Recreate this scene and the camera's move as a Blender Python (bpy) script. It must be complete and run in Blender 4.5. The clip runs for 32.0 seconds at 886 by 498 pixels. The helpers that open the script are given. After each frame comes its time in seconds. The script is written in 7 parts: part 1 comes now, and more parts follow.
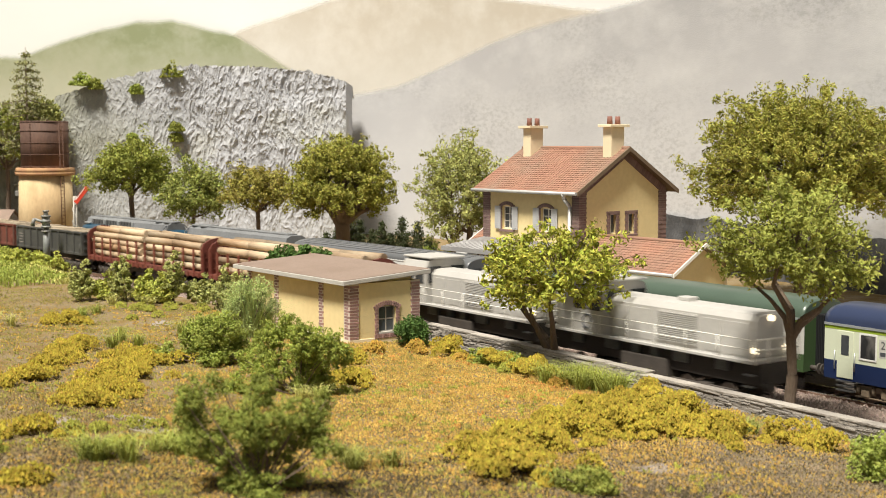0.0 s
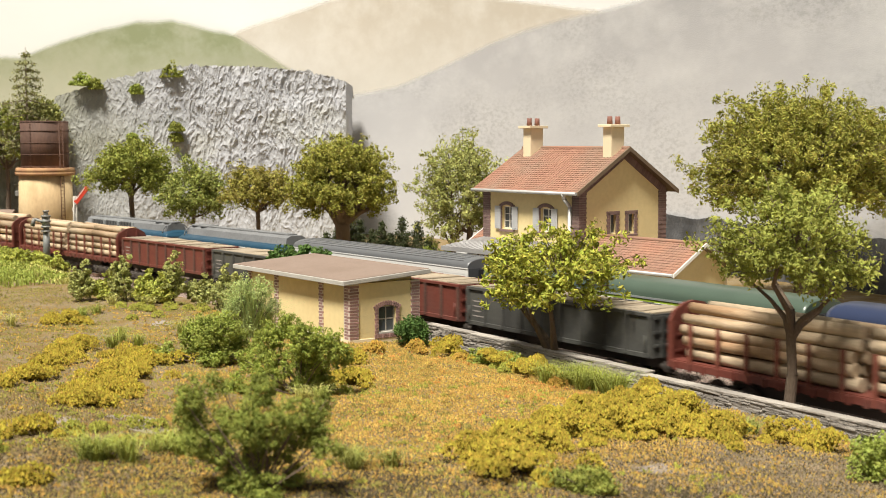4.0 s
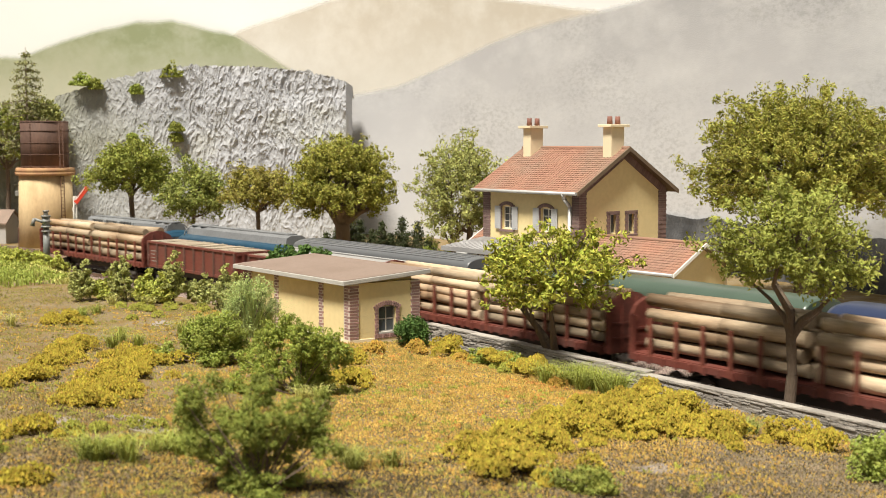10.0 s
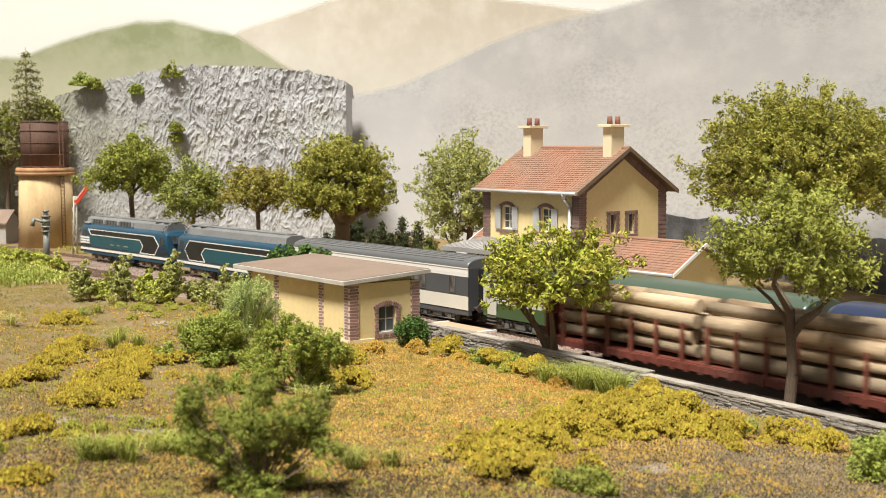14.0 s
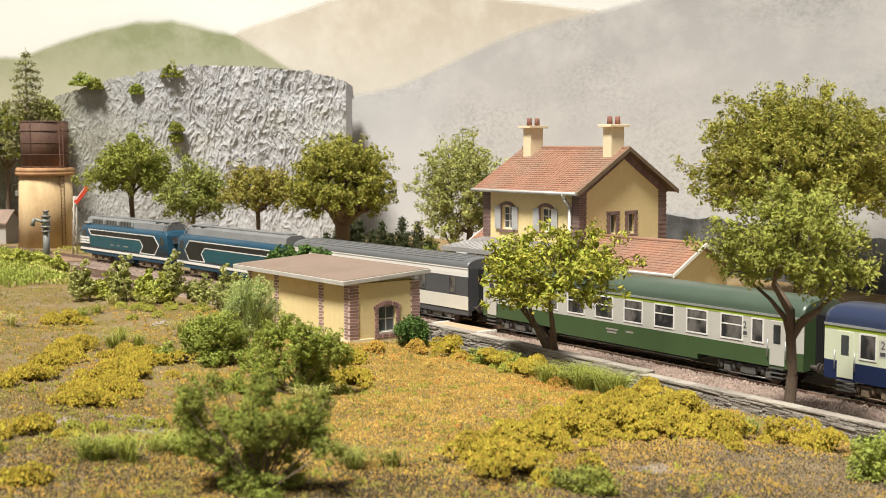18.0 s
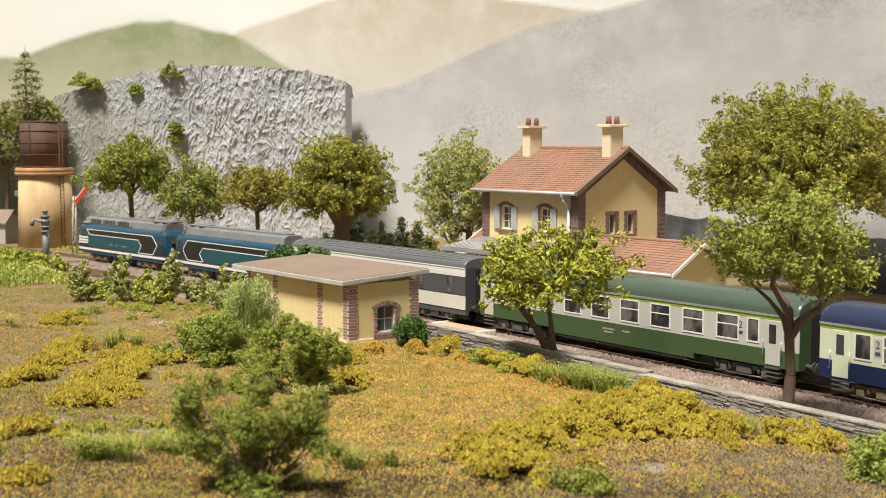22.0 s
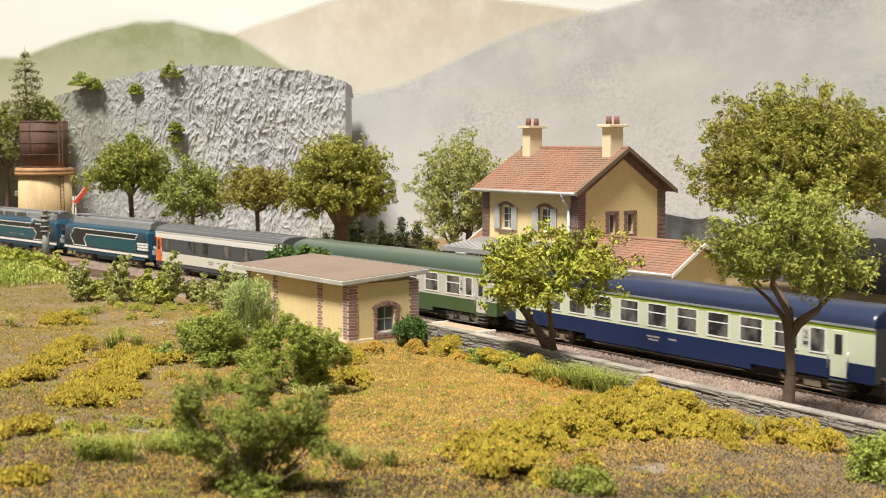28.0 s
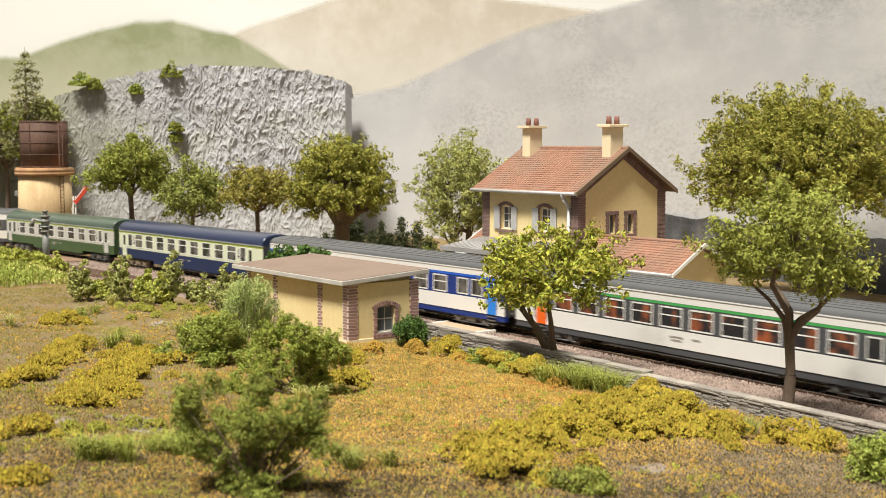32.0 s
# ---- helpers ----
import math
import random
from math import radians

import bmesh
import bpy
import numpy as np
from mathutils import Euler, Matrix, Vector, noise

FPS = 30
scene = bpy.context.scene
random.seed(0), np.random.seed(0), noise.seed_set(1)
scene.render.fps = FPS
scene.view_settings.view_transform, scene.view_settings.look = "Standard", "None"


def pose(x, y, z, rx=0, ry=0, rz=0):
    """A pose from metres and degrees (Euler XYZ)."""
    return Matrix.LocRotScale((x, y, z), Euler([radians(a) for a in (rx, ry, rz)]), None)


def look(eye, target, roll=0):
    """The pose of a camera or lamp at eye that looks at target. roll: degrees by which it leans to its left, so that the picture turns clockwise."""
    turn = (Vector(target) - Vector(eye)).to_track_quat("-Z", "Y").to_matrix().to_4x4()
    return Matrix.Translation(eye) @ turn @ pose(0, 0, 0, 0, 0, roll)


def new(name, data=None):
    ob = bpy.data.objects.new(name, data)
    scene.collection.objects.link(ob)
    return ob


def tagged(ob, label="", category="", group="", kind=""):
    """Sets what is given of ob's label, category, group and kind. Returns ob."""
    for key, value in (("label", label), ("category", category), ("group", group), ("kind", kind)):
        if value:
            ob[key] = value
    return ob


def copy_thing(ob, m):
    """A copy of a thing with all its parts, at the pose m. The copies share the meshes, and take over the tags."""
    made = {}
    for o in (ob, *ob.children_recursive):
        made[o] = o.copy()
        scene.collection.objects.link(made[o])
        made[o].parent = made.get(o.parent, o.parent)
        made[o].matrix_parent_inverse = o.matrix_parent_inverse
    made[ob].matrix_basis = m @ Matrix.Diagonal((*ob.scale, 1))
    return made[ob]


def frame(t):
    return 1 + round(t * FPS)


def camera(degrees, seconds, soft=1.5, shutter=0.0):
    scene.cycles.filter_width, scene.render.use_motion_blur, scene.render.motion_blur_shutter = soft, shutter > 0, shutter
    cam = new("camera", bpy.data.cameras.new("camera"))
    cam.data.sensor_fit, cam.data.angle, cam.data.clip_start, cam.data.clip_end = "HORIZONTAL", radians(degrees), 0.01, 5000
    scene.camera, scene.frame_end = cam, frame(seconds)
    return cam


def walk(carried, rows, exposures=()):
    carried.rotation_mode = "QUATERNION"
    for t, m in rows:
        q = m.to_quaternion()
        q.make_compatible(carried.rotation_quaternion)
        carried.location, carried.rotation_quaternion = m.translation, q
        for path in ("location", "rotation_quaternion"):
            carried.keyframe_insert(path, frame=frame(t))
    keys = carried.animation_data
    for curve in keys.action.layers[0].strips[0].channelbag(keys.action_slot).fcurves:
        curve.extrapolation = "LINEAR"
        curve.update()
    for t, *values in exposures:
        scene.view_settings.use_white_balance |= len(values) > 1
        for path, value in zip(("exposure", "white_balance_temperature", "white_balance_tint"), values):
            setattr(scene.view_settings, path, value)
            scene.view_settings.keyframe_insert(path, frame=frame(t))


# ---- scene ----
cam = camera(38.43, 32.0, soft=0.8, shutter=0.5)
# a close lens: sharp round the station, soft before and behind it
cam.data.dof.use_dof = True
cam.data.dof.focus_distance = 0.78
cam.data.dof.aperture_fstop = 36.0

# The place is a model railway at 1:87; lengths below are in full-size metres, S turns them into metres of the model.
S = 1 / 87
EYE_Z = 10.85
walk(cam, [(t, pose(x * S, 0, EYE_Z * S, 90 - 4.675)) for t, x in ((0.0, 0.0), (20.1, 0.0), (20.5, 0.06), (32.0, 0.06))],
     [(0.0, 0.12), (14.0, 0.12), (18.0, 0.09), (19.0, 0.0), (20.0, -0.04), (22.5, 0.0), (25.0, 0.03), (28.0, 0.05), (32.0, 0.05)])

# ---- light: the row of lamps before and over the layout, and the pale light of the hall ----
world = bpy.data.worlds.new("hall")
scene.world = world
world.use_nodes = True
world.node_tree.nodes["Background"].inputs[0].default_value = (1.0, 0.97, 0.92, 1)
world.node_tree.nodes["Background"].inputs[1].default_value = 0.24
sun = new("layout_lamps", bpy.data.lights.new("layout_lamps", "SUN"))
sun.data.energy, sun.data.angle, sun.data.color = 6.5, radians(12), (1.0, 0.945, 0.84)
sun.matrix_world = look((-0.26, -0.46, 1.0), (0, 0, 0))

# ---- tracks in plan: s runs along the far track towards the camera, p across it towards the camera ----
GX = np.linspace(-450, 420, 8701)
_in = np.clip(GX, -48, 26)
_left = np.minimum(GX + 48, 0)
GY = 80.07 - 1.3516 * _in - 0.003309 * _in ** 2 + np.maximum(GX - 26, 0) * -1.5237 + 1.034 * 6 * (1 - np.exp(_left / 6))
GS = np.concatenate([[0], np.cumsum(np.hypot(np.diff(GX), np.diff(GY)))])
GS -= np.interp(0, GX, GS)
_dx, _dy = np.gradient(GX), np.gradient(GY)
_len = np.hypot(_dx, _dy)
TX, TY = _dx / _len, _dy / _len


def on_track(s, p=0.0):
    """Plan place of the point s along and p towards the camera, and the heading there in degrees."""
    x, y = np.interp(s, GS, GX), np.interp(s, GS, GY)
    tx, ty = np.interp(s, GS, TX), np.interp(s, GS, TY)
    return x + ty * p, y - tx * p, math.degrees(math.atan2(ty, tx))


def across(x, y):
    """How far (x, y) lies from the far track's middle, towards the camera."""
    i = np.argmin((GX[::10] - x) ** 2 + (GY[::10] - y) ** 2) * 10
    return (x - GX[i]) * TY[i] - (y - GY[i]) * TX[i]


def along(x, y):
    i = np.argmin((GX[::10] - x) ** 2 + (GY[::10] - y) ** 2) * 10
    return GS[i]


def smooth(a, b, v):
    u = min(1.0, max(0.0, (v - a) / (b - a)))
    return u * u * (3 - 2 * u)


def ground_z(x, y):
    p = across(x, y)
    if p < 9.4:
        left = smooth(-4, -9, x)
        bank = 0.65 * smooth(7.0, 9.6, p) * left
        return -0.45 + bank - 0.3 * smooth(-4, -14, p)
    z = 0.65 + 0.75 * smooth(9.4, 19, p) + 0.75 * smooth(19, 36, p)
    z += 0.5 * smooth(-6, -14, x) * (1 - smooth(12, 24, p))
    z -= 0.45 * smooth(4, 14, x) * smooth(10, 18, p)
    z += 0.28 * noise.noise((x * 0.22, y * 0.22, 3.1)) + 0.10 * noise.noise((x * 0.8, y * 0.8, 7.7))
    left = smooth(-4, -9, x)
    return z * (smooth(9.2, 17.0, p) * left + (1 - left)) + (-0.45 + 0.65) * (1 - smooth(9.2, 17.0, p)) * left


# ---- building helpers ----
def part(name, bm, material, parent=None, label=""):
    """Links a bmesh, in full-size metres, as one mesh object under parent."""
    me = bpy.data.meshes.new(name)
    bm.transform(Matrix.Scale(S, 4))
    bm.to_mesh(me)
    bm.free()
    return link(name, me, material, parent, label)


def link(name, me, material, parent=None, label=""):
    if material and not me.materials:
        me.materials.append(material)
    ob = new(name, me)
    if parent:
        ob.parent = parent
    return tagged(ob, label)


def cloud(name, verts, faces, material, parent=None, label=""):
    """A mesh from arrays, in full-size metres."""
    me = bpy.data.meshes.new(name)
    me.from_pydata((np.asarray(verts) * S).tolist(), [], faces.tolist() if hasattr(faces, "tolist") else faces)
    me.update()
    return link(name, me, material, parent, label)


def thing(name, x, y, z, rz=0, label="", category="", group="", kind=""):
    ob = new(name)
    ob.empty_display_size = 0.01
    ob.matrix_basis = pose(x * S, y * S, z * S, 0, 0, rz)
    return tagged(ob, label, category, group, kind)


def box(bm, x0, x1, y0, y1, z0, z1, bevel=0.0, m=None):
    r = bmesh.ops.create_cube(bm, size=1.0)
    t = Matrix.Translation(((x0 + x1) / 2, (y0 + y1) / 2, (z0 + z1) / 2)) @ Matrix.Diagonal((x1 - x0, y1 - y0, z1 - z0, 1))
    bmesh.ops.transform(bm, matrix=(m @ t) if m else t, verts=r["verts"])
    if bevel:
        es = {e for v in r["verts"] for e in v.link_edges}
        bmesh.ops.bevel(bm, geom=list(es), offset=bevel, segments=2, affect="EDGES", profile=0.5)
    return bm


def boxed(*a, **k):
    return box(bmesh.new(), *a, **k)


def rod(bm, a, b, r0, r1=None, n=8, caps=True):
    a, b = Vector(a), Vector(b)
    r1 = r0 if r1 is None else r1
    q = (b - a).to_track_quat("Z", "Y").to_matrix()
    rings = []
    for c, r in ((a, r0), (b, r1)):
        rings.append([bm.verts.new(c + q @ Vector((r * math.cos(i * math.tau / n), r * math.sin(i * math.tau / n), 0))) for i in range(n)])
    for i in range(n):
        f = bm.faces.new((rings[0][i], rings[0][(i + 1) % n], rings[1][(i + 1) % n], rings[1][i]))
        f.smooth = n > 5
    if caps:
        bm.faces.new(rings[0][::-1])
        bm.faces.new(rings[1])
    return bm


def extrude(bm, outline, y0, y1, axis="y", smooth_side=False):
    """A closed outline of (a, b) pairs, drawn in the plane across axis, pulled from y0 to y1."""
    def at(a, b, c):
        return (a, c, b) if axis == "y" else (c, a, b) if axis == "x" else (a, b, c)
    A = [bm.verts.new(at(a, b, y0)) for a, b in outline]
    B = [bm.verts.new(at(a, b, y1)) for a, b in outline]
    n = len(outline)
    fs = [bm.faces.new((A[i], A[(i + 1) % n], B[(i + 1) % n], B[i])) for i in range(n)]
    for f in fs:
        f.smooth = smooth_side
    fs += [bm.faces.new(A[::-1]), bm.faces.new(B)]
    bmesh.ops.recalc_face_normals(bm, faces=fs)
    return bm


# ---- materials ----
MATS = {}


def mat(name, color, rough=0.7, metal=0.0, vary=0.12, scale=2.0, bump=0.0, bump_scale=20.0, second=None, mix=0.0, island=0.0, objects=0.0, stretch=None, spec=0.4, coat=0.0):
    """A painted or natural surface: colour with broad stains and fine grain, both at model size; second is a stain colour."""
    if name in MATS:
        return MATS[name]
    m = bpy.data.materials.new(name)
    MATS[name] = m
    m.use_nodes = True
    nt = m.node_tree
    N, L = nt.nodes, nt.links
    bs = N["Principled BSDF"]
    bs.inputs["Roughness"].default_value = rough
    bs.inputs["Metallic"].default_value = metal
    bs.inputs["Specular IOR Level"].default_value = spec
    bs.inputs["Coat Weight"].default_value = coat
    co = N.new("ShaderNodeTexCoord")
    vec = co.outputs["Object"]
    mp = N.new("ShaderNodeMapping")
    st = stretch or (1, 1, 1)
    mp.inputs["Scale"].default_value = tuple(87 * s for s in st)
    L.new(vec, mp.inputs["Vector"])

    def noise_node(sc, detail):
        n = N.new("ShaderNodeTexNoise")
        n.inputs["Scale"].default_value = sc
        n.inputs["Detail"].default_value = detail
        L.new(mp.outputs["Vector"], n.inputs["Vector"])
        return n
    big, fine = noise_node(scale * 0.35, 5), noise_node(scale * 6, 6)
    base = N.new("ShaderNodeRGB")
    base.outputs[0].default_value = (*color, 1)
    col = base.outputs[0]
    if second:
        ramp = N.new("ShaderNodeValToRGB")
        ramp.color_ramp.elements[0].position = 0.62 - mix * 0.5
        ramp.color_ramp.elements[1].position = 0.80 - mix * 0.45
        L.new(big.outputs["Fac"], ramp.inputs[0])
        mx = N.new("ShaderNodeMix")
        mx.data_type = "RGBA"
        L.new(ramp.outputs[0], mx.inputs["Factor"])
        L.new(col, mx.inputs[6])
        mx.inputs[7].default_value = (*second, 1)
        col = mx.outputs[2]

    def lighten(fac, amount):
        nonlocal col
        mr = N.new("ShaderNodeMapRange")
        mr.inputs["To Min"].default_value, mr.inputs["To Max"].default_value = 1 - amount, 1 + amount
        mr.inputs["From Min"].default_value, mr.inputs["From Max"].default_value = 0.25, 0.75
        L.new(fac, mr.inputs["Value"])
        h = N.new("ShaderNodeHueSaturation")
        L.new(mr.outputs[0], h.inputs["Value"])
        L.new(col, h.inputs["Color"])
        col = h.outputs[0]
    if vary:
        lighten(big.outputs["Fac"], vary)
        lighten(fine.outputs["Fac"], vary * 0.8)
    if island:
        g = N.new("ShaderNodeNewGeometry")
        mr = N.new("ShaderNodeMapRange")
        mr.inputs["From Min"].default_value, mr.inputs["From Max"].default_value = 0, 1
        mr.inputs["To Min"].default_value, mr.inputs["To Max"].default_value = 1 - island, 1 + island
        L.new(g.outputs["Random Per Island"], mr.inputs["Value"])
        h = N.new("ShaderNodeHueSaturation")
        L.new(mr.outputs[0], h.inputs["Value"])
        mr2 = N.new("ShaderNodeMapRange")
        mr2.inputs["To Min"].default_value, mr2.inputs["To Max"].default_value = 0.5 + island * 0.055, 0.5 - island * 0.055
        w = N.new("ShaderNodeMath")
        w.operation = "FRACT"
        w2 = N.new("ShaderNodeMath")
        w2.operation = "MULTIPLY"
        w2.inputs[1].default_value = 7.31
        L.new(g.outputs["Random Per Island"], w2.inputs[0])
        L.new(w2.outputs[0], w.inputs[0])
        L.new(w.outputs[0], mr2.inputs["Value"])
        L.new(mr2.outputs[0], h.inputs["Hue"])
        L.new(col, h.inputs["Color"])
        col = h.outputs[0]
    if objects:
        oi = N.new("ShaderNodeObjectInfo")
        mr = N.new("ShaderNodeMapRange")
        mr.inputs["To Min"].default_value, mr.inputs["To Max"].default_value = 1 - objects, 1 + objects
        L.new(oi.outputs["Random"], mr.inputs["Value"])
        h = N.new("ShaderNodeHueSaturation")
        L.new(mr.outputs[0], h.inputs["Value"])
        L.new(col, h.inputs["Color"])
        col = h.outputs[0]
    L.new(col, bs.inputs["Base Color"])
    if bump:
        bn = noise_node(bump_scale, 6)
        b = N.new("ShaderNodeBump")
        b.inputs["Strength"].default_value = bump
        b.inputs["Distance"].default_value = 0.12 * S
        L.new(bn.outputs["Fac"], b.inputs["Height"])
        L.new(b.outputs[0], bs.inputs["Normal"])
    return m


M_TURF = mat("dry_turf", (0.25, 0.165, 0.055), 0.95, vary=0.3, scale=2.5, bump=0.9, bump_scale=9, second=(0.21, 0.16, 0.09), mix=0.45)
M_BALLAST = mat("ballast", (0.29, 0.22, 0.185), 0.9, vary=0.3, scale=4, bump=0.9, bump_scale=12)
M_GRAVEL = mat("grey_gravel", (0.42, 0.38, 0.33), 0.9, vary=0.2, scale=3, bump=0.5, bump_scale=12)
M_ROCK = mat("rock", (0.445, 0.45, 0.472), 0.9, vary=0.14, scale=0.4, bump=0.8, bump_scale=4, second=(0.367, 0.367, 0.340), mix=0.2)
M_STUCCO = mat("yellow_stucco", (0.80, 0.65, 0.345), 0.85, vary=0.06, scale=0.6, bump=0.15, bump_scale=25, second=(0.71, 0.55, 0.28), mix=0.2)
M_BRICK = mat("brick", (0.33, 0.20, 0.178), 0.85, vary=0.15, scale=3, bump=0.3, objects=0.22)
M_MORTAR = mat("mortar", (0.66, 0.57, 0.50), 0.9, vary=0.12, scale=3)
M_TILE = mat("roof_tile", (0.34, 0.185, 0.13), 0.9, vary=0.14, scale=0.8, island=0.07, second=(0.26, 0.17, 0.125), mix=0.4, spec=0.1)
M_WOOD_EAVE = mat("eave_wood", (0.16, 0.115, 0.075), 0.7, vary=0.15)
M_ZINC = mat("zinc", (0.55, 0.55, 0.54), 0.5, 0.3, vary=0.1)
M_CONCRETE = mat("concrete", (0.46, 0.44, 0.40), 0.85, vary=0.14, scale=2, bump=0.2)
M_SHEDROOF = mat("shed_roof", (0.27, 0.20, 0.16), 0.85, vary=0.10, scale=1.0, bump=0.25, bump_scale=18, second=(0.22, 0.16, 0.125), mix=0.35)
M_STONE = mat("wall_stone", (0.37, 0.335, 0.295), 0.9, vary=0.28, scale=2.5, bump=0.7, bump_scale=8, objects=0.18, second=(0.31, 0.285, 0.25), mix=0.25, stretch=(0.35, 1, 1.6))
M_WHITE = mat("white_paint", (0.8, 0.78, 0.72), 0.5, vary=0.04)
M_SHUTTER = mat("shutter_paint", (0.55, 0.55, 0.55), 0.6, vary=0.06)
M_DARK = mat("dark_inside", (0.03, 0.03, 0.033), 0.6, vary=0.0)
M_GLASS = mat("window_glass", (0.10, 0.11, 0.12), 0.12, vary=0.1, spec=0.6)
M_STEEL = mat("rail_steel", (0.30, 0.20, 0.15), 0.45, 0.5, vary=0.15)
M_RAILHEAD = mat("rail_head", (0.6, 0.57, 0.53), 0.25, 0.9, vary=0.05)
M_SLEEPER = mat("sleeper", (0.13, 0.085, 0.06), 0.85, vary=0.2)
M_RUST = mat("rusty_tank", (0.105, 0.058, 0.042), 0.75, vary=0.22, scale=1.0, bump=0.2, second=(0.15, 0.075, 0.045), mix=0.4, stretch=(1, 1, 0.3))
M_TOWER = mat("tower_render", (0.60, 0.45, 0.255), 0.85, vary=0.12, scale=0.8, second=(0.42, 0.285, 0.15), mix=0.34, bump=0.15, stretch=(1, 1, 0.4))
M_POTS = mat("terracotta", (0.22, 0.10, 0.075), 0.8)
M_CREAM = mat("cream_render", (0.82, 0.70, 0.48), 0.8, vary=0.05)

# ---- ground: one sheet ----
def build_ground():
    xs = np.concatenate([np.linspace(-110, -36, 30), np.linspace(-35, 25, 151), np.linspace(27, 90, 22)])
    ys = np.concatenate([np.linspace(-30, 24, 18), np.linspace(25, 100, 188), np.linspace(102, 172, 24)])
    vs = [(x, y, ground_z(x, y)) for y in ys for x in xs]
    n = len(xs)
    fs = [(j * n + i, j * n + i + 1, (j + 1) * n + i + 1, (j + 1) * n + i) for j in range(len(ys) - 1) for i in range(n - 1)]
    g = cloud("ground", vs, fs, M_TURF)
    for p in g.data.polygons:
        p.use_smooth = True
    tagged(g, "dry ochre scatter turf over bare gravelly soil", "ground", kind="structure")


def ribbon(name, p0, p1, z_of, s0, s1, step, material, label, category):
    """A strip along the tracks between p0 and p1, with a raised cross profile."""
    vs, fs = [], []
    ss = np.arange(s0, s1, step)
    prof = [p0 + (p1 - p0) * k / 30 for k in range(31)]
    for s in ss:
        for p in prof:
            x, y, _ = on_track(s, p)
            vs.append((x, y, z_of(p) + 0.03 * noise.noise((x * 3, y * 3, 1.0))))
    for j in range(len(ss) - 1):
        for i in range(30):
            a = j * 31 + i
            fs.append((a, a + 1, a + 32, a + 31))
    return tagged(cloud(name, vs, fs, material), label, category, kind="structure")


build_ground()
ribbon("ballast_bed", -2.6, 8.1, lambda p: -0.30 + 0.27 * smooth(1.0, 1.5, p) * (1 - smooth(3.7, 4.2, p)) - 0.3 * smooth(1.7, 2.6, -p) - 0.3 * smooth(7.2, 8.1, p), -88, 62, 1.2, M_BALLAST, "pinkish crushed stone ballast under both tracks", "ballast")


def build_track(p, label):
    t = thing("railway_track", 0, 0, 0, 0, label, "track", "tracks", "structure")
    for q in (-0.75, 0.75):
        bm, top = bmesh.new(), bmesh.new()
        ss = np.arange(-88, 62, 2.0)
        for b, w, z0, z1 in ((bm, 0.06, -0.25, -0.08), (top, 0.045, -0.08, -0.04)):
            prev = None
            for s in ss:
                ring = [b.verts.new((*on_track(s, p + q + dw)[:2], z)) for dw, z in ((-w, z0), (w, z0), (w, z1), (-w, z1))]
                if prev:
                    for i in range(4):
                        b.faces.new((prev[i], prev[(i + 1) % 4], ring[(i + 1) % 4], ring[i]))
                prev = ring
        part("rail", bm, M_STEEL, t, "rust-brown steel rail")
        part("rail_head", top, M_RAILHEAD, t, "worn shiny running surface")
    me = None
    for s in np.arange(-70, 46, 0.62):
        x, y, a = on_track(s, p)
        if me is None:
            sl = part("sleeper", boxed(-0.13, 0.13, -1.25, 1.25, -0.36, -0.24), M_SLEEPER, t)
            me = sl.data
        else:
            sl = link("sleeper", me, None, t)
        sl.matrix_basis = pose(x * S, y * S, 0, 0, 0, a)


build_track(0.0, "far railway track on brown sleepers")
build_track(5.2, "near railway track on brown sleepers")

# ---- painted backdrop ----
def fbm(x, seed, scale):
    return sum(noise.noise((x * scale * 2 ** k, seed, 0.3)) / 2 ** k for k in range(5))


def hill(name, knots, y, material, label, rough=0.5, bottom=-6.0, bend=None, mist=0.9):
    """A painted hill on the backdrop: its skyline through knots (x, z)."""
    kx, kz = [k[0] for k in knots], [k[1] for k in knots]
    xs = np.linspace(kx[0], kx[-1], 260)
    zs = [float(np.interp(x, kx, kz)) + rough * 0.35 * fbm(x, y, 0.25) for x in xs]
    bm = bmesh.new()
    rows = [[bm.verts.new((x, (bend(x) if bend else y) + dy, z)) for x, z in zip(xs, zz)] for dy, zz in ((0, [bottom] * len(xs)), (0, [z - mist for z in zs]), (0, zs))]
    for a, b in zip(rows, rows[1:]):
        for i in range(len(xs) - 1):
            bm.faces.new((a[i], a[i + 1], b[i + 1], b[i]))
    ob = part(name, bm, material)
    fade = ob.data.attributes.new("feather", "FLOAT", "POINT")
    n = len(xs)
    for i in range(n):
        fade.data[i].value = fade.data[n + i].value = 1.0
    return tagged(ob, label, "backdrop", kind="structure")


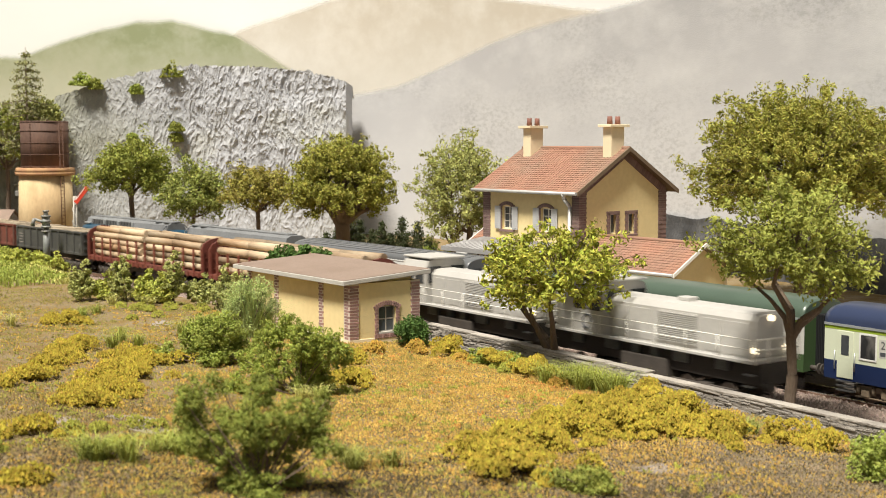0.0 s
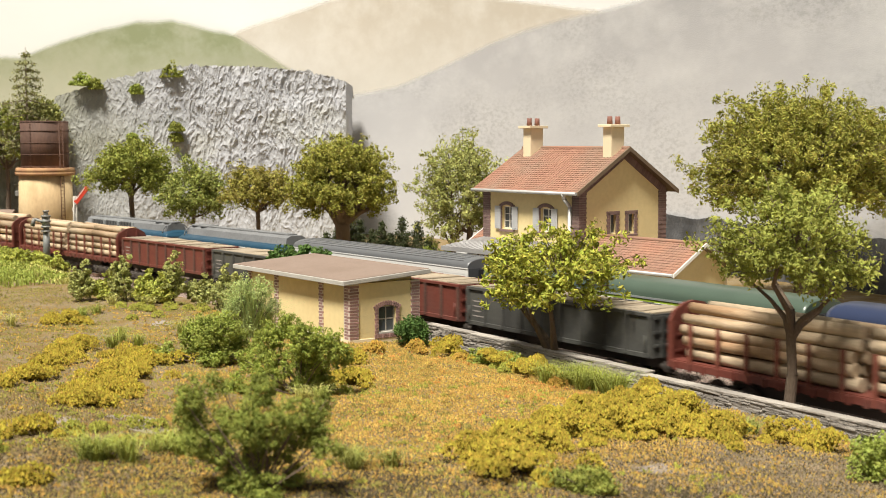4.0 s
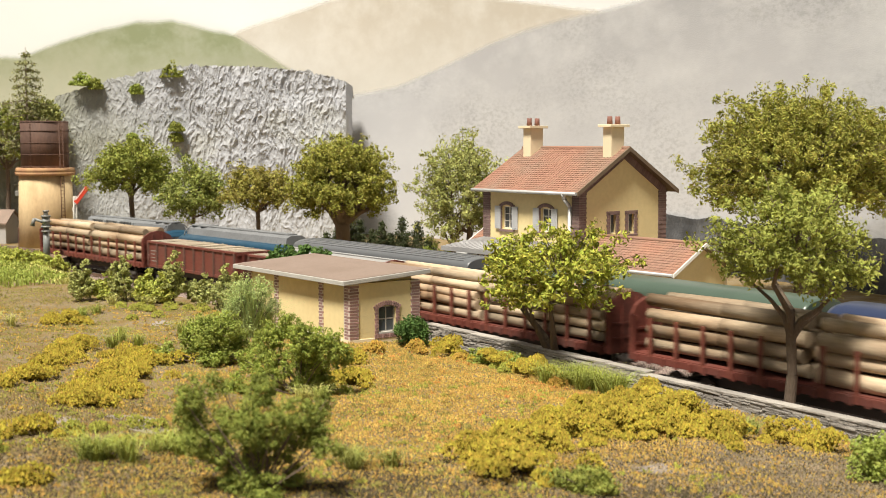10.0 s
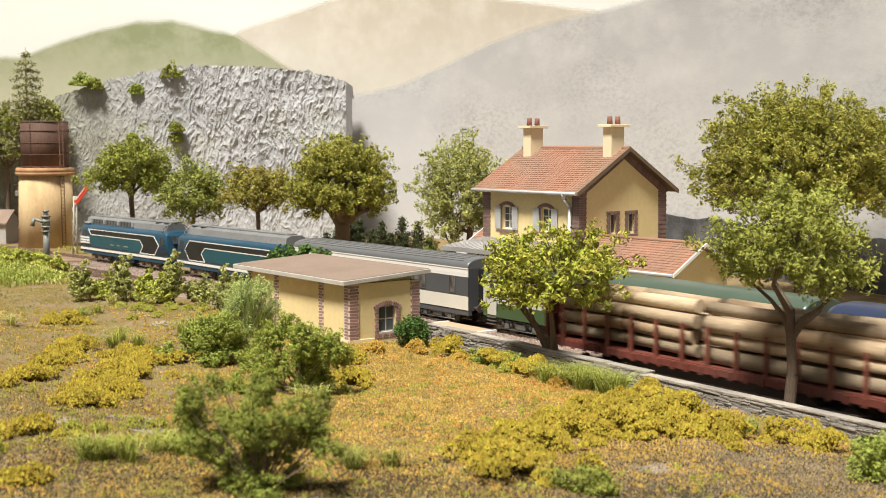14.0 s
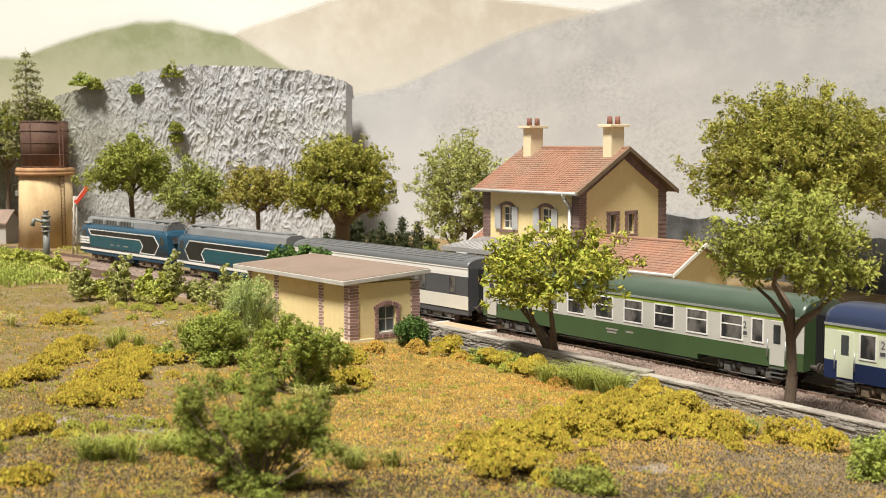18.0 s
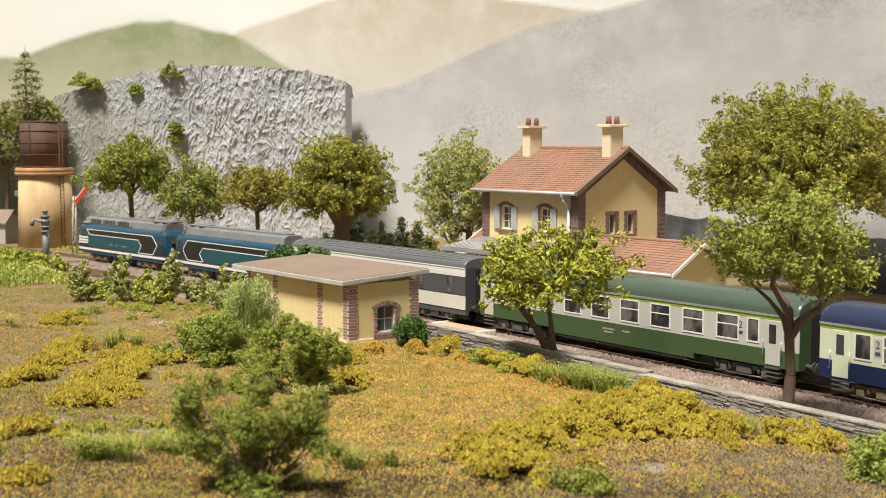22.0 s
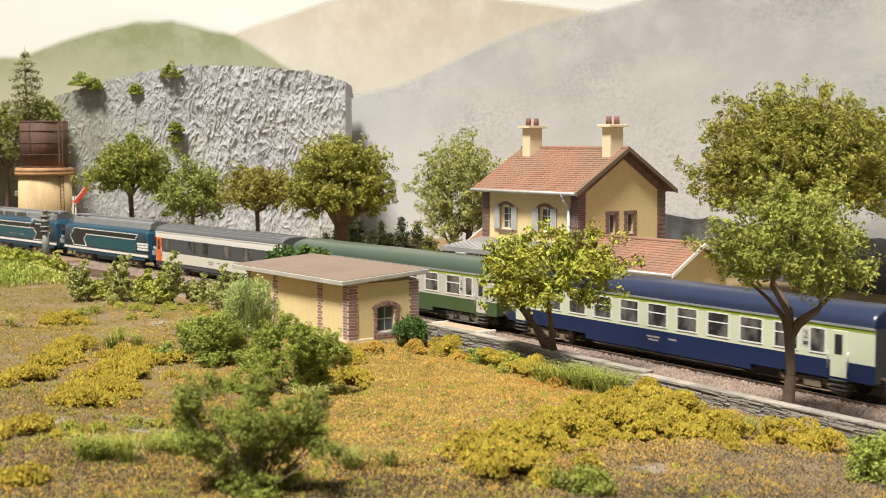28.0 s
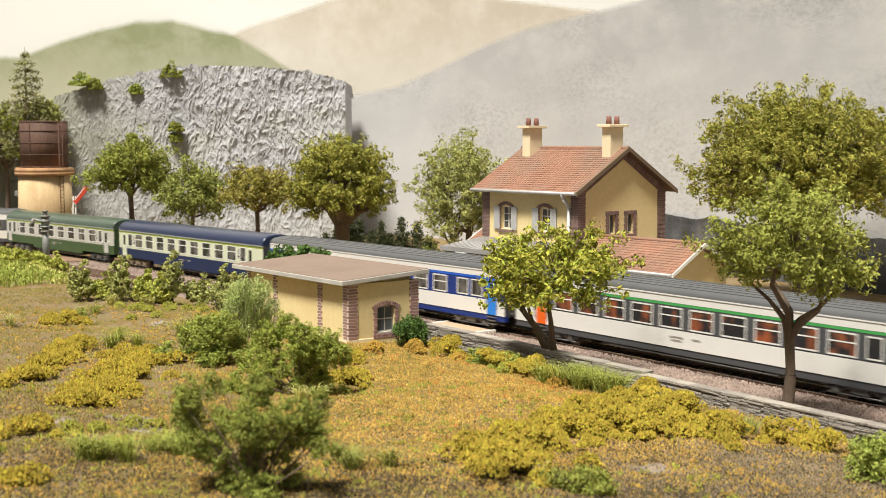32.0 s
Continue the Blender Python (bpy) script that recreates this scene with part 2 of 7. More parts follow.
def painted(name, low, high, z0, z1, blot, amount, scale=0.05, rough_bump=0.0, speck=None, feather=True, flat=1.0):
    """Backdrop paint: a wash from low to high with blotches."""
    m = bpy.data.materials.new(name)
    m.use_nodes = True
    N, L = m.node_tree.nodes, m.node_tree.links
    bs = N["Principled BSDF"]
    bs.inputs["Roughness"].default_value = 0.9
    bs.inputs["Specular IOR Level"].default_value = 0.15
    co = N.new("ShaderNodeTexCoord")
    sep = N.new("ShaderNodeSeparateXYZ")
    L.new(co.outputs["Object"], sep.inputs[0])
    mp = N.new("ShaderNodeMapping")
    mp.inputs["Scale"].default_value = (flat, flat, 1)
    L.new(co.outputs["Object"], mp.inputs["Vector"])
    n1 = N.new("ShaderNodeTexNoise")
    n1.inputs["Scale"].default_value, n1.inputs["Detail"].default_value = 87 * scale, 8
    n1.inputs["Roughness"].default_value = 0.6
    L.new(mp.outputs[0], n1.inputs["Vector"])
    add = N.new("ShaderNodeMath")
    add.operation = "MULTIPLY_ADD"
    add.inputs[1].default_value = 10 * S
    L.new(n1.outputs["Fac"], add.inputs[0])
    L.new(sep.outputs["Z"], add.inputs[2])
    mr = N.new("ShaderNodeMapRange")
    mr.inputs["From Min"].default_value, mr.inputs["From Max"].default_value = (z0 + 5) * S, (z1 + 5) * S
    L.new(add.outputs[0], mr.inputs["Value"])
    mx = N.new("ShaderNodeMix")
    mx.data_type = "RGBA"
    mx.inputs[6].default_value, mx.inputs[7].default_value = (*low, 1), (*high, 1)
    L.new(mr.outputs[0], mx.inputs["Factor"])
    n2 = N.new("ShaderNodeTexNoise")
    n2.inputs["Scale"].default_value, n2.inputs["Detail"].default_value = 87 * scale * 2.7, 10
    n2.inputs["Roughness"].default_value = 0.68
    L.new(mp.outputs[0], n2.inputs["Vector"])
    mr2 = N.new("ShaderNodeMapRange")
    mr2.inputs["From Min"].default_value, mr2.inputs["From Max"].default_value = 0.42, 0.68
    mr2.inputs["To Max"].default_value = amount
    L.new(n2.outputs["Fac"], mr2.inputs["Value"])
    mx2 = N.new("ShaderNodeMix")
    mx2.data_type = "RGBA"
    L.new(mr2.outputs[0], mx2.inputs["Factor"])
    L.new(mx.outputs[2], mx2.inputs[6])
    mx2.inputs[7].default_value = (*blot, 1)
    out = mx2.outputs[2]
    if speck:
        n4 = N.new("ShaderNodeTexNoise")
        n4.inputs["Scale"].default_value, n4.inputs["Detail"].default_value = 87 * 3.0, 4
        n4.inputs["Roughness"].default_value = 0.75
        L.new(mp.outputs[0], n4.inputs["Vector"])
        n5 = N.new("ShaderNodeTexNoise")
        n5.inputs["Scale"].default_value, n5.inputs["Detail"].default_value = 87 * 0.085, 4
        L.new(mp.outputs[0], n5.inputs["Vector"])
        a5 = N.new("ShaderNodeMapRange")
        a5.inputs["From Min"].default_value, a5.inputs["From Max"].default_value = 0.44, 0.66
        L.new(n5.outputs["Fac"], a5.inputs["Value"])
        a4 = N.new("ShaderNodeMapRange")
        a4.inputs["From Min"].default_value, a4.inputs["From Max"].default_value = 0.46, 0.60
        L.new(n4.outputs["Fac"], a4.inputs["Value"])
        mm = N.new("ShaderNodeMath")
        mm.operation = "MULTIPLY"
        L.new(a5.outputs[0], mm.inputs[0])
        L.new(a4.outputs[0], mm.inputs[1])
        mm2 = N.new("ShaderNodeMath")
        mm2.operation = "MULTIPLY"
        mm2.inputs[1].default_value = 0.34
        L.new(mm.outputs[0], mm2.inputs[0])
        mx3 = N.new("ShaderNodeMix")
        mx3.data_type = "RGBA"
        L.new(mm2.outputs[0], mx3.inputs["Factor"])
        L.new(out, mx3.inputs[6])
        mx3.inputs[7].default_value = (*speck, 1)
        out = mx3.outputs[2]
    L.new(out, bs.inputs["Base Color"])
    if feather:
        at = N.new("ShaderNodeAttribute")
        at.attribute_name = "feather"
        sm = N.new("ShaderNodeMapRange")
        sm.interpolation_type = "SMOOTHSTEP"
        L.new(at.outputs["Fac"], sm.inputs["Value"])
        L.new(sm.outputs[0], bs.inputs["Alpha"])
    if rough_bump:
        n3 = N.new("ShaderNodeTexNoise")
        n3.inputs["Scale"].default_value, n3.inputs["Detail"].default_value = 87 * 11.0, 3
        L.new(mp.outputs[0], n3.inputs["Vector"])
        b = N.new("ShaderNodeBump")
        b.inputs["Strength"].default_value, b.inputs["Distance"].default_value = rough_bump, 0.12 * S
        L.new(n3.outputs["Fac"], b.inputs["Height"])
        L.new(b.outputs[0], bs.inputs["Normal"])
    return m


M_SKY = painted("sky_paint", (0.826, 0.808, 0.773), (0.852, 0.852, 0.835), 10, 30, (0.835, 0.826, 0.791), 0.3, feather=False)
M_TAN = painted("tan_hill_paint", (0.710, 0.671, 0.599), (0.604, 0.546, 0.457), 17, 28, (0.737, 0.697, 0.622), 0.8, 0.10)
M_GREENHILL = painted("green_hill_paint", (0.497, 0.484, 0.364), (0.284, 0.311, 0.178), 17.5, 24.5, (0.444, 0.449, 0.329), 0.75, 0.12)
M_GREYHILL = painted("grey_mountain_paint", (0.577, 0.571, 0.582), (0.418, 0.414, 0.424), 8, 27, (0.622, 0.618, 0.618), 0.8, 0.07, 0.10, (0.204, 0.204, 0.195), flat=0.52)

BY = 168.0
sky = tagged(part("backdrop", boxed(-120, 95, BY + 1, BY + 1.5, -8, 60), M_SKY), "white painted sky board behind the layout", "backdrop", kind="structure")
hill("backdrop_hill_1", ((-32, 22), (-27, 26), (-23.5, 27.3), (-19, 28.6), (-14.5, 30.2), (-10, 31), (-2, 31.2), (6, 30.4), (14, 29.6), (20, 28.8), (28, 27), (40, 24)), BY + 0.5, M_TAN, "tan painted hills fading into mist")
hill("backdrop_hill_2", ((-90, 26), (-70, 24.2), (-62, 22.7), (-55.5, 22.6), (-52, 24), (-46, 26), (-40, 27.3), (-35.5, 27.4), (-32, 26.6), (-27, 25.4), (-23, 23.0), (-19, 20.4), (-14, 18), (-8, 15), (0, 10)), BY, M_GREENHILL, "green painted hill in soft wash")
hill("backdrop_hill_3", ((-16, 12), (-11.5, 17.8), (-6, 18.6), (0, 20.8), (5, 22.8), (9.3, 24.0), (13, 24.6), (16.1, 24.9), (19.3, 25.3), (24, 27), (32, 31), (45, 36), (75, 40)), BY - 0.5, M_GREYHILL, "grey painted mountain with rough plaster texture", 0.25, bend=lambda x: BY - 1.0 - 1.7 * min(45.0, 4 * math.log1p(math.exp((x + 5.0) / 4))))

# ---- rock face ----
def mossy_rock():
    # green-brown dust on the old end of the rock
    nt = M_ROCK.node_tree
    bs = nt.nodes["Principled BSDF"]
    src = bs.inputs["Base Color"].links[0].from_socket
    co, sep = nt.nodes.new("ShaderNodeTexCoord"), nt.nodes.new("ShaderNodeSeparateXYZ")
    nz = nt.nodes.new("ShaderNodeTexNoise")
    nz.inputs["Scale"].default_value, nz.inputs["Detail"].default_value = 87 * 0.18, 6
    nt.links.new(co.outputs["Object"], nz.inputs["Vector"])
    nt.links.new(co.outputs["Object"], sep.inputs[0])
    ad = nt.nodes.new("ShaderNodeMath")
    ad.operation = "MULTIPLY_ADD"
    ad.inputs[1].default_value = 22 * S
    nt.links.new(nz.outputs["Fac"], ad.inputs[0])
    nt.links.new(sep.outputs["X"], ad.inputs[2])
    mr = nt.nodes.new("ShaderNodeMapRange")
    mr.inputs["From Min"].default_value, mr.inputs["From Max"].default_value = -20 * S, -40 * S
    mr.inputs["To Max"].default_value = 0.8
    nt.links.new(ad.outputs[0], mr.inputs["Value"])
    mx = nt.nodes.new("ShaderNodeMix")
    mx.data_type = "RGBA"
    nt.links.new(mr.outputs[0], mx.inputs["Factor"])
    nt.links.new(src, mx.inputs[6])
    mx.inputs[7].default_value = (0.25, 0.25, 0.18, 1)
    nt.links.new(mx.outputs[2], bs.inputs["Base Color"])


mossy_rock()


def build_cliff():
    vs, fs = [], []
    kx = [-58, -53, -51, -46, -43, -39, -35, -30, -22, -16, -12.5, -11.8, -11.4]
    kz = [6.0, 8.5, 11.5, 16.6, 17.6, 18.7, 19.6, 20.3, 20.1, 19.6, 18.7, 18.5, 18.0]
    nx, nz = 430, 190

    def ridge(p, k):
        return max(0.0, 1 - abs(noise.noise(p)) * 2.4) ** k
    for j in range(nz + 1):
        for i in range(nx + 1):
            x = -58 + (58 - 11.4) * i / nx
            top = float(np.interp(x, kx, kz)) + 0.35 * noise.noise((x * 1.1, 4.0, 0)) + 0.25 * noise.noise((x * 3.1, 9.0, 0))
            v = j / nz
            z = -1.2 + (top + 1.2) * v
            y = 151 + 1.0 * v
            wx = x + 0.8 * noise.noise((x * 0.33, z * 0.25, 9.0)) + 0.3 * noise.noise((x * 1.3, z * 0.9, 4.0))
            wz = z + 0.9 * noise.noise((x * 0.30, z * 0.30, 6.0))
            fine = 0.25 + 0.75 * smooth(-42, -20, x) * smooth(-3, 12, z)
            d = 0.9 * noise.noise((x * 0.13, z * 0.09, 2.0)) + 0.35 * noise.noise((x * 0.5, z * 0.14, 7.0))
            d += fine * (0.22 * ridge((wx * 0.55, wz * 0.13, 5.0), 2) + 0.26 * ridge((wx * 1.25, wz * 0.33, 1.0), 2))
            d += (0.4 + 0.6 * fine) * (0.20 * ridge((wx * 2.3, wz * 0.85, 3.0), 2) + 0.10 * noise.noise((x * 3.9, z * 1.9, 3.5)) + 0.07 * noise.noise((x * 8.0, z * 5.0, 8.0)))
            y -= 0.86 * d
            if i == nx:
                y += 9
            vs.append((x, y, z))
    n = nx + 1
    for j in range(nz):
        for i in range(nx):
            fs.append((j * n + i, j * n + i + 1, (j + 1) * n + i + 1, (j + 1) * n + i))
    top = len(vs)
    for i in range(nx + 1):
        x, y, z = vs[nz * n + i]
        vs.append((x, 164.0, z - 1.5))
    for i in range(nx):
        fs.append((nz * n + i, nz * n + i + 1, top + i + 1, top + i))
    c = cloud("rock_cliff", vs, fs, M_ROCK)
    tagged(c, "pale grey carved plaster rock face behind the trees", "cliff")


build_cliff()
# ---- rolling stock ----
M_LOCO_BLUE = mat("loco_blue", (0.014, 0.060, 0.105), 0.42, vary=0.10, scale=0.8, spec=0.5)
M_LOCO_TEAL = mat("loco_teal", (0.016, 0.078, 0.098), 0.45, vary=0.10, scale=0.8)
M_LOCO_BLACK = mat("loco_band", (0.018, 0.018, 0.017), 0.4, vary=0.1)
M_LOCO_WHITE = mat("loco_white", (0.74, 0.73, 0.69), 0.45, vary=0.05)
M_LOCO_ROOF = mat("loco_roof", (0.19, 0.195, 0.20), 0.55, vary=0.2, scale=1)
M_SILVER = mat("silver_grille", (0.45, 0.47, 0.47), 0.4, 0.5, vary=0.15)
M_BOGIE_TAN = mat("dusty_bogie", (0.22, 0.17, 0.115), 0.8, vary=0.25, scale=2)
M_BOGIE_GREY = mat("grey_bogie", (0.15, 0.15, 0.145), 0.45, 0.4, vary=0.25, scale=2)
M_BOGIE_DARK = mat("dark_bogie", (0.065, 0.055, 0.047), 0.75, vary=0.25, scale=2)
M_BLACK = mat("black_rubber", (0.012, 0.012, 0.013), 0.6, vary=0.05)
M_WHEEL = mat("wheel_steel", (0.14, 0.11, 0.09), 0.5, 0.6, vary=0.1)
M_C_GREY = mat("coach_dark_grey", (0.075, 0.078, 0.085), 0.45, vary=0.05)
M_C_CREAM = mat("coach_cream", (0.62, 0.60, 0.53), 0.45, vary=0.04)
M_C_PALE = mat("coach_pale_grey", (0.74, 0.73, 0.70), 0.42, vary=0.03)
M_C_GREEN = mat("coach_green", (0.055, 0.095, 0.038), 0.45, vary=0.07)
M_C_LTGREY = mat("coach_light_grey", (0.50, 0.49, 0.45), 0.45, vary=0.04)
M_C_GREENROOF = mat("coach_green_roof", (0.072, 0.105, 0.078), 0.30, vary=0.08, spec=0.6)
M_C_GREYROOF = mat("coach_grey_roof", (0.12, 0.124, 0.13), 0.42, vary=0.08, spec=0.6)
M_C_NAVY = mat("coach_navy", (0.014, 0.026, 0.080), 0.40, vary=0.05)
M_C_NAVYROOF = mat("coach_navy_roof", (0.026, 0.038, 0.085), 0.28, vary=0.06, spec=0.7)
M_C_LIGHTGREEN = mat("coach_pale_green", (0.62, 0.66, 0.50), 0.42, vary=0.03)
M_C_LIME = mat("coach_lime_line", (0.30, 0.42, 0.04), 0.45, vary=0.03)
M_C_AZURE = mat("coach_azure", (0.03, 0.22, 0.72), 0.4, vary=0.03)
M_C_BLUE = mat("coach_blue", (0.012, 0.035, 0.20), 0.4, vary=0.03)
M_C_BRIGHT = mat("coach_bright_blue", (0.02, 0.12, 0.60), 0.4, vary=0.03)
M_C_ORANGE = mat("coach_orange", (0.80, 0.13, 0.015), 0.45, vary=0.03)
M_C_GRASSGREEN = mat("coach_green_line", (0.07, 0.36, 0.10), 0.45, vary=0.03)
M_SHUNTER = mat("shunter_grey", (0.47, 0.455, 0.43), 0.55, vary=0.08, scale=1, second=(0.44, 0.42, 0.38), mix=0.25)
M_WAGON_RED = mat("wagon_brown_red", (0.175, 0.050, 0.036), 0.55, vary=0.25, scale=1.2, second=(0.12, 0.05, 0.04), mix=0.3)
M_RIB = mat("worn_rib", (0.12, 0.062, 0.048), 0.7, vary=0.3, scale=2)
M_STAKE = mat("stanchion_red", (0.20, 0.062, 0.042), 0.6, vary=0.2, scale=2)
M_WAGON_DARK = mat("wagon_dark_grey", (0.068, 0.067, 0.062), 0.65, vary=0.18, scale=1.0, second=(0.085, 0.085, 0.075), mix=0.3)
M_LOG = mat("log_bark", (0.52, 0.405, 0.275), 0.8, vary=0.18, scale=1.4, objects=0.42, second=(0.27, 0.17, 0.095), mix=0.42, stretch=(0.25, 1.5, 1.5), bump=0.3)
M_LOGEND = mat("log_end", (0.58, 0.42, 0.24), 0.8, vary=0.15, scale=3)
M_PLANK = mat("pale_boards", (0.38, 0.31, 0.22), 0.8, vary=0.15, scale=1.4, objects=0.2, second=(0.27, 0.22, 0.165), mix=0.4, stretch=(0.3, 1, 1))
M_STENCIL = mat("white_stencil", (0.30, 0.27, 0.25), 0.6, vary=0.15, scale=4)
M_LIT = mat("lit_headlamp", (0.9, 0.8, 0.6), 0.3, vary=0.0)
M_LIT.node_tree.nodes["Principled BSDF"].inputs["Emission Color"].default_value = (1.0, 0.82, 0.55, 1)
M_LIT.node_tree.nodes["Principled BSDF"].inputs["Emission Strength"].default_value = 2.5
M_LAMP = mat("headlamp_glass", (0.7, 0.7, 0.66), 0.15, vary=0.0)


def body_profile(half, z0, z1, top, n=9, squash=1.0):
    """Cross outline: straight side up to z1, then an elliptic roof to top."""
    pts = [(-half, z0), (-half, z1)]
    for k in range(1, n):
        a = math.pi * k / n
        pts.append((-half * math.cos(a), z1 + (top - z1) * math.sin(a) ** squash))
    return pts + [(half, z1), (half, z0)]


def slab(name, x0, x1, z0, z1, out, material, parent, label="", half=1.4, both=True, thick=0.05):
    """A flat panel on the flanks, standing out of the side by out."""
    for s in ((1, -1) if both else (-1,)):
        ys = sorted((s * (half + out), s * (half - thick)))
        ob = part(name, boxed(x0, x1, ys[0], ys[1], z0, z1), material, parent, label)
    return ob


def side_poly(name, pts, out, material, parent, label="", half=1.4):
    """A panel of any outline (x, z) on both flanks."""
    bm = bmesh.new()
    extrude(bm, pts, -half - out, -half + 0.03)
    extrude(bm, pts, half - 0.03, half + out)
    return part(name, bm, material, parent, label)


def side_line(name, pts, w, out, material, parent, label="", half=1.4):
    bm = bmesh.new()
    for (xa, za), (xb, zb) in zip(pts, pts[1:]):
        L = math.hypot(xb - xa, zb - za)
        ang = math.degrees(math.atan2(zb - za, xb - xa))
        for s in (-1, 1):
            m = pose((xa + xb) / 2, s * (half + out / 2), (za + zb) / 2, 0, -ang)
            box(bm, -L / 2 - w / 2, L / 2 + w / 2, -out / 2 - 0.01, out / 2, -w / 2, w / 2, m=m)
    return part(name, bm, material, parent, label)


def bogie(parent, x, base, material, label, axles=2):
    bm = bmesh.new()
    for s in (-1, 1):
        box(bm, x - base / 2 - 0.65, x + base / 2 + 0.65, s * 1.08 - 0.08, s * 1.08 + 0.08, 0.52, 0.78, 0.03)
        for k in range(axles):
            ax = x - base / 2 + base * k / (axles - 1)
            box(bm, ax - 0.2, ax + 0.2, s * 1.16 - 0.12, s * 1.16 + 0.12, 0.3, 0.62, 0.04)
            for q in (-0.38, 0.38):
                rod(bm, (ax + q, s * 1.16, 0.42), (ax + q, s * 1.16, 0.74), 0.11, n=8)
        box(bm, x - 0.45, x + 0.45, s * 1.14 - 0.12, s * 1.14 + 0.12, 0.34, 0.7, 0.04)
        rod(bm, (x - base / 2 - 0.5, s * 1.2, 0.28), (x + base / 2 + 0.5, s * 1.2, 0.28), 0.04, n=6)
    box(bm, x - 0.3, x + 0.3, -1.1, 1.1, 0.5, 0.8)
    bm.transform(Matrix.Translation((0, 0, -0.04)))
    b = part("bogie", bm, material, parent, label)
    for k in range(axles):
        ax = x - base / 2 + base * k / (axles - 1)
        bm = bmesh.new()
        for s in (-1, 1):
            rod(bm, (ax, s * 0.70, 0.44), (ax, s * 0.83, 0.44), 0.48, n=20)
            rod(bm, (ax, s * 0.66, 0.44), (ax, s * 0.70, 0.44), 0.50, n=20)
        rod(bm, (ax, -0.7, 0.46), (ax, 0.7, 0.46), 0.09, n=8)
        part("wheelset", bm, M_WHEEL, b)
    return b


def buffers(parent, xe):
    """Buffers and coupling hook on both ends."""
    for e in (-1, 1):
        for s in (-0.87, 0.87):
            bm = bmesh.new()
            rod(bm, (e * (xe - 0.55), s, 1.05), (e * (xe - 0.12), s, 1.05), 0.11, n=10)
            rod(bm, (e * (xe - 0.12), s, 1.05), (e * (xe - 0.04), s, 1.05), 0.24, n=14)
            part("buffer", bm, M_BOGIE_DARK, parent)
        bm = bmesh.new()
        rod(bm, (e * (xe - 0.5), 0, 0.95), (e * xe, 0, 0.95), 0.07, n=6)
        part("coupling", bm, M_BLACK, parent)


def window(parent, x, z, w, h, frame_mat, glass_mat, bar=True, half=1.4, out=0.03):
    """One carriage window on the camera's flank and its twin opposite: frame, dark pane, crossbar."""
    for s in (-1, 1):
        y = s * half
        bm = bmesh.new()
        f = 0.07
        for x0, x1, z0, z1 in ((-w / 2 - f, w / 2 + f, h / 2, h / 2 + f), (-w / 2 - f, w / 2 + f, -h / 2 - f, -h / 2), (-w / 2 - f, -w / 2, -h / 2, h / 2), (w / 2, w / 2 + f, -h / 2, h / 2)):
            box(bm, x + x0, x + x1, y - s * 0.04, y + s * out, z + z0, z + z1)
        if bar:
            box(bm, x - w / 2, x + w / 2, y - s * 0.03, y + s * out * 0.8, z + h * 0.08, z + h * 0.08 + 0.06)
        win = part("window", bm, frame_mat, parent)
        bm = boxed(x - w / 2, x + w / 2, min(y - s * 0.05, y + s * 0.012), max(y - s * 0.05, y + s * 0.012), z - h / 2, z + h / 2)
        part("pane", bm, glass_mat, win)


def glass_over(name, inside, share=0.42):
    """Carriage glass: a pane with a dim inside behind a glossy face."""
    if name in MATS:
        return MATS[name]
    m = bpy.data.materials.new(name)
    MATS[name] = m
    m.use_nodes = True
    N, L = m.node_tree.nodes, m.node_tree.links
    bs = N["Principled BSDF"]
    bs.inputs["Roughness"].default_value = 0.12
    co = N.new("ShaderNodeTexCoord")
    mp = N.new("ShaderNodeMapping")
    mp.inputs["Scale"].default_value = (87 * 0.9, 87, 87 * 0.5)
    L.new(co.outputs["Object"], mp.inputs[0])
    n = N.new("ShaderNodeTexNoise")
    n.inputs["Scale"].default_value, n.inputs["Detail"].default_value = 1.7, 3
    L.new(mp.outputs[0], n.inputs["Vector"])
    r = N.new("ShaderNodeValToRGB")
    r.color_ramp.elements[0].position, r.color_ramp.elements[1].position = share, share + 0.2
    r.color_ramp.elements[0].color = (0.03, 0.03, 0.032, 1)
    r.color_ramp.elements[1].color = (*inside, 1)
    L.new(n.outputs["Fac"], r.inputs[0])
    L.new(r.outputs[0], bs.inputs["Base Color"])
    return m


G_GREY = glass_over("carriage_glass", (0.16, 0.15, 0.14))
G_ORANGE = glass_over("carriage_glass_orange", (0.34, 0.10, 0.04), 0.48)
G_DARK = glass_over("cab_glass", (0.06, 0.065, 0.07))


def text_part(body, size, x, z, y, material, parent, name="lettering"):
    cu = bpy.data.curves.new(name, "FONT")
    cu.body, cu.size, cu.extrude, cu.align_x = body, size * S, 0.004 * S, "CENTER"
    tmp = new(name, cu)
    me = bpy.data.meshes.new_from_object(tmp.evaluated_get(bpy.context.evaluated_depsgraph_get()))
    bpy.data.objects.remove(tmp)
    ob = link(name, me, material, parent)
    ob.matrix_basis = pose(x * S, y * S, z * S, 90)
    return ob


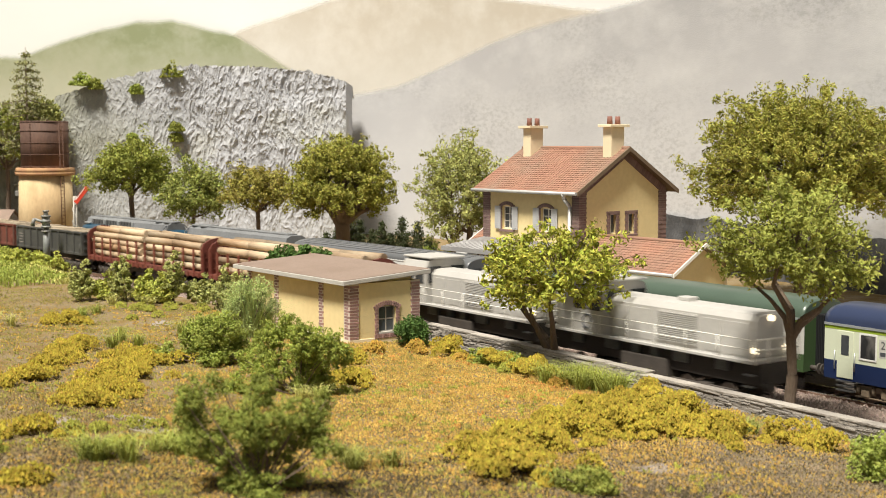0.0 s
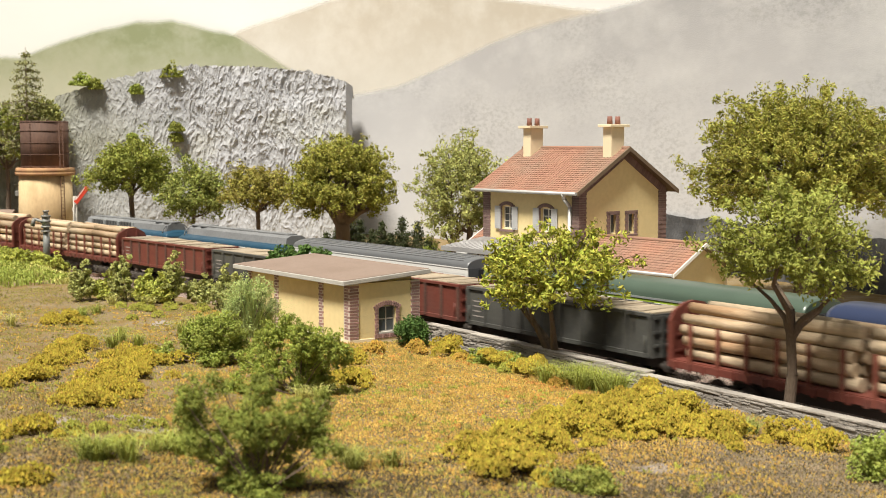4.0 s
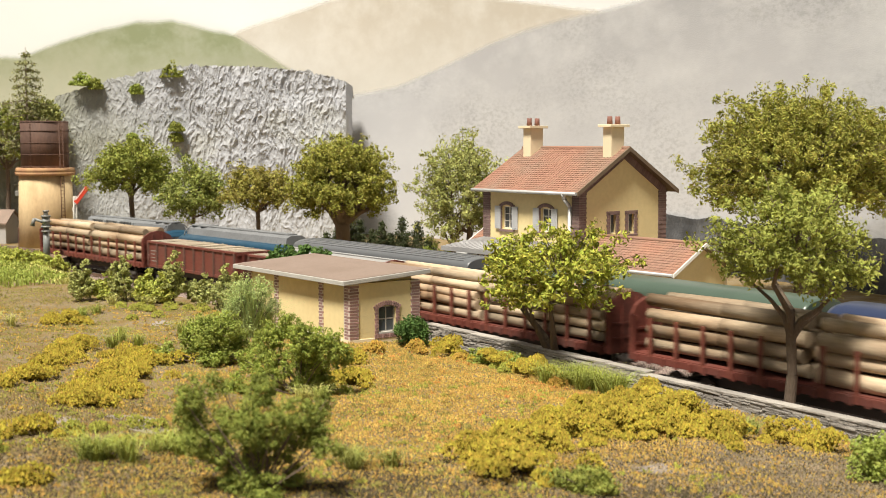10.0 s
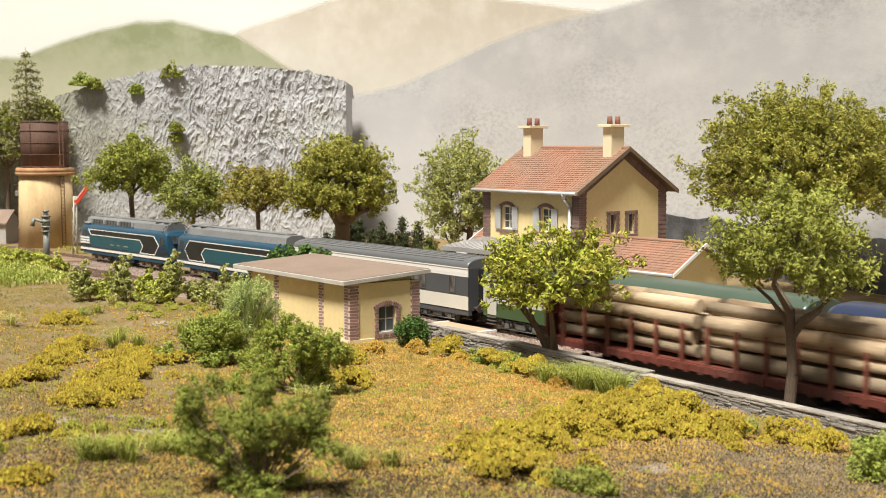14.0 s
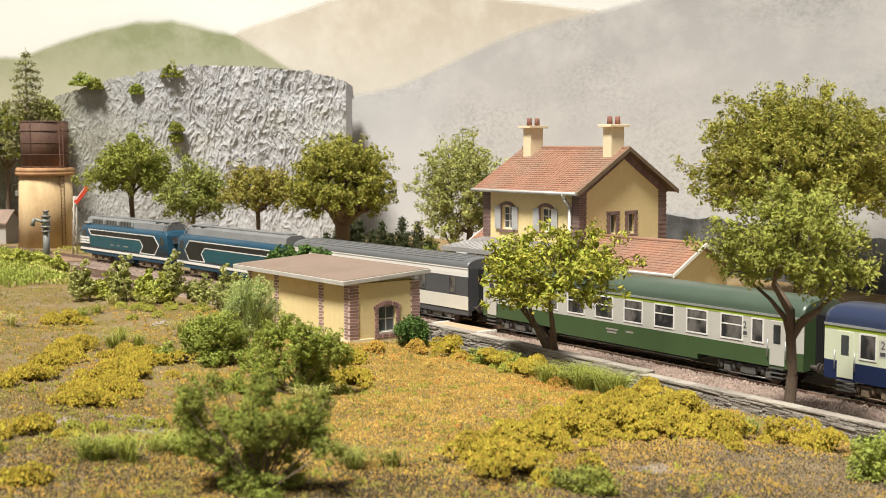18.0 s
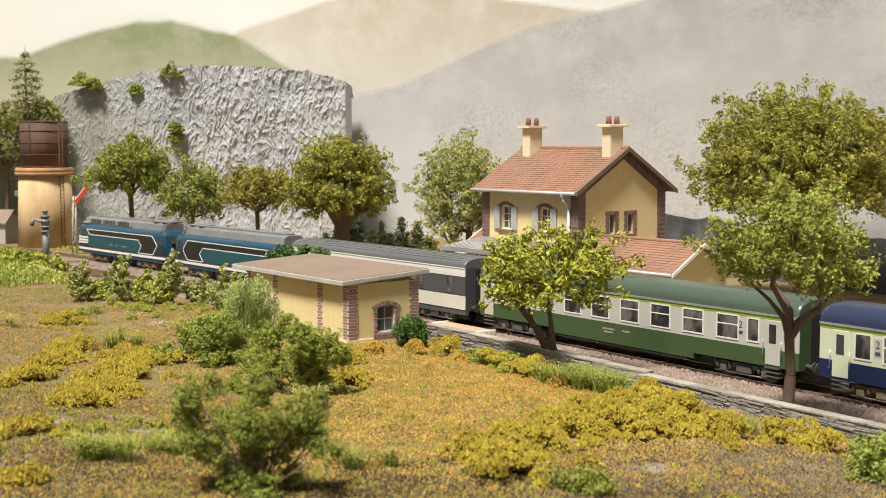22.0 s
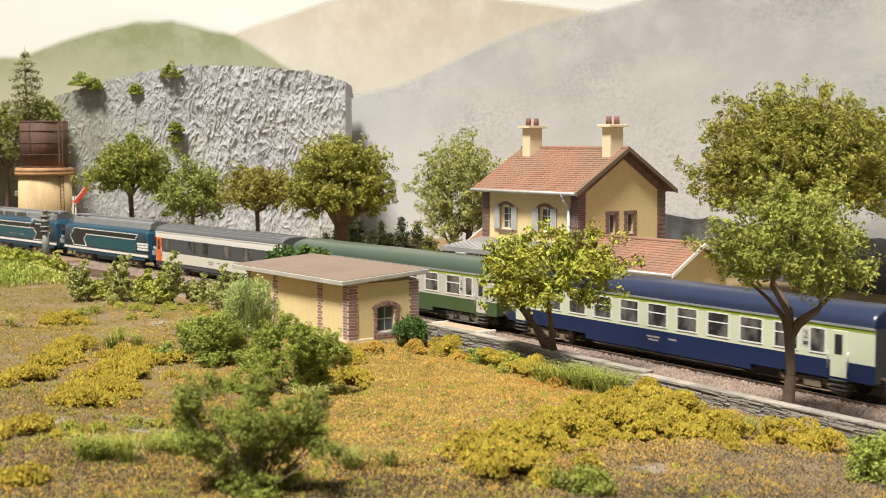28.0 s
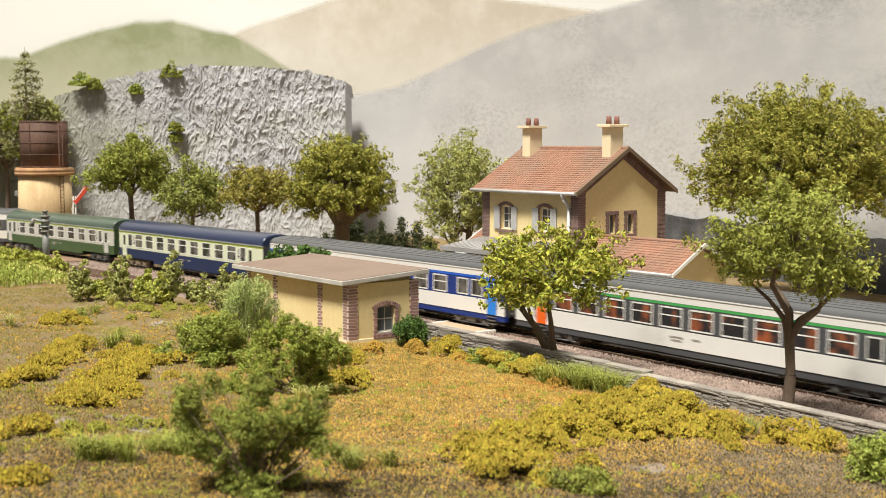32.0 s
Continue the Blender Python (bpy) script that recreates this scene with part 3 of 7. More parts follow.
def coach(length, lower, upper, roof, line, belt, label, windows, doors, door_mat, glass, frame_mat, ribs=False, gutter=None, skirt=None, wz=2.42, wh=1.05, ww=1.25, class_mark=False, bogie_mat=None, line2=None, win_bar=True, top_line=3.02):
    c = thing("passenger_coach", 0, 0, 0, 0, label, "coach", "passenger train")
    h = length / 2 - 0.54
    bot = 0.62
    if skirt:
        slab("skirt", -h, h, bot, 0.95, -0.04, skirt, c, "dark underframe skirt", thick=0.3)
        low0 = 0.95
    else:
        low0 = 0.86
        slab("valance", -h * 0.46, h * 0.46, bot - 0.02, 0.86, 0.0, lower, c, "deeper side panel between the bogies", thick=0.3)
    part("core", boxed(-h + 0.03, h - 0.03, -1.33, 1.33, 0.88, 3.3), M_BLACK, c)
    slab("lower_side", -h, h, low0, belt, 0.0, lower, c)
    slab("upper_side", -h, h, belt, top_line, 0.0, upper, c)
    slab("coloured_line", -h, h, top_line, top_line + 0.14, 0.012, line, c)
    if line2:
        slab("white_line", -h, h, top_line + 0.14, top_line + 0.48, 0.02, line2, c)
    g = gutter or M_SILVER
    slab("gutter", -h, h, (top_line + 0.48) if line2 else top_line + 0.14, (top_line + 0.54) if line2 else top_line + 0.24, 0.05, g, c, "pale rain gutter")
    zr = (top_line + 0.5) if line2 else top_line + 0.2
    bm = bmesh.new()
    n = 24
    rows = []
    for xx, k in ((-h, 0.90), (-h + 0.25, 0.985), (-h + 0.6, 1.0), (h - 0.6, 1.0), (h - 0.25, 0.985), (h, 0.90)):
        ring = []
        for i in range(n + 1):
            a = math.pi * i / n
            ring.append(bm.verts.new((xx, -1.42 * math.copysign(abs(math.cos(a)) ** 0.8, math.cos(a)), zr + (4.08 - zr) * k * math.sin(a) ** 0.75)))
        rows.append(ring)
    for a, b in zip(rows, rows[1:]):
        for i in range(n):
            f = bm.faces.new((a[i], a[i + 1], b[i + 1], b[i]))
            f.smooth = True
    bm.faces.new(rows[0])
    bm.faces.new(rows[-1][::-1])
    bmesh.ops.recalc_face_normals(bm, faces=bm.faces[:])
    rf = part("roof", bm, roof, c)
    if ribs:
        for i in (5, 7, 9, 11, 13, 15, 17, 19):
            a = math.pi * i / n
            y, z = -1.42 * math.copysign(abs(math.cos(a)) ** 0.8, math.cos(a)), zr + (4.08 - zr) * math.sin(a) ** 0.75
            part("roof_rib", boxed(-h + 0.7, h - 0.7, y - 0.03, y + 0.03, z - 0.05, z + 0.025), roof, rf)
    for k in range(6):
        xx = -h + 2 + (2 * h - 4) * k / 5
        part("roof_vent", boxed(xx - 0.28, xx + 0.28, -0.62, -0.38, 3.88, 4.03, 0.04), roof, rf)
    for e in (-1, 1):
        part("end_wall", boxed(min(e * h, e * (h - 0.06)), max(e * h, e * (h - 0.06)), -1.38, 1.38, 0.88, zr), M_C_GREY if lower is not M_C_GREEN else M_C_GREEN, c)
        bm = bmesh.new()
        for k in range(5):
            xx = e * (h + 0.04 + k * 0.09)
            box(bm, xx - 0.035, xx + 0.035, -0.62, 0.62, 0.98, 3.4, 0.02)
            box(bm, xx - 0.05, xx + 0.05, -0.55, 0.55, 1.05, 3.32)
        part("gangway_bellows", bm, M_BLACK, c, "black rubber gangway bellows")
    for x in windows:
        if isinstance(x, tuple):
            window(c, x[0] * 2 * h - h, wz, x[1], wh * 0.95, frame_mat, glass, False)
        else:
            window(c, x * 2 * h - h, wz, ww, wh, frame_mat, glass, win_bar)
    for d in doors:
        xd = d * 2 * h - h
        for s in (-1, 1):
            bm = boxed(xd - 0.42, xd + 0.42, min(s * 1.43, s * 1.36), max(s * 1.43, s * 1.36), 0.95, 2.98, 0.02)
            dr = part("door", bm, door_mat, c)
            part("pane", boxed(xd - 0.2, xd + 0.2, min(s * 1.442, s * 1.4), max(s * 1.442, s * 1.4), 1.95, 2.8), G_DARK, dr)
            bm = bmesh.new()
            for q in (-0.52, 0.52):
                rod(bm, (xd + q, s * 1.46, 1.3), (xd + q, s * 1.46, 2.1), 0.03, n=6)
            part("handrail", bm, M_SILVER, dr)
            bm = bmesh.new()
            for z in (0.42, 0.62, 0.82):
                box(bm, xd - 0.42, xd + 0.42, min(s * 1.46, s * 1.2), max(s * 1.46, s * 1.2), z - 0.03, z + 0.03)
            part("step", bm, M_BOGIE_GREY, dr)
    for e in (-1, 1):
        bogie(c, e * (h - 3.3), 2.5, bogie_mat or M_BOGIE_GREY, "grey sprung bogie")
    bm = bmesh.new()
    for xx, w in ((-3.2, 1.3), (-0.8, 0.9), (1.1, 1.4), (3.4, 1.0)):
        box(bm, xx - w, xx + w * 0.8, -1.15, 1.15, 0.34, 0.72, 0.04)
    part("underframe_box", bm, M_BOGIE_DARK, c)
    part("truss_rod", rod(bmesh.new(), (-h * 0.42, -1.28, 0.5), (h * 0.42, -1.28, 0.5), 0.045, n=6), M_BOGIE_GREY, c)
    buffers(c, length / 2)
    # plate lettering as bars
    bm = bmesh.new()
    for xx, w, z in ((-0.62, 0.9, belt - 0.34), (-0.62, 0.7, belt - 0.5), (0.7, 0.55, belt - 0.34)):
        box(bm, xx - w / 2, xx + w / 2, -1.412, -1.39, z - 0.045, z + 0.045)
    part("stencil_bars", bm, M_STENCIL, c, "small pale stencilled lines")
    if class_mark:
        for xx in (0.856 * 2 * h - h, 0.122 * 2 * h - h):
            plate = part("class_plate", boxed(xx - 0.2, xx + 0.2, -1.408, -1.39, 2.06, 2.84), M_C_LTGREY, c, "grey second class plate")
            text_part("2", 0.46, xx, 2.44, -1.414, M_C_GREY, plate, "numeral")
            part("bar", boxed(xx - 0.13, xx + 0.13, -1.416, -1.40, 2.14, 2.30), M_C_GREY, plate)
    return c


def locomotive(label):
    c = thing("diesel_locomotive", 0, 0, 0, 0, label, "locomotive", "passenger train")
    h = 8.75
    # side profile: rounded body with sloped cab fronts
    prof = body_profile(1.42, 0.95, 3.1, 3.55, 10, 0.8)
    bm = bmesh.new()
    stations = [(-h, 0.0), (-h + 0.22, 0.30), (-h + 1.0, 1.0), (h - 1.0, 1.0), (h - 0.22, 0.30), (h, 0.0)]
    rows = []
    for xx, k in stations:
        ring = []
        for y, z in prof:
            inset = (1 - k) * 0.55 * max(0, (z - 2.1) / 1.4)
            ring.append(bm.verts.new((xx - math.copysign(inset * 1.2, xx), y * (1 - 0.06 * (1 - k)), z if z < 3.1 else 3.1 + (z - 3.1) * (0.55 + 0.45 * k))))
        rows.append(ring)
    n = len(prof)
    for a, b in zip(rows, rows[1:]):
        for i in range(n - 1):
            f = bm.faces.new((a[i], a[i + 1], b[i + 1], b[i]))
            f.smooth = True
        bm.faces.new((a[n - 1], a[0], b[0], b[n - 1]))
    bm.faces.new(rows[0])
    bm.faces.new(rows[-1][::-1])
    bmesh.ops.recalc_face_normals(bm, faces=bm.faces[:])
    body = part("body", bm, M_LOCO_BLUE, c)
    slab("skirt", -h + 0.9, h - 0.9, 0.72, 1.02, -0.02, M_LOCO_BLUE, c, thick=0.2, half=1.42)
    # raised roof with grilles
    bm = bmesh.new()
    extrude(bm, [(-0.95, 3.45), (-0.80, 3.95), (-0.45, 4.12), (0.45, 4.12), (0.80, 3.95), (0.95, 3.45)], -h + 0.7, h - 1.2, "x")
    roof = part("roof", bm, M_LOCO_ROOF, c, "dark grey raised roof with grilles")
    for k in range(15):
        xx = -h + 2.2 + k * 0.56
        part("roof_grille", boxed(xx - 0.17, xx + 0.17, -1.02, -0.80, 3.55, 3.92, 0.02), M_SILVER if k % 5 == 4 else M_BOGIE_GREY, roof)
    part("roof_walkway", boxed(-h + 1.2, h - 2.2, -0.42, 0.42, 4.12, 4.22, 0.02), M_LOCO_ROOF, roof)
    for xx in (h - 3.4, h - 1.9):
        bm = rod(bmesh.new(), (xx, 0, 4.1), (xx, 0, 4.27), 0.72, n=24)
        part("roof_fan", bm, M_LOCO_ROOF, roof)
    bm = bmesh.new()
    for k in range(9):
        a, b = math.pi * k / 9, math.pi * (k + 1) / 9
        rod(bm, (h - 1.35, -1.25 * math.cos(a), 3.35 + 0.82 * math.sin(a)), (h - 1.35, -1.25 * math.cos(b), 3.35 + 0.82 * math.sin(b)), 0.05, n=6)
    part("roof_hoop", bm, M_LOCO_ROOF, roof)
    part("roof_panel", boxed(-h + 0.75, -h + 1.9, -1.22, -0.3, 3.48, 3.62, 0.04), M_SILVER, roof)
    # dark band with its white outline, teal panel, white stripe
    band = [(-h + 2.1, 2.98), (h - 2.6, 2.98), (h - 1.75, 2.2), (h - 2.5, 1.38), (h - 5.2, 1.38), (h - 4.6, 2.0), (h - 5.2, 2.5), (-h + 2.6, 2.5)]
    side_poly("dark_band", band, 0.012, M_LOCO_BLACK, c, "black window band", 1.42)
    side_line("band_outline", band + band[:1], 0.07, 0.022, M_LOCO_WHITE, c, "thin white outline", 1.42)
    side_poly("teal_panel", [(-h + 2.4, 2.42), (h - 5.3, 2.42), (h - 4.75, 2.0), (h - 5.3, 1.42), (-h + 2.4, 1.42)], 0.01, M_LOCO_TEAL, c, "", 1.42)
    slab("white_stripe", -h + 0.35, h - 0.35, 1.04, 1.24, 0.014, M_LOCO_WHITE, c, "white sill stripe", 1.42)
    for z in (1.62, 1.86, 2.10):
        slab("front_bar", -h + 0.3, -h + 2.25, z, z + 0.17, 0.015, M_LOCO_WHITE, c, "white speed bar", 1.42)
    for e in (-1, 1):
        part("front_panel", boxed(min(e * h, e * (h + 0.03)), max(e * h, e * (h + 0.03)), -1.15, 1.15, 1.30, 1.72, 0.01), M_LOCO_WHITE, c, "white nose panel")
        for s in (-0.52, 0.52):
            m = pose(e * (h - 0.20), s, 2.72, 0, -e * 24)
            part("windscreen", boxed(-0.03, 0.06, -0.42, 0.42, -0.32, 0.32, 0.01, m=m), G_DARK, c)
        for s in (-0.9, 0.9):
            part("headlamp", rod(bmesh.new(), (e * (h - 0.02), s, 1.92), (e * (h + 0.06), s, 1.92), 0.15, n=14), M_LAMP, c)
        for s in (-1, 1):
            m = [(e * (h - 1.55), 2.3), (e * (h - 0.75), 2.3), (e * (h - 0.95), 2.92), (e * (h - 1.55), 2.92)]
            bm = bmesh.new()
            extrude(bm, m, min(s * 1.41, s * 1.432), max(s * 1.41, s * 1.432))
            part("cab_window", bm, G_DARK, c)
        part("buffer_beam", boxed(min(e * (h - 0.1), e * (h + 0.05)), max(e * (h - 0.1), e * (h + 0.05)), -1.3, 1.3, 0.8, 1.28), M_LOCO_BLUE, c)
    for e in (-1, 1):
        bogie(c, e * 4.7, 2.6, M_BOGIE_TAN, "dust-brown bogie frame")
    bm = boxed(-2.0, 2.0, -1.2, 1.2, 0.32, 0.8, 0.08)
    part("fuel_tank", bm, M_LOCO_BLUE, c)
    buffers(c, 9.15)
    bm = bmesh.new()
    for xx, w in ((-2.2, 0.8), (-0.9, 0.5), (0.4, 0.9)):
        box(bm, xx, xx + w, -1.44, -1.41, 1.72, 1.80)
    part("stencil_bars", bm, M_STENCIL, c, "small pale stencilled lines")
    return c


def shunter(label):
    c = thing("shunting_locomotive", 0, 0, 0, 0, label, "locomotive", "goods train")
    h = 6.6
    part("frame", boxed(-h, h, -0.9, 0.9, 1.0, 1.97, 0.03), M_BOGIE_DARK, c, "black running frame")
    part("walkway", boxed(-h, h, -1.40, 1.40, 1.95, 2.08, 0.02), M_SHUNTER, c, "pale walkway plate")

    def hood(x0, x1, top, name):
        bm = bmesh.new()
        extrude(bm, [(-1.0, 2.06), (-1.0, top - 0.32), (-0.78, top - 0.06), (-0.45, top), (0.45, top), (0.78, top - 0.06), (1.0, top - 0.32), (1.0, 2.06)], x0, x1, "x")
        bmesh.ops.bevel(bm, geom=[e for e in bm.edges if abs(e.verts[0].co.x - e.verts[1].co.x) < 1e-5], offset=0.12, segments=2, affect="EDGES")
        return part(name, bm, M_SHUNTER, c)
    long = hood(-2.5, h - 0.35, 4.0, "long_hood")
    hood(-h + 0.35, -4.7, 3.85, "short_hood")
    for x0, x1, n in ((0.7, 3.2, 16),):
        for s in (-1, 1):
            lv = part("louvre_panel", boxed(x0, x1, min(s * 1.0, s * 1.03), max(s * 1.0, s * 1.03), 2.2, 3.6), M_SHUNTER, long)
            for k in range(n):
                z = 2.26 + k * 0.083
                part("louvre", boxed(x0 + 0.08, x1 - 0.08, min(s * 1.02, s * 1.075), max(s * 1.02, s * 1.075), z, z + 0.045), M_SHUNTER, lv)
    for x0, w in ((-2.2, 1.0), (-0.9, 1.2), (3.5, 1.0), (4.8, 1.2), (-6.2, 1.1)):
        for s in (-1, 1):
            part("hood_door", boxed(x0, x0 + w, min(s * 1.0, s * 1.03), max(s * 1.0, s * 1.03), 2.18, 3.55, 0.01), M_SHUNTER, c)
    # cab
    bm = bmesh.new()
    extrude(bm, [(-1.36, 2.06), (-1.36, 4.05), (-1.2, 4.4), (-0.6, 4.55), (0.6, 4.55), (1.2, 4.4), (1.36, 4.05), (1.36, 2.06)], -4.75, -2.45, "x")
    cab = part("cab", bm, M_SHUNTER, c, "grey driver's cab")
    for s in (-1, 1):
        for x0 in (-4.5, -3.5):
            part("cab_window", boxed(x0, x0 + 0.8, min(s * 1.34, s * 1.38), max(s * 1.34, s * 1.38), 3.15, 3.98), G_DARK, cab)
    for xx in (-4.77, -2.43):
        for y0 in (-1.2, 0.35):
            part("cab_window", boxed(xx - 0.02, xx + 0.02, y0, y0 + 0.85, 3.2, 4.1), G_DARK, cab)
    part("cab_roof", boxed(-4.95, -2.25, -1.2, 1.2, 4.52, 4.64, 0.04), M_SHUNTER, cab)
    part("exhaust", boxed(1.2, 1.9, -0.3, 0.3, 3.98, 4.18, 0.04), M_SHUNTER, c)
    for s in (-1, 1):
        bm = bmesh.new()
        for z in (2.55, 2.95):
            rod(bm, (-h + 0.15, s * 1.36, z), (h - 0.15, s * 1.36, z), 0.022, n=6)
        for k in range(8):
            xx = -h + 0.15 + (2 * h - 0.3) * k / 7
            rod(bm, (xx, s * 1.36, 2.0), (xx, s * 1.36, 2.95), 0.022, n=6)
        part("handrail", bm, M_WHITE, c, "white painted handrail")
    for e in (-1, 1):
        bm = bmesh.new()
        for z in (2.5, 2.95):
            rod(bm, (e * (h + 0.02), -1.3, z), (e * (h + 0.02), 1.3, z), 0.04, n=6)
        for y in (-1.3, -0.5, 0.5, 1.3):
            rod(bm, (e * (h + 0.02), y, 1.95), (e * (h + 0.02), y, 2.95), 0.04, n=6)
        part("end_rail", bm, M_WHITE, c, "white painted end railing")
        for s in (-1, 1):
            for z in (0.5, 0.98, 1.46):
                part("step", boxed(e * (h - 0.3) - 0.25, e * (h - 0.3) + 0.25, min(s * 1.4, s * 1.1), max(s * 1.4, s * 1.1), z, z + 0.05), M_BOGIE_GREY, c)
            for q, w in ((0.6, 0.5), (2.2, 0.9), (4.6, 0.7)):
                part("frame_box", boxed(e * q - w / 2, e * q + w / 2, min(s * 0.88, s * 1.12), max(s * 0.88, s * 1.12), 1.45, 1.9, 0.03), M_BOGIE_GREY, c, "grey equipment box")
        bogie(c, e * 3.6, 2.4, M_BOGIE_DARK, "black bogie frame")
    part("fuel_tank", boxed(-1.5, 1.5, -1.2, 1.2, 0.4, 1.5, 0.06), M_BOGIE_DARK, c)
    bm = bmesh.new()
    ring = 18
    for k in range(ring - 4):
        a, b = math.tau * k / ring, math.tau * (k + 1) / ring
        rod(bm, (-3.6 + 0.32 * math.cos(a), -1.375, 2.6 + 0.32 * math.sin(a)), (-3.6 + 0.32 * math.cos(b), -1.375, 2.6 + 0.32 * math.sin(b)), 0.05, n=4)
    for y, z in ((-0.95, 2.45), (0.95, 2.45), (0.0, 3.75)):
        part("headlamp", rod(bmesh.new(), (h - 0.4, y, z), (h - 0.25, y, z), 0.13, n=12), M_LIT, c, "lit warm white headlamp")
    part("emblem", bm, M_C_GREY, c, "dark ring-shaped emblem")
    buffers(c, 7.2)
    return c


def log_wagon(label, seed, layers, r, length=21.4):
    rnd = random.Random(seed)
    c = thing("timber_wagon", 0, 0, 0, 0, label, "wagon", "goods train")
    h = length / 2 - 0.75
    part("floor", boxed(-h, h, -1.3, 1.3, 1.42, 1.56), M_WAGON_RED, c)
    bm = bmesh.new()
    for s in (-1, 1):
        box(bm, -h, h, min(s * 1.36, s * 1.26), max(s * 1.36, s * 1.26), 1.20, 1.52, 0.02)
        for k in range(24):
            xx = -h + 0.4 + (2 * h - 0.8) * k / 23
            box(bm, xx - 0.09, xx + 0.09, min(s * 1.44, s * 1.34), max(s * 1.44, s * 1.34), 1.14, 1.48)
    part("sole_bar", bm, M_WAGON_RED, c, "brown-red side frame with stanchion pockets")
    part("center_sill", boxed(-h * 0.62, h * 0.62, -0.5, 0.5, 0.6, 1.42), M_BOGIE_DARK, c)
    for e in (-1, 1):
        bm = bmesh.new()
        extrude(bm, [(-1.35, 1.2), (-1.38, 3.2), (-1.15, 3.65), (-0.6, 3.95), (0, 4.05), (0.6, 3.95), (1.15, 3.65), (1.38, 3.2), (1.35, 1.2)], e * h - 0.08, e * h + 0.08, "x")
        hb = part("headboard", bm, M_WAGON_RED, c, "brown-red arched end wall")
        for y in (-1.25, -0.45, 0.45, 1.25):
            part("rib", boxed(e * h - 0.16, e * h + 0.16, y - 0.07, y + 0.07, 1.2, 3.2 if abs(y) > 1 else 3.8), M_WAGON_RED, hb)
        for z in (1.9, 2.6):
            part("rib", boxed(e * h - 0.13, e * h + 0.13, -1.3, 1.3, z - 0.05, z + 0.05), M_WAGON_RED, hb)
        bogie(c, e * (h - 3.2), 1.9, M_BOGIE_DARK, "black bogie frame")
    xs = []
    for half_ in (-1, 1):
        for k in range(6):
            xs.append(half_ * (0.75 + k * (h - 1.5) / 5.3))
    for s in (-1, 1):
        for xx in xs:
            part("stanchion", boxed(xx - 0.07, xx + 0.07, s * 1.34 - 0.06, s * 1.34 + 0.06, 1.2, 3.2), M_STAKE, c)
    # two stacks of logs
    for half_ in (-1, 1):
        x0, x1 = half_ * 0.25, half_ * (h - 0.35)
        z = 1.58
        for layer, count in enumerate(layers):
            for i in range(count):
                rr = r * rnd.uniform(0.70, 0.99)
                y = (i - (count - 1) / 2) * (2.36 / count) + rnd.uniform(-0.03, 0.03)
                zz = z + r + rnd.uniform(-0.02, 0.04)
                a, b = x0 + half_ * rnd.uniform(-0.1, 0.35), x1 - half_ * rnd.uniform(0, 0.5)
                bm = bmesh.new()
                m = [Vector((a, y + rnd.uniform(-.05, .05), zz)), Vector(((a + b) / 2, y + rnd.uniform(-.08, .08), zz + rnd.uniform(-0.06, 0.09))), Vector((b, y + rnd.uniform(-.05, .05), zz + rnd.uniform(-0.03, 0.03)))]
                taper = rnd.uniform(0.84, 1.0)
                rod(bm, m[0], m[1], rr, rr * (1 + taper) / 2, 9)
                rod(bm, m[1], m[2], rr * (1 + taper) / 2, rr * taper, 9)
                lg = part("log", bm, M_LOG, c)
            z += r * 1.66
    buffers(c, length / 2)
    return c


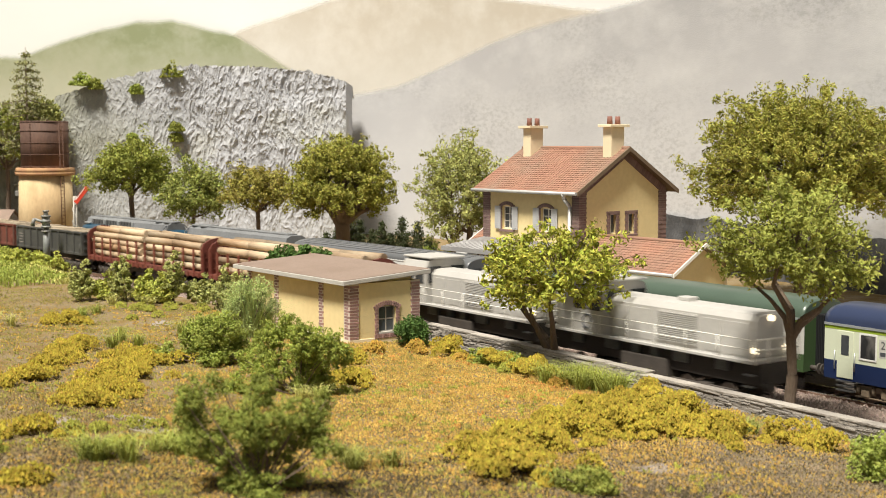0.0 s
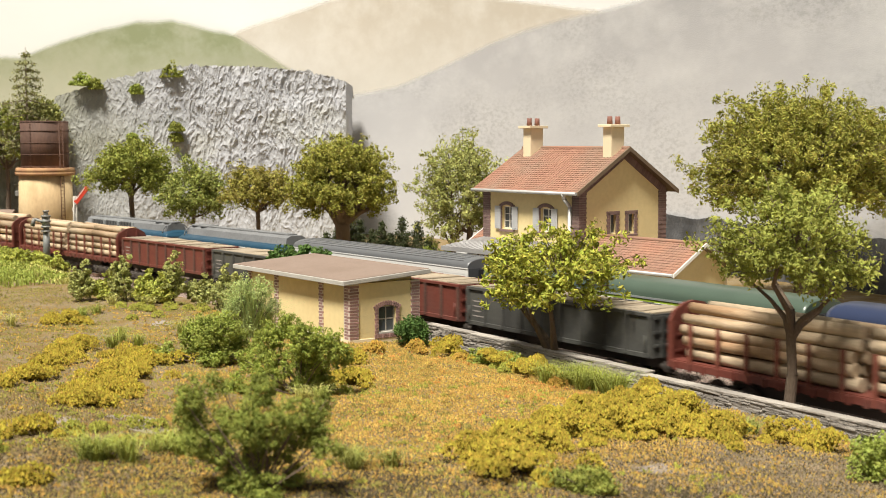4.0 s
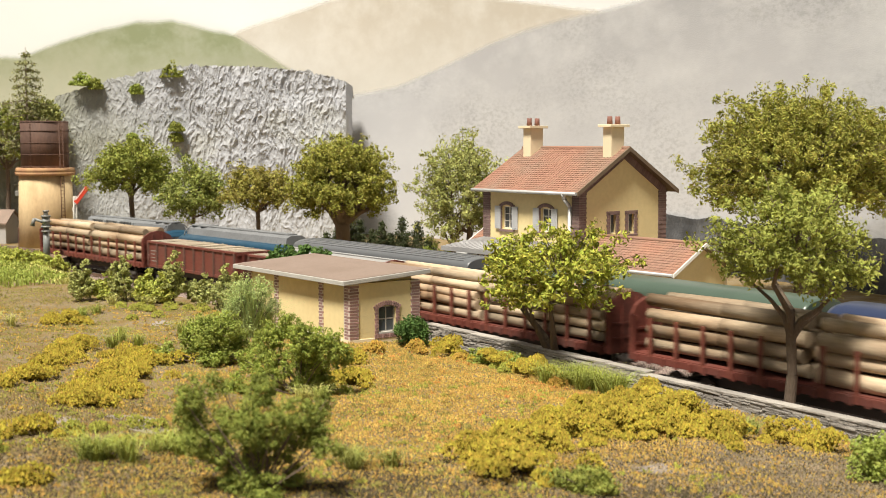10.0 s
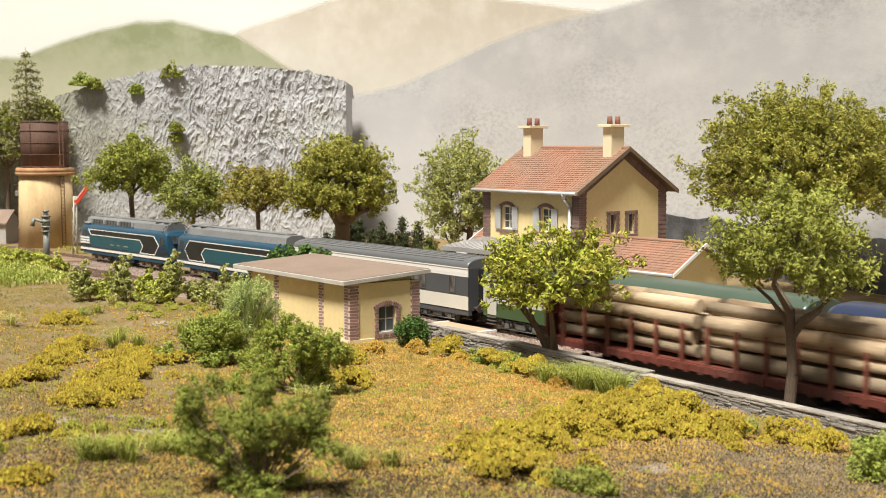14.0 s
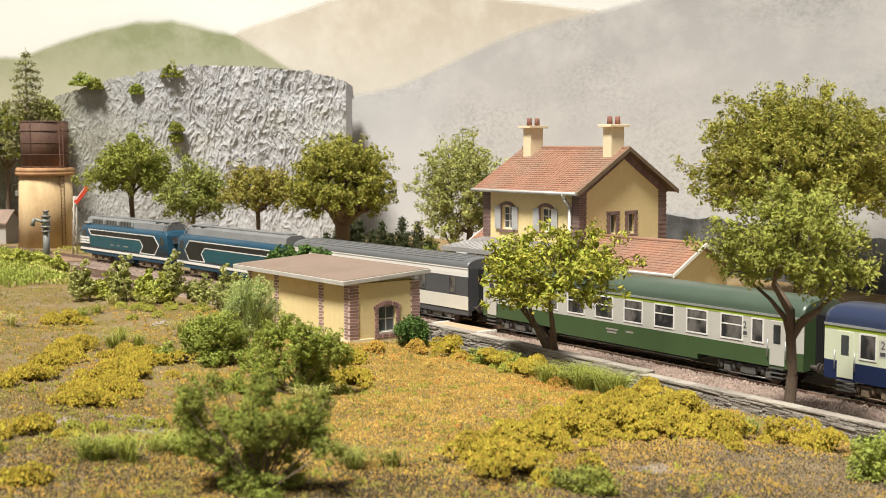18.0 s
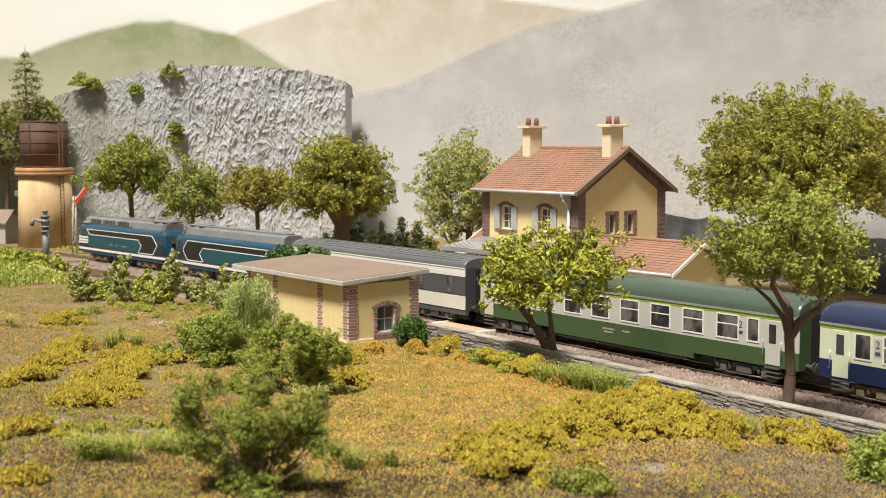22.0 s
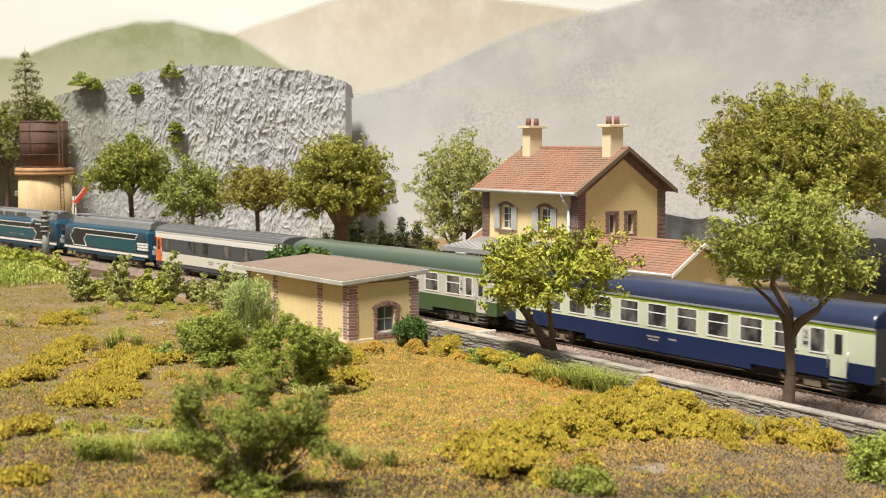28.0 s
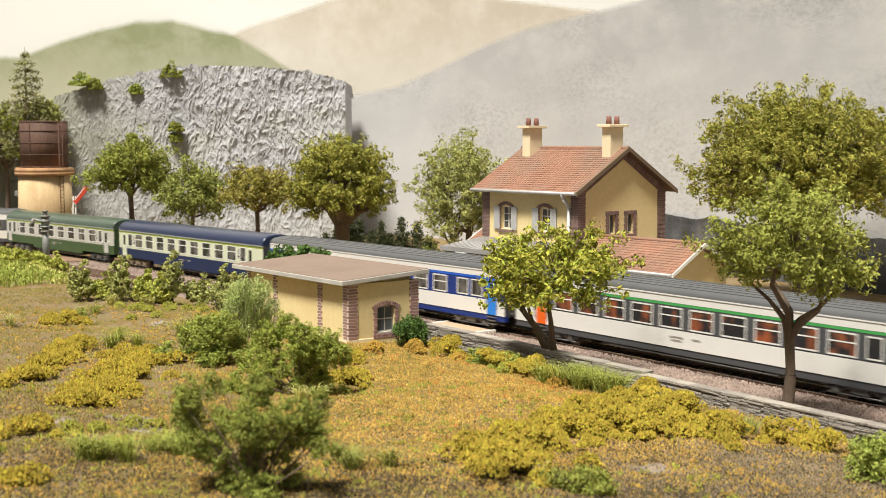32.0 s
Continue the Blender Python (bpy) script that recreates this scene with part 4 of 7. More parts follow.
def gondola(label, paint, seed, length=15.25):
    rnd = random.Random(seed)
    c = thing("open_wagon", 0, 0, 0, 0, label, "wagon", "goods train")
    h = length / 2 - 0.72
    part("floor", boxed(-h, h, -1.3, 1.3, 1.5, 1.64), paint, c)
    part("underframe", boxed(-h + 0.1, h - 0.1, -0.55, 0.55, 0.85, 1.5), M_BOGIE_DARK, c)
    for s in (-1, 1):
        sd = part("side_wall", boxed(-h, h, min(s * 1.36, s * 1.28), max(s * 1.36, s * 1.28), 1.52, 3.32), paint, c)
        for k in range(10):
            xx = -h + 0.09 + (2 * h - 0.18) * k / 9
            part("rib", boxed(xx - 0.09, xx + 0.09, min(s * 1.46, s * 1.34), max(s * 1.46, s * 1.34), 1.46, 3.26, 0.015), M_RIB if paint is M_WAGON_RED else paint, sd)
        part("top_rail", boxed(-h - 0.03, h + 0.03, min(s * 1.45, s * 1.26), max(s * 1.45, s * 1.26), 3.24, 3.40, 0.02), paint, sd)
        part("sole_bar", boxed(-h, h, min(s * 1.42, s * 1.26), max(s * 1.42, s * 1.26), 1.38, 1.60, 0.02), paint, sd)
        for k in (2, 6):
            xx = -h + 0.09 + (2 * h - 0.18) * (k + 0.5) / 9
            part("side_door", boxed(xx - 0.62, xx + 0.62, min(s * 1.39, s * 1.35), max(s * 1.39, s * 1.35), 1.62, 3.1, 0.01), paint, sd)
    for e in (-1, 1):
        ew = part("end_wall", boxed(e * h - 0.05, e * h + 0.05, -1.34, 1.34, 1.4, 3.36), paint, c)
        for y in (-0.8, 0, 0.8):
            part("rib", boxed(e * h - 0.14, e * h + 0.14, y - 0.08, y + 0.08, 1.4, 3.3), paint, ew)
        for z in (1.95, 2.55, 3.2):
            part("rib", boxed(e * h - 0.12, e * h + 0.12, -1.3, 1.3, z - 0.06, z + 0.06), paint, ew)
        bogie(c, e * (h - 2.4), 1.8, M_BOGIE_DARK, "black bogie frame")
        part("hand_grip", rod(bmesh.new(), (e * (h - 0.3), -1.48, 1.6), (e * (h - 0.3), -1.48, 2.4), 0.03, n=6), paint, c)
    # load of short boards laid across, a little askew, flush with the rim
    x = -h + 0.12
    while x < h - 0.3:
        w = min(rnd.uniform(0.30, 0.75), h - 0.1 - x)
        m = pose(x + w / 2, rnd.uniform(-0.03, 0.03), 3.36 + rnd.uniform(-0.02, 0.05), rnd.uniform(-1.2, 1.2), rnd.uniform(-2, 2), rnd.uniform(-2.5, 2.5))
        part("load_board", boxed(-w / 2 + 0.012, w / 2 - 0.012, -1.22, 1.22, -0.12, 0.05, 0.015, m=m), M_PLANK, c)
        x += w
    for k in range(4):
        w = rnd.uniform(0.5, 1.0)
        part("stencil", boxed(-h + 0.5, -h + 0.5 + w, -1.366, -1.35, 2.62 - k * 0.26, 2.69 - k * 0.26), M_STENCIL, c, "worn white stencilled line")
    for k in range(2):
        w = rnd.uniform(0.3, 0.6)
        part("stencil", boxed(h - 3.6, h - 3.6 + w, -1.366, -1.35, 2.1 - k * 0.25, 2.17 - k * 0.25), M_STENCIL, c, "worn white stencilled line")
    buffers(c, length / 2)
    return c


L1 = locomotive("blue diesel locomotive with black band, white stripe, grey roof")
L2 = copy_thing(L1, Matrix.Identity(4))
tagged(L2, "second blue diesel locomotive coupled back to back")
C_GREY = coach(21.65, M_C_CREAM, M_C_GREY, M_C_GREYROOF, M_C_PALE, 1.78, "dark grey and cream coach with orange door", [(0.105, 0.7), (0.30, 0.5), (0.345, 0.5), 0.435, 0.60, (0.742, 0.55), (0.775, 0.55), (0.925, 0.55)], [0.03], M_C_ORANGE, G_GREY, M_C_GREY, True, M_C_PALE, M_C_GREY, ww=1.0, wh=0.95, line2=M_C_PALE, win_bar=False, top_line=2.95)
C_GREEN = coach(24.5, M_C_GREEN, M_C_LTGREY, M_C_GREENROOF, M_C_LIME, 1.66, "two-tone green and light grey coach", [(0.083, 0.6)] + [0.166 + 0.0937 * k for k in range(8)] + [(0.888, 0.6)], [0.036, 0.937], M_C_LTGREY, G_GREY, M_C_PALE, class_mark=True)
C_BLUE = coach(25.8, M_C_NAVY, M_C_LIGHTGREEN, M_C_NAVYROOF, M_C_LIME, 1.66, "navy and pale green coach with navy roof", [(0.092, 0.75)] + [0.160 + 0.0815 * k for k in range(9)] + [(0.882, 0.75)], [0.045, 0.927], M_C_LIGHTGREEN, G_GREY, M_C_PALE, class_mark=True, bogie_mat=M_BOGIE_TAN)
C_BLUE2 = coach(28.4, M_C_PALE, M_C_BLUE, M_C_GREYROOF, M_C_BRIGHT, 1.82, "white and blue coach with azure doors", [(0.068, 0.95), (0.117, 0.95)] + [0.184 + 0.0738 * k for k in range(9)] + [(0.857, 0.95), (0.907, 0.95)], [0.024, 0.958], M_C_AZURE, G_GREY, M_C_PALE, True, M_C_PALE, M_C_BLUE, line2=M_C_PALE, ww=1.3, wh=0.9)
C_LAST = coach(27.7, M_C_PALE, M_C_GREY, M_C_GREYROOF, M_C_GRASSGREEN, 1.82, "dark grey and white coach with green line, orange seats", [0.157 + 0.0763 * k for k in range(10)] + [(0.045, 0.5), (0.905, 0.7)], [0.086, 0.955], M_C_ORANGE, G_ORANGE, M_C_PALE, True, M_C_PALE, M_C_GREY, line2=M_C_PALE, ww=1.4, wh=0.9)
S1 = shunter("pale grey diesel shunter with white handrails")
S2 = copy_thing(S1, Matrix.Identity(4))
LOG_A = log_wagon("brown-red timber wagon loaded with thick pale logs", 1, (3, 3, 3, 2), 0.385)
LOG_B = log_wagon("brown-red timber wagon stacked with thin peeled logs", 2, (4, 4, 4, 3, 2), 0.292)
RED_A = gondola("brown-red open wagon loaded with pale boards", M_WAGON_RED, 3)
DARK_A = gondola("dark grey open wagon loaded with pale boards", M_WAGON_DARK, 4)
_i = Matrix.Identity(4)
LOGS = [LOG_A, LOG_B] + [copy_thing(k, _i) for k in (LOG_B, LOG_A, LOG_B, LOG_A)]
REDS = [RED_A] + [copy_thing(RED_A, _i) for k in range(3)]
DARKS = [DARK_A, copy_thing(DARK_A, _i)]
pass_cars = [(L1, -54.0, -35.7), (L2, -35.3, -17.0), (C_GREY, -16.75, 4.95), (C_GREEN, 5.35, 29.9), (C_BLUE, 29.9, 55.8), (C_BLUE2, 55.8, 84.3), (C_LAST, 84.3, 112)]
# middle of each vehicle along the near track at the start, and its length
freight_cars = [(S1, 25.3, 14.5), (S2, 10.7, 14.5), (LOGS[0], -8.57, 21.4), (LOGS[1], -29.9, 21.4), (DARKS[0], -48.0, 15.25), (REDS[0], -62.65, 15.25), (DARKS[1], -78.03, 15.25), (REDS[1], -93.2, 15.25), (LOGS[2], -111.55, 21.4), (LOGS[3], -133.4, 21.4), (LOGS[4], -155.1, 21.4), (REDS[2], -173.8, 15.25), (REDS[3], -189.67, 15.25), (LOGS[5], -207.95, 21.4)]
# M_SHADERELIEF: dark tone that carries the shade low on the backdrop
M_SHADERELIEF = mat("dark_shade_relief", (0.07, 0.07, 0.073), 0.9, vary=0.3, scale=1.2, bump=0.8, bump_scale=6, second=(0.10, 0.10, 0.10), mix=0.3, stretch=(1, 1, 0.35))
M_TILE2 = mat("annex_tile", (0.30, 0.178, 0.13), 0.9, vary=0.12, scale=0.8, island=0.08, second=(0.35, 0.18, 0.12), mix=0.25, spec=0.1)
M_CANOPY = mat("canopy_sheet", (0.36, 0.35, 0.345), 0.6, 0.2, vary=0.15, scale=1)
M_CASTIRON = mat("cast_iron", (0.27, 0.28, 0.275), 0.6, 0.3, vary=0.2, scale=2, second=(0.2, 0.17, 0.13), mix=0.25)
M_SIGRED = mat("signal_red", (0.62, 0.06, 0.03), 0.45, vary=0.06)
M_HUTROOF = mat("hut_roof", (0.26, 0.19, 0.15), 0.8, vary=0.15)
M_HUTWALL = mat("hut_wall", (0.42, 0.40, 0.38), 0.85, vary=0.1)
M_TIMBER = mat("deck_timber", (0.24, 0.155, 0.10), 0.8, vary=0.2, scale=2, objects=0.2)
M_TANPAD = mat("crossing_pad", (0.50, 0.36, 0.24), 0.85, vary=0.1)

# ---- dry-stone retaining wall along the near track ----
STONES = []
for _k in range(14):
    _r = random.Random(50 + _k)
    _b = bmesh.new()
    box(_b, -0.5, 0.5, -0.24, 0.24, -0.5, 0.5)
    bmesh.ops.bevel(_b, geom=_b.edges[:], offset=0.05, segments=1, affect="EDGES")
    for _v in _b.verts:
        _v.co.x += _r.uniform(-0.03, 0.03)
        _v.co.y += _r.uniform(-0.02, 0.02)
        _v.co.z += _r.uniform(-0.13, 0.13) + 0.10 * _r.random() * math.sin(_v.co.x * 6 + _k)
    _me = bpy.data.meshes.new("stone")
    _b.transform(Matrix.Scale(S, 4))
    _b.to_mesh(_me)
    _b.free()
    _me.materials.append(M_STONE)
    STONES.append(_me)


def stone_wall(s0, s1, p, z0, z1, fall, rows, name, label, seed):
    """Long flat stones in rough courses, on a mortar core; the nearest are parts of their own."""
    w = thing(name, 0, 0, 0, 0, label, "stone wall", "retaining walls", "structure")

    def dip(s):
        return -fall * (s - s0) / (s1 - s0)
    rnd = random.Random(seed)
    bm = bmesh.new()
    ss = np.arange(s0, s1 + 0.01, 1.0)
    prev = None
    for s in ss:
        ring = [bm.verts.new((*on_track(s, p + dp)[:2], z + dip(s))) for dp, z in ((-0.2, z0), (0.17, z0), (0.17, z1 - 0.06), (-0.2, z1 - 0.06))]
        if prev:
            for i in range(4):
                bm.faces.new((prev[i], prev[(i + 1) % 4], ring[(i + 1) % 4], ring[i]))
        else:
            bm.faces.new(ring)
        prev = ring
    bm.faces.new(prev[::-1])
    part("core", bm, mat("wall_joint", (0.14, 0.125, 0.11), 0.95, vary=0.2), w, "dark joints between the stones")
    hrow = (z1 - z0) / rows
    for r in range(rows):
        s = s0 - rnd.uniform(0, 0.5)
        while s < s1:
            L = min(rnd.uniform(0.5, 2.0), max(0.3, s1 - s))
            x, y, a = on_track(s + L / 2, p + rnd.uniform(-0.03, 0.035))
            ob = link("stone", rnd.choice(STONES), None, w)
            ob.matrix_basis = pose(x * S, y * S, (z0 + dip(s + L / 2) + (r + 0.5) * hrow + rnd.uniform(-0.02, 0.02)) * S, 0, rnd.uniform(-1.6, 1.6), a) @ Matrix.Diagonal((L * 0.98, 1.0, hrow * rnd.uniform(0.82, 1.02), 1))
            s += L
    # flat cap
    s = s0
    while s < s1:
        L = min(rnd.uniform(1.6, 3.2), s1 - s + 0.02)
        x, y, a = on_track(s + L / 2, p)
        part("coping", boxed(-L / 2, L / 2 - 0.02, -0.26, 0.26, z1 - 0.05, z1 + 0.05, 0.025, m=pose(x, y, dip(s + L / 2), 0, 0, a)), M_STONE, w)
        s += L


stone_wall(9.0, 27.2, 8.5, 0.05, 1.46, 0.18, 17, "stone_wall", "grey dry-stone retaining wall beside the shed", 5)
stone_wall(27.2, 52.0, 8.75, -0.25, 1.20, 0.02, 17, "stone_wall", "grey dry-stone retaining wall beside the track", 6)


# ---- brick helpers ----
BRICK_ME = {}


def brick_mesh(L, D, H):
    key = (round(L, 2), round(D, 2), round(H, 2))
    if key not in BRICK_ME:
        b = boxed(-L / 2, L / 2, -D / 2, D / 2, -H / 2, H / 2, 0.012)
        me = bpy.data.meshes.new("brick")
        b.transform(Matrix.Scale(S, 4))
        b.to_mesh(me)
        b.free()
        me.materials.append(M_BRICK)
        BRICK_ME[key] = me
    return BRICK_ME[key]


def brick(parent, x, y, z, L, D, H, rx=0, ry=0, rz=0):
    ob = link("brick", brick_mesh(L, D, H), None, parent)
    ob.matrix_basis = pose(x * S, y * S, z * S, rx, ry, rz)
    return ob


def quoin(parent, x0, x1, y0, y1, z0, z1, course, name="brick_pier"):
    """A pier with toothed brick courses, proud of its mortar core; all in one mesh."""
    core = part(name, boxed(x0 + 0.03, x1 - 0.03, y0 + 0.03, y1 - 0.03, z0, z1), mat("dark_mortar", (0.36, 0.29, 0.25), 0.9), parent, "toothed brick quoin")
    bm = bmesh.new()
    n = int((z1 - z0) / course)
    for k in range(n):
        z = z0 + k * course
        t = 0.02 if k % 2 else 0.0
        sp = (x0 + x1) / 2 + (0.1 if k % 2 else -0.1)
        sq = (y0 + y1) / 2 + (0.1 if k % 2 else -0.1)
        for a0, a1 in ((x0 + t, sp - 0.01), (sp + 0.01, x1 - t)):
            for b0, b1 in ((y0 + t, sq - 0.01), (sq + 0.01, y1 - t)):
                box(bm, a0, a1, b0, b1, z + 0.012, z + course - 0.012)
    q = part("bricks", bm, mat("quoin_brick", (0.23, 0.155, 0.14), 0.9, vary=0.15, scale=3, island=0.16, spec=0.15), core)
    tagged(q, kind="stuff")
    return core


# ---- goods shed ----
def build_shed():
    s = thing("lineside_shed", -4.672, 63.076, 0.95, 36.87, "small yellow rendered shed with brick corners, flat roof", "shed")
    W, D = 4.33, 10.65
    top = 2.95

    def wall(name, x0, x1, y0, y1, z0=-0.6, z1=top):
        return part(name, boxed(x0, x1, y0, y1, z0, z1), M_STUCCO, s)
    wall("long_wall", 0.08, 0.33, 0.3, D - 0.3)
    wall("back_wall", W - 0.3, W - 0.05, 0.3, D - 0.3)
    wall("far_end_wall", 0.3, W - 0.3, D - 0.33, D - 0.08)
    # window end: the wall round its opening
    ox0, ox1, oz0, oz1 = 1.78, 2.82, 0.38, 1.72
    y0, y1 = 0.05, 0.30
    wall("end_wall", 0.3, ox0, y0, y1)
    wall("end_wall", ox1, W - 0.3, y0, y1)
    wall("end_wall", ox0, ox1, y0, y1, -0.6, oz0)
    wall("end_wall", ox0, ox1, y0, y1, oz1, top)
    bm = bmesh.new()
    box(bm, -0.02, W, 0.0, 0.06, -0.6, 0.13, 0.02)
    box(bm, 0.0, 0.06, 0.1, D, -0.6, 0.13, 0.02)
    part("plinth", bm, M_CREAM, s, "pale rendered plinth")
    # brick piers, course by course
    course = 0.152
    n = int(top / course)
    for k in range(n):
        z = 0.14 + (k + 0.5) * course
        if z > top - 0.05:
            break
        odd = k % 2
        brick(s, 0.27 + odd * 0.02, 0.06, z, 0.50 + odd * 0.08, 0.13, 0.115)
        brick(s, 0.06, 0.30 - odd * 0.03, z, 0.13, 0.34 + odd * 0.1, 0.115)
        brick(s, W - 0.27, 0.06, z, 0.48 + odd * 0.10, 0.13, 0.115)
        brick(s, 0.07, 2.80, z, 0.12, 0.30 + odd * 0.1, 0.115)
        brick(s, 0.07, 7.45, z, 0.12, 0.30 + odd * 0.1, 0.115)
        brick(s, 0.06, D - 0.2, z, 0.13, 0.36 + odd * 0.08, 0.115)
    part("mortar_core", boxed(0.005, 0.56, 0.008, 0.55, 0.1, top), M_MORTAR, s)
    part("mortar_core", boxed(W - 0.52, W, 0.008, 0.3, 0.1, top), M_MORTAR, s)
    for yy in (2.62, 7.27, D - 0.4):
        part("mortar_core", boxed(0.02, 0.3, yy, yy + 0.36, 0.1, top), M_MORTAR, s)
    # brick surround with a shallow arch
    for k in range(11):
        z = 0.13 + k * 0.152
        for xx, w in ((ox0 - 0.13, 0.24), (ox1 + 0.13, 0.24)):
            brick(s, xx, 0.05, z + 0.02, w - (k % 2) * 0.06, 0.12, 0.125)
    for k in range(12):
        a = -34 + 68 * k / 11
        r = 1.35
        brick(s, 2.30 + r * math.sin(radians(a)), 0.05, oz1 - 0.98 + r * math.cos(radians(a)) - 0.22, 0.105, 0.13, 0.24, 0, a, 0)
    for k in range(11):
        brick(s, ox0 - 0.2 + k * 0.145, 0.045, 0.19, 0.12, 0.14, 0.22)
    bm = bmesh.new()
    for a, b, c, d in ((ox0, ox1, oz0, oz0 + 0.07), (ox0, ox1, oz1 - 0.07, oz1), (ox0, ox0 + 0.07, oz0, oz1), (ox1 - 0.07, ox1, oz0, oz1), ((ox0 + ox1) / 2 - 0.03, (ox0 + ox1) / 2 + 0.03, oz0, oz1), (ox0, ox1, (oz0 + oz1) / 2 - 0.03, (oz0 + oz1) / 2 + 0.03)):
        box(bm, a, b, 0.16, 0.21, c, d)
    w = part("window", bm, mat("grey_frame", (0.42, 0.39, 0.35), 0.6), s, "grey window frame in brick surround")
    for i in (0, 1):
        for j in (0, 1):
            a, c = ox0 + 0.07 + i * 0.485, oz0 + 0.07 + j * 0.635
            part("pane", boxed(a, a + 0.42, 0.18, 0.19, c, c + 0.56), M_GLASS, w)
    part("window_sill", boxed(ox0 - 0.05, ox1 + 0.05, 0.0, 0.2, oz0 - 0.08, oz0 + 0.02, 0.015), M_CONCRETE, w)
    # solid near-black block in place of the unlit room behind the window
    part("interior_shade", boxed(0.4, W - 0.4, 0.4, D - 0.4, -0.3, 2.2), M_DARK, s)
    # roof slab, rising towards the track
    sh = Matrix(((1, 0, 0, 0), (0, 1, 0, 0), (0.062, 0, 1, 0), (0, 0, 0, 1)))
    r = part("roof_slab", boxed(-0.5, W + 0.55, -0.22, D + 0.83, top, top + 0.24, 0.03, m=sh), M_CONCRETE, s, "grey concrete roof edge")
    part("roofing", boxed(-0.44, W + 0.49, -0.16, D + 0.77, top + 0.24, top + 0.265, 0.0, m=sh), M_SHEDROOF, r, "brown felt roof covering")
    bm = boxed(0.3, W - 0.3, 0.35, D - 0.35, top - 0.3, top + 0.15)
    part("soffit", bm, M_STUCCO, s)


build_shed()


# ---- station building ----
def tile_roof(name, x0, z0, x1, z1, y0, y1, parent, material, thick=0.14, pitch=0.24, col=0.27):
    """A slope from eave (x0, z0) to ridge (x1, z1) with stepped courses of rounded tiles."""
    run, rise = x1 - x0, z1 - z0
    L = math.hypot(run, rise)
    ux, uz = run / L, rise / L
    nx, nz = (-uz, ux) if ux * 1 > 0 else (uz, -ux)
    rows, cols = max(2, int(L / pitch)), int((y1 - y0) / col)
    V_, F_ = [], []
    for r in range(rows):
        a, b = L * r / rows, L * (r + 1.12) / rows if r < rows - 1 else L
        for c in range(cols):
            ya, yb = y0 + (y1 - y0) * c / cols, y0 + (y1 - y0) * (c + 0.94) / cols
            base = len(V_)
            for t, lift in ((a, 0.032), (b, 0.010)):
                for yy, up in ((ya, 0.0), ((ya + yb) / 2, 0.022), (yb, 0.0)):
                    V_.append((x0 + ux * t + nx * (lift + up), yy, z0 + uz * t + nz * (lift + up)))
            for yy in (ya, yb):
                V_.append((x0 + ux * a, yy, z0 + uz * a))
            F_ += [(base, base + 1, base + 4, base + 3), (base + 1, base + 2, base + 5, base + 4), (base, base + 6, base + 7, base + 2, base + 1)]
    bm = bmesh.new()
    extrude(bm, [(x0, z0), (x1, z1), (x1 - nx * thick, z1 - nz * thick), (x0 - nx * thick, z0 - nz * thick)], y0, y1, "y")
    sl = part(name, bm, M_WOOD_EAVE, parent)
    t = cloud("roof_tiles", V_, F_, material, sl)
    tagged(t, "rows of flat clay tiles", kind="stuff")
    return sl


def chimney(h, x, y, z):
    c = part("chimney", boxed(x - 0.58, x + 0.58, y - 0.38, y + 0.38, z - 1.2, z + 1.5, 0.02), M_CREAM, h, "cream rendered chimney stack")
    part("cap", boxed(x - 0.86, x + 0.86, y - 0.6, y + 0.6, z + 1.5, z + 1.68, 0.02), M_CREAM, c)
    for q in (-0.36, 0.36):
        part("chimney_pot", rod(bmesh.new(), (x + q, y, z + 1.68), (x + q, y, z + 2.2), 0.19, 0.16, 10), M_POTS, c, "brown clay chimney pot")


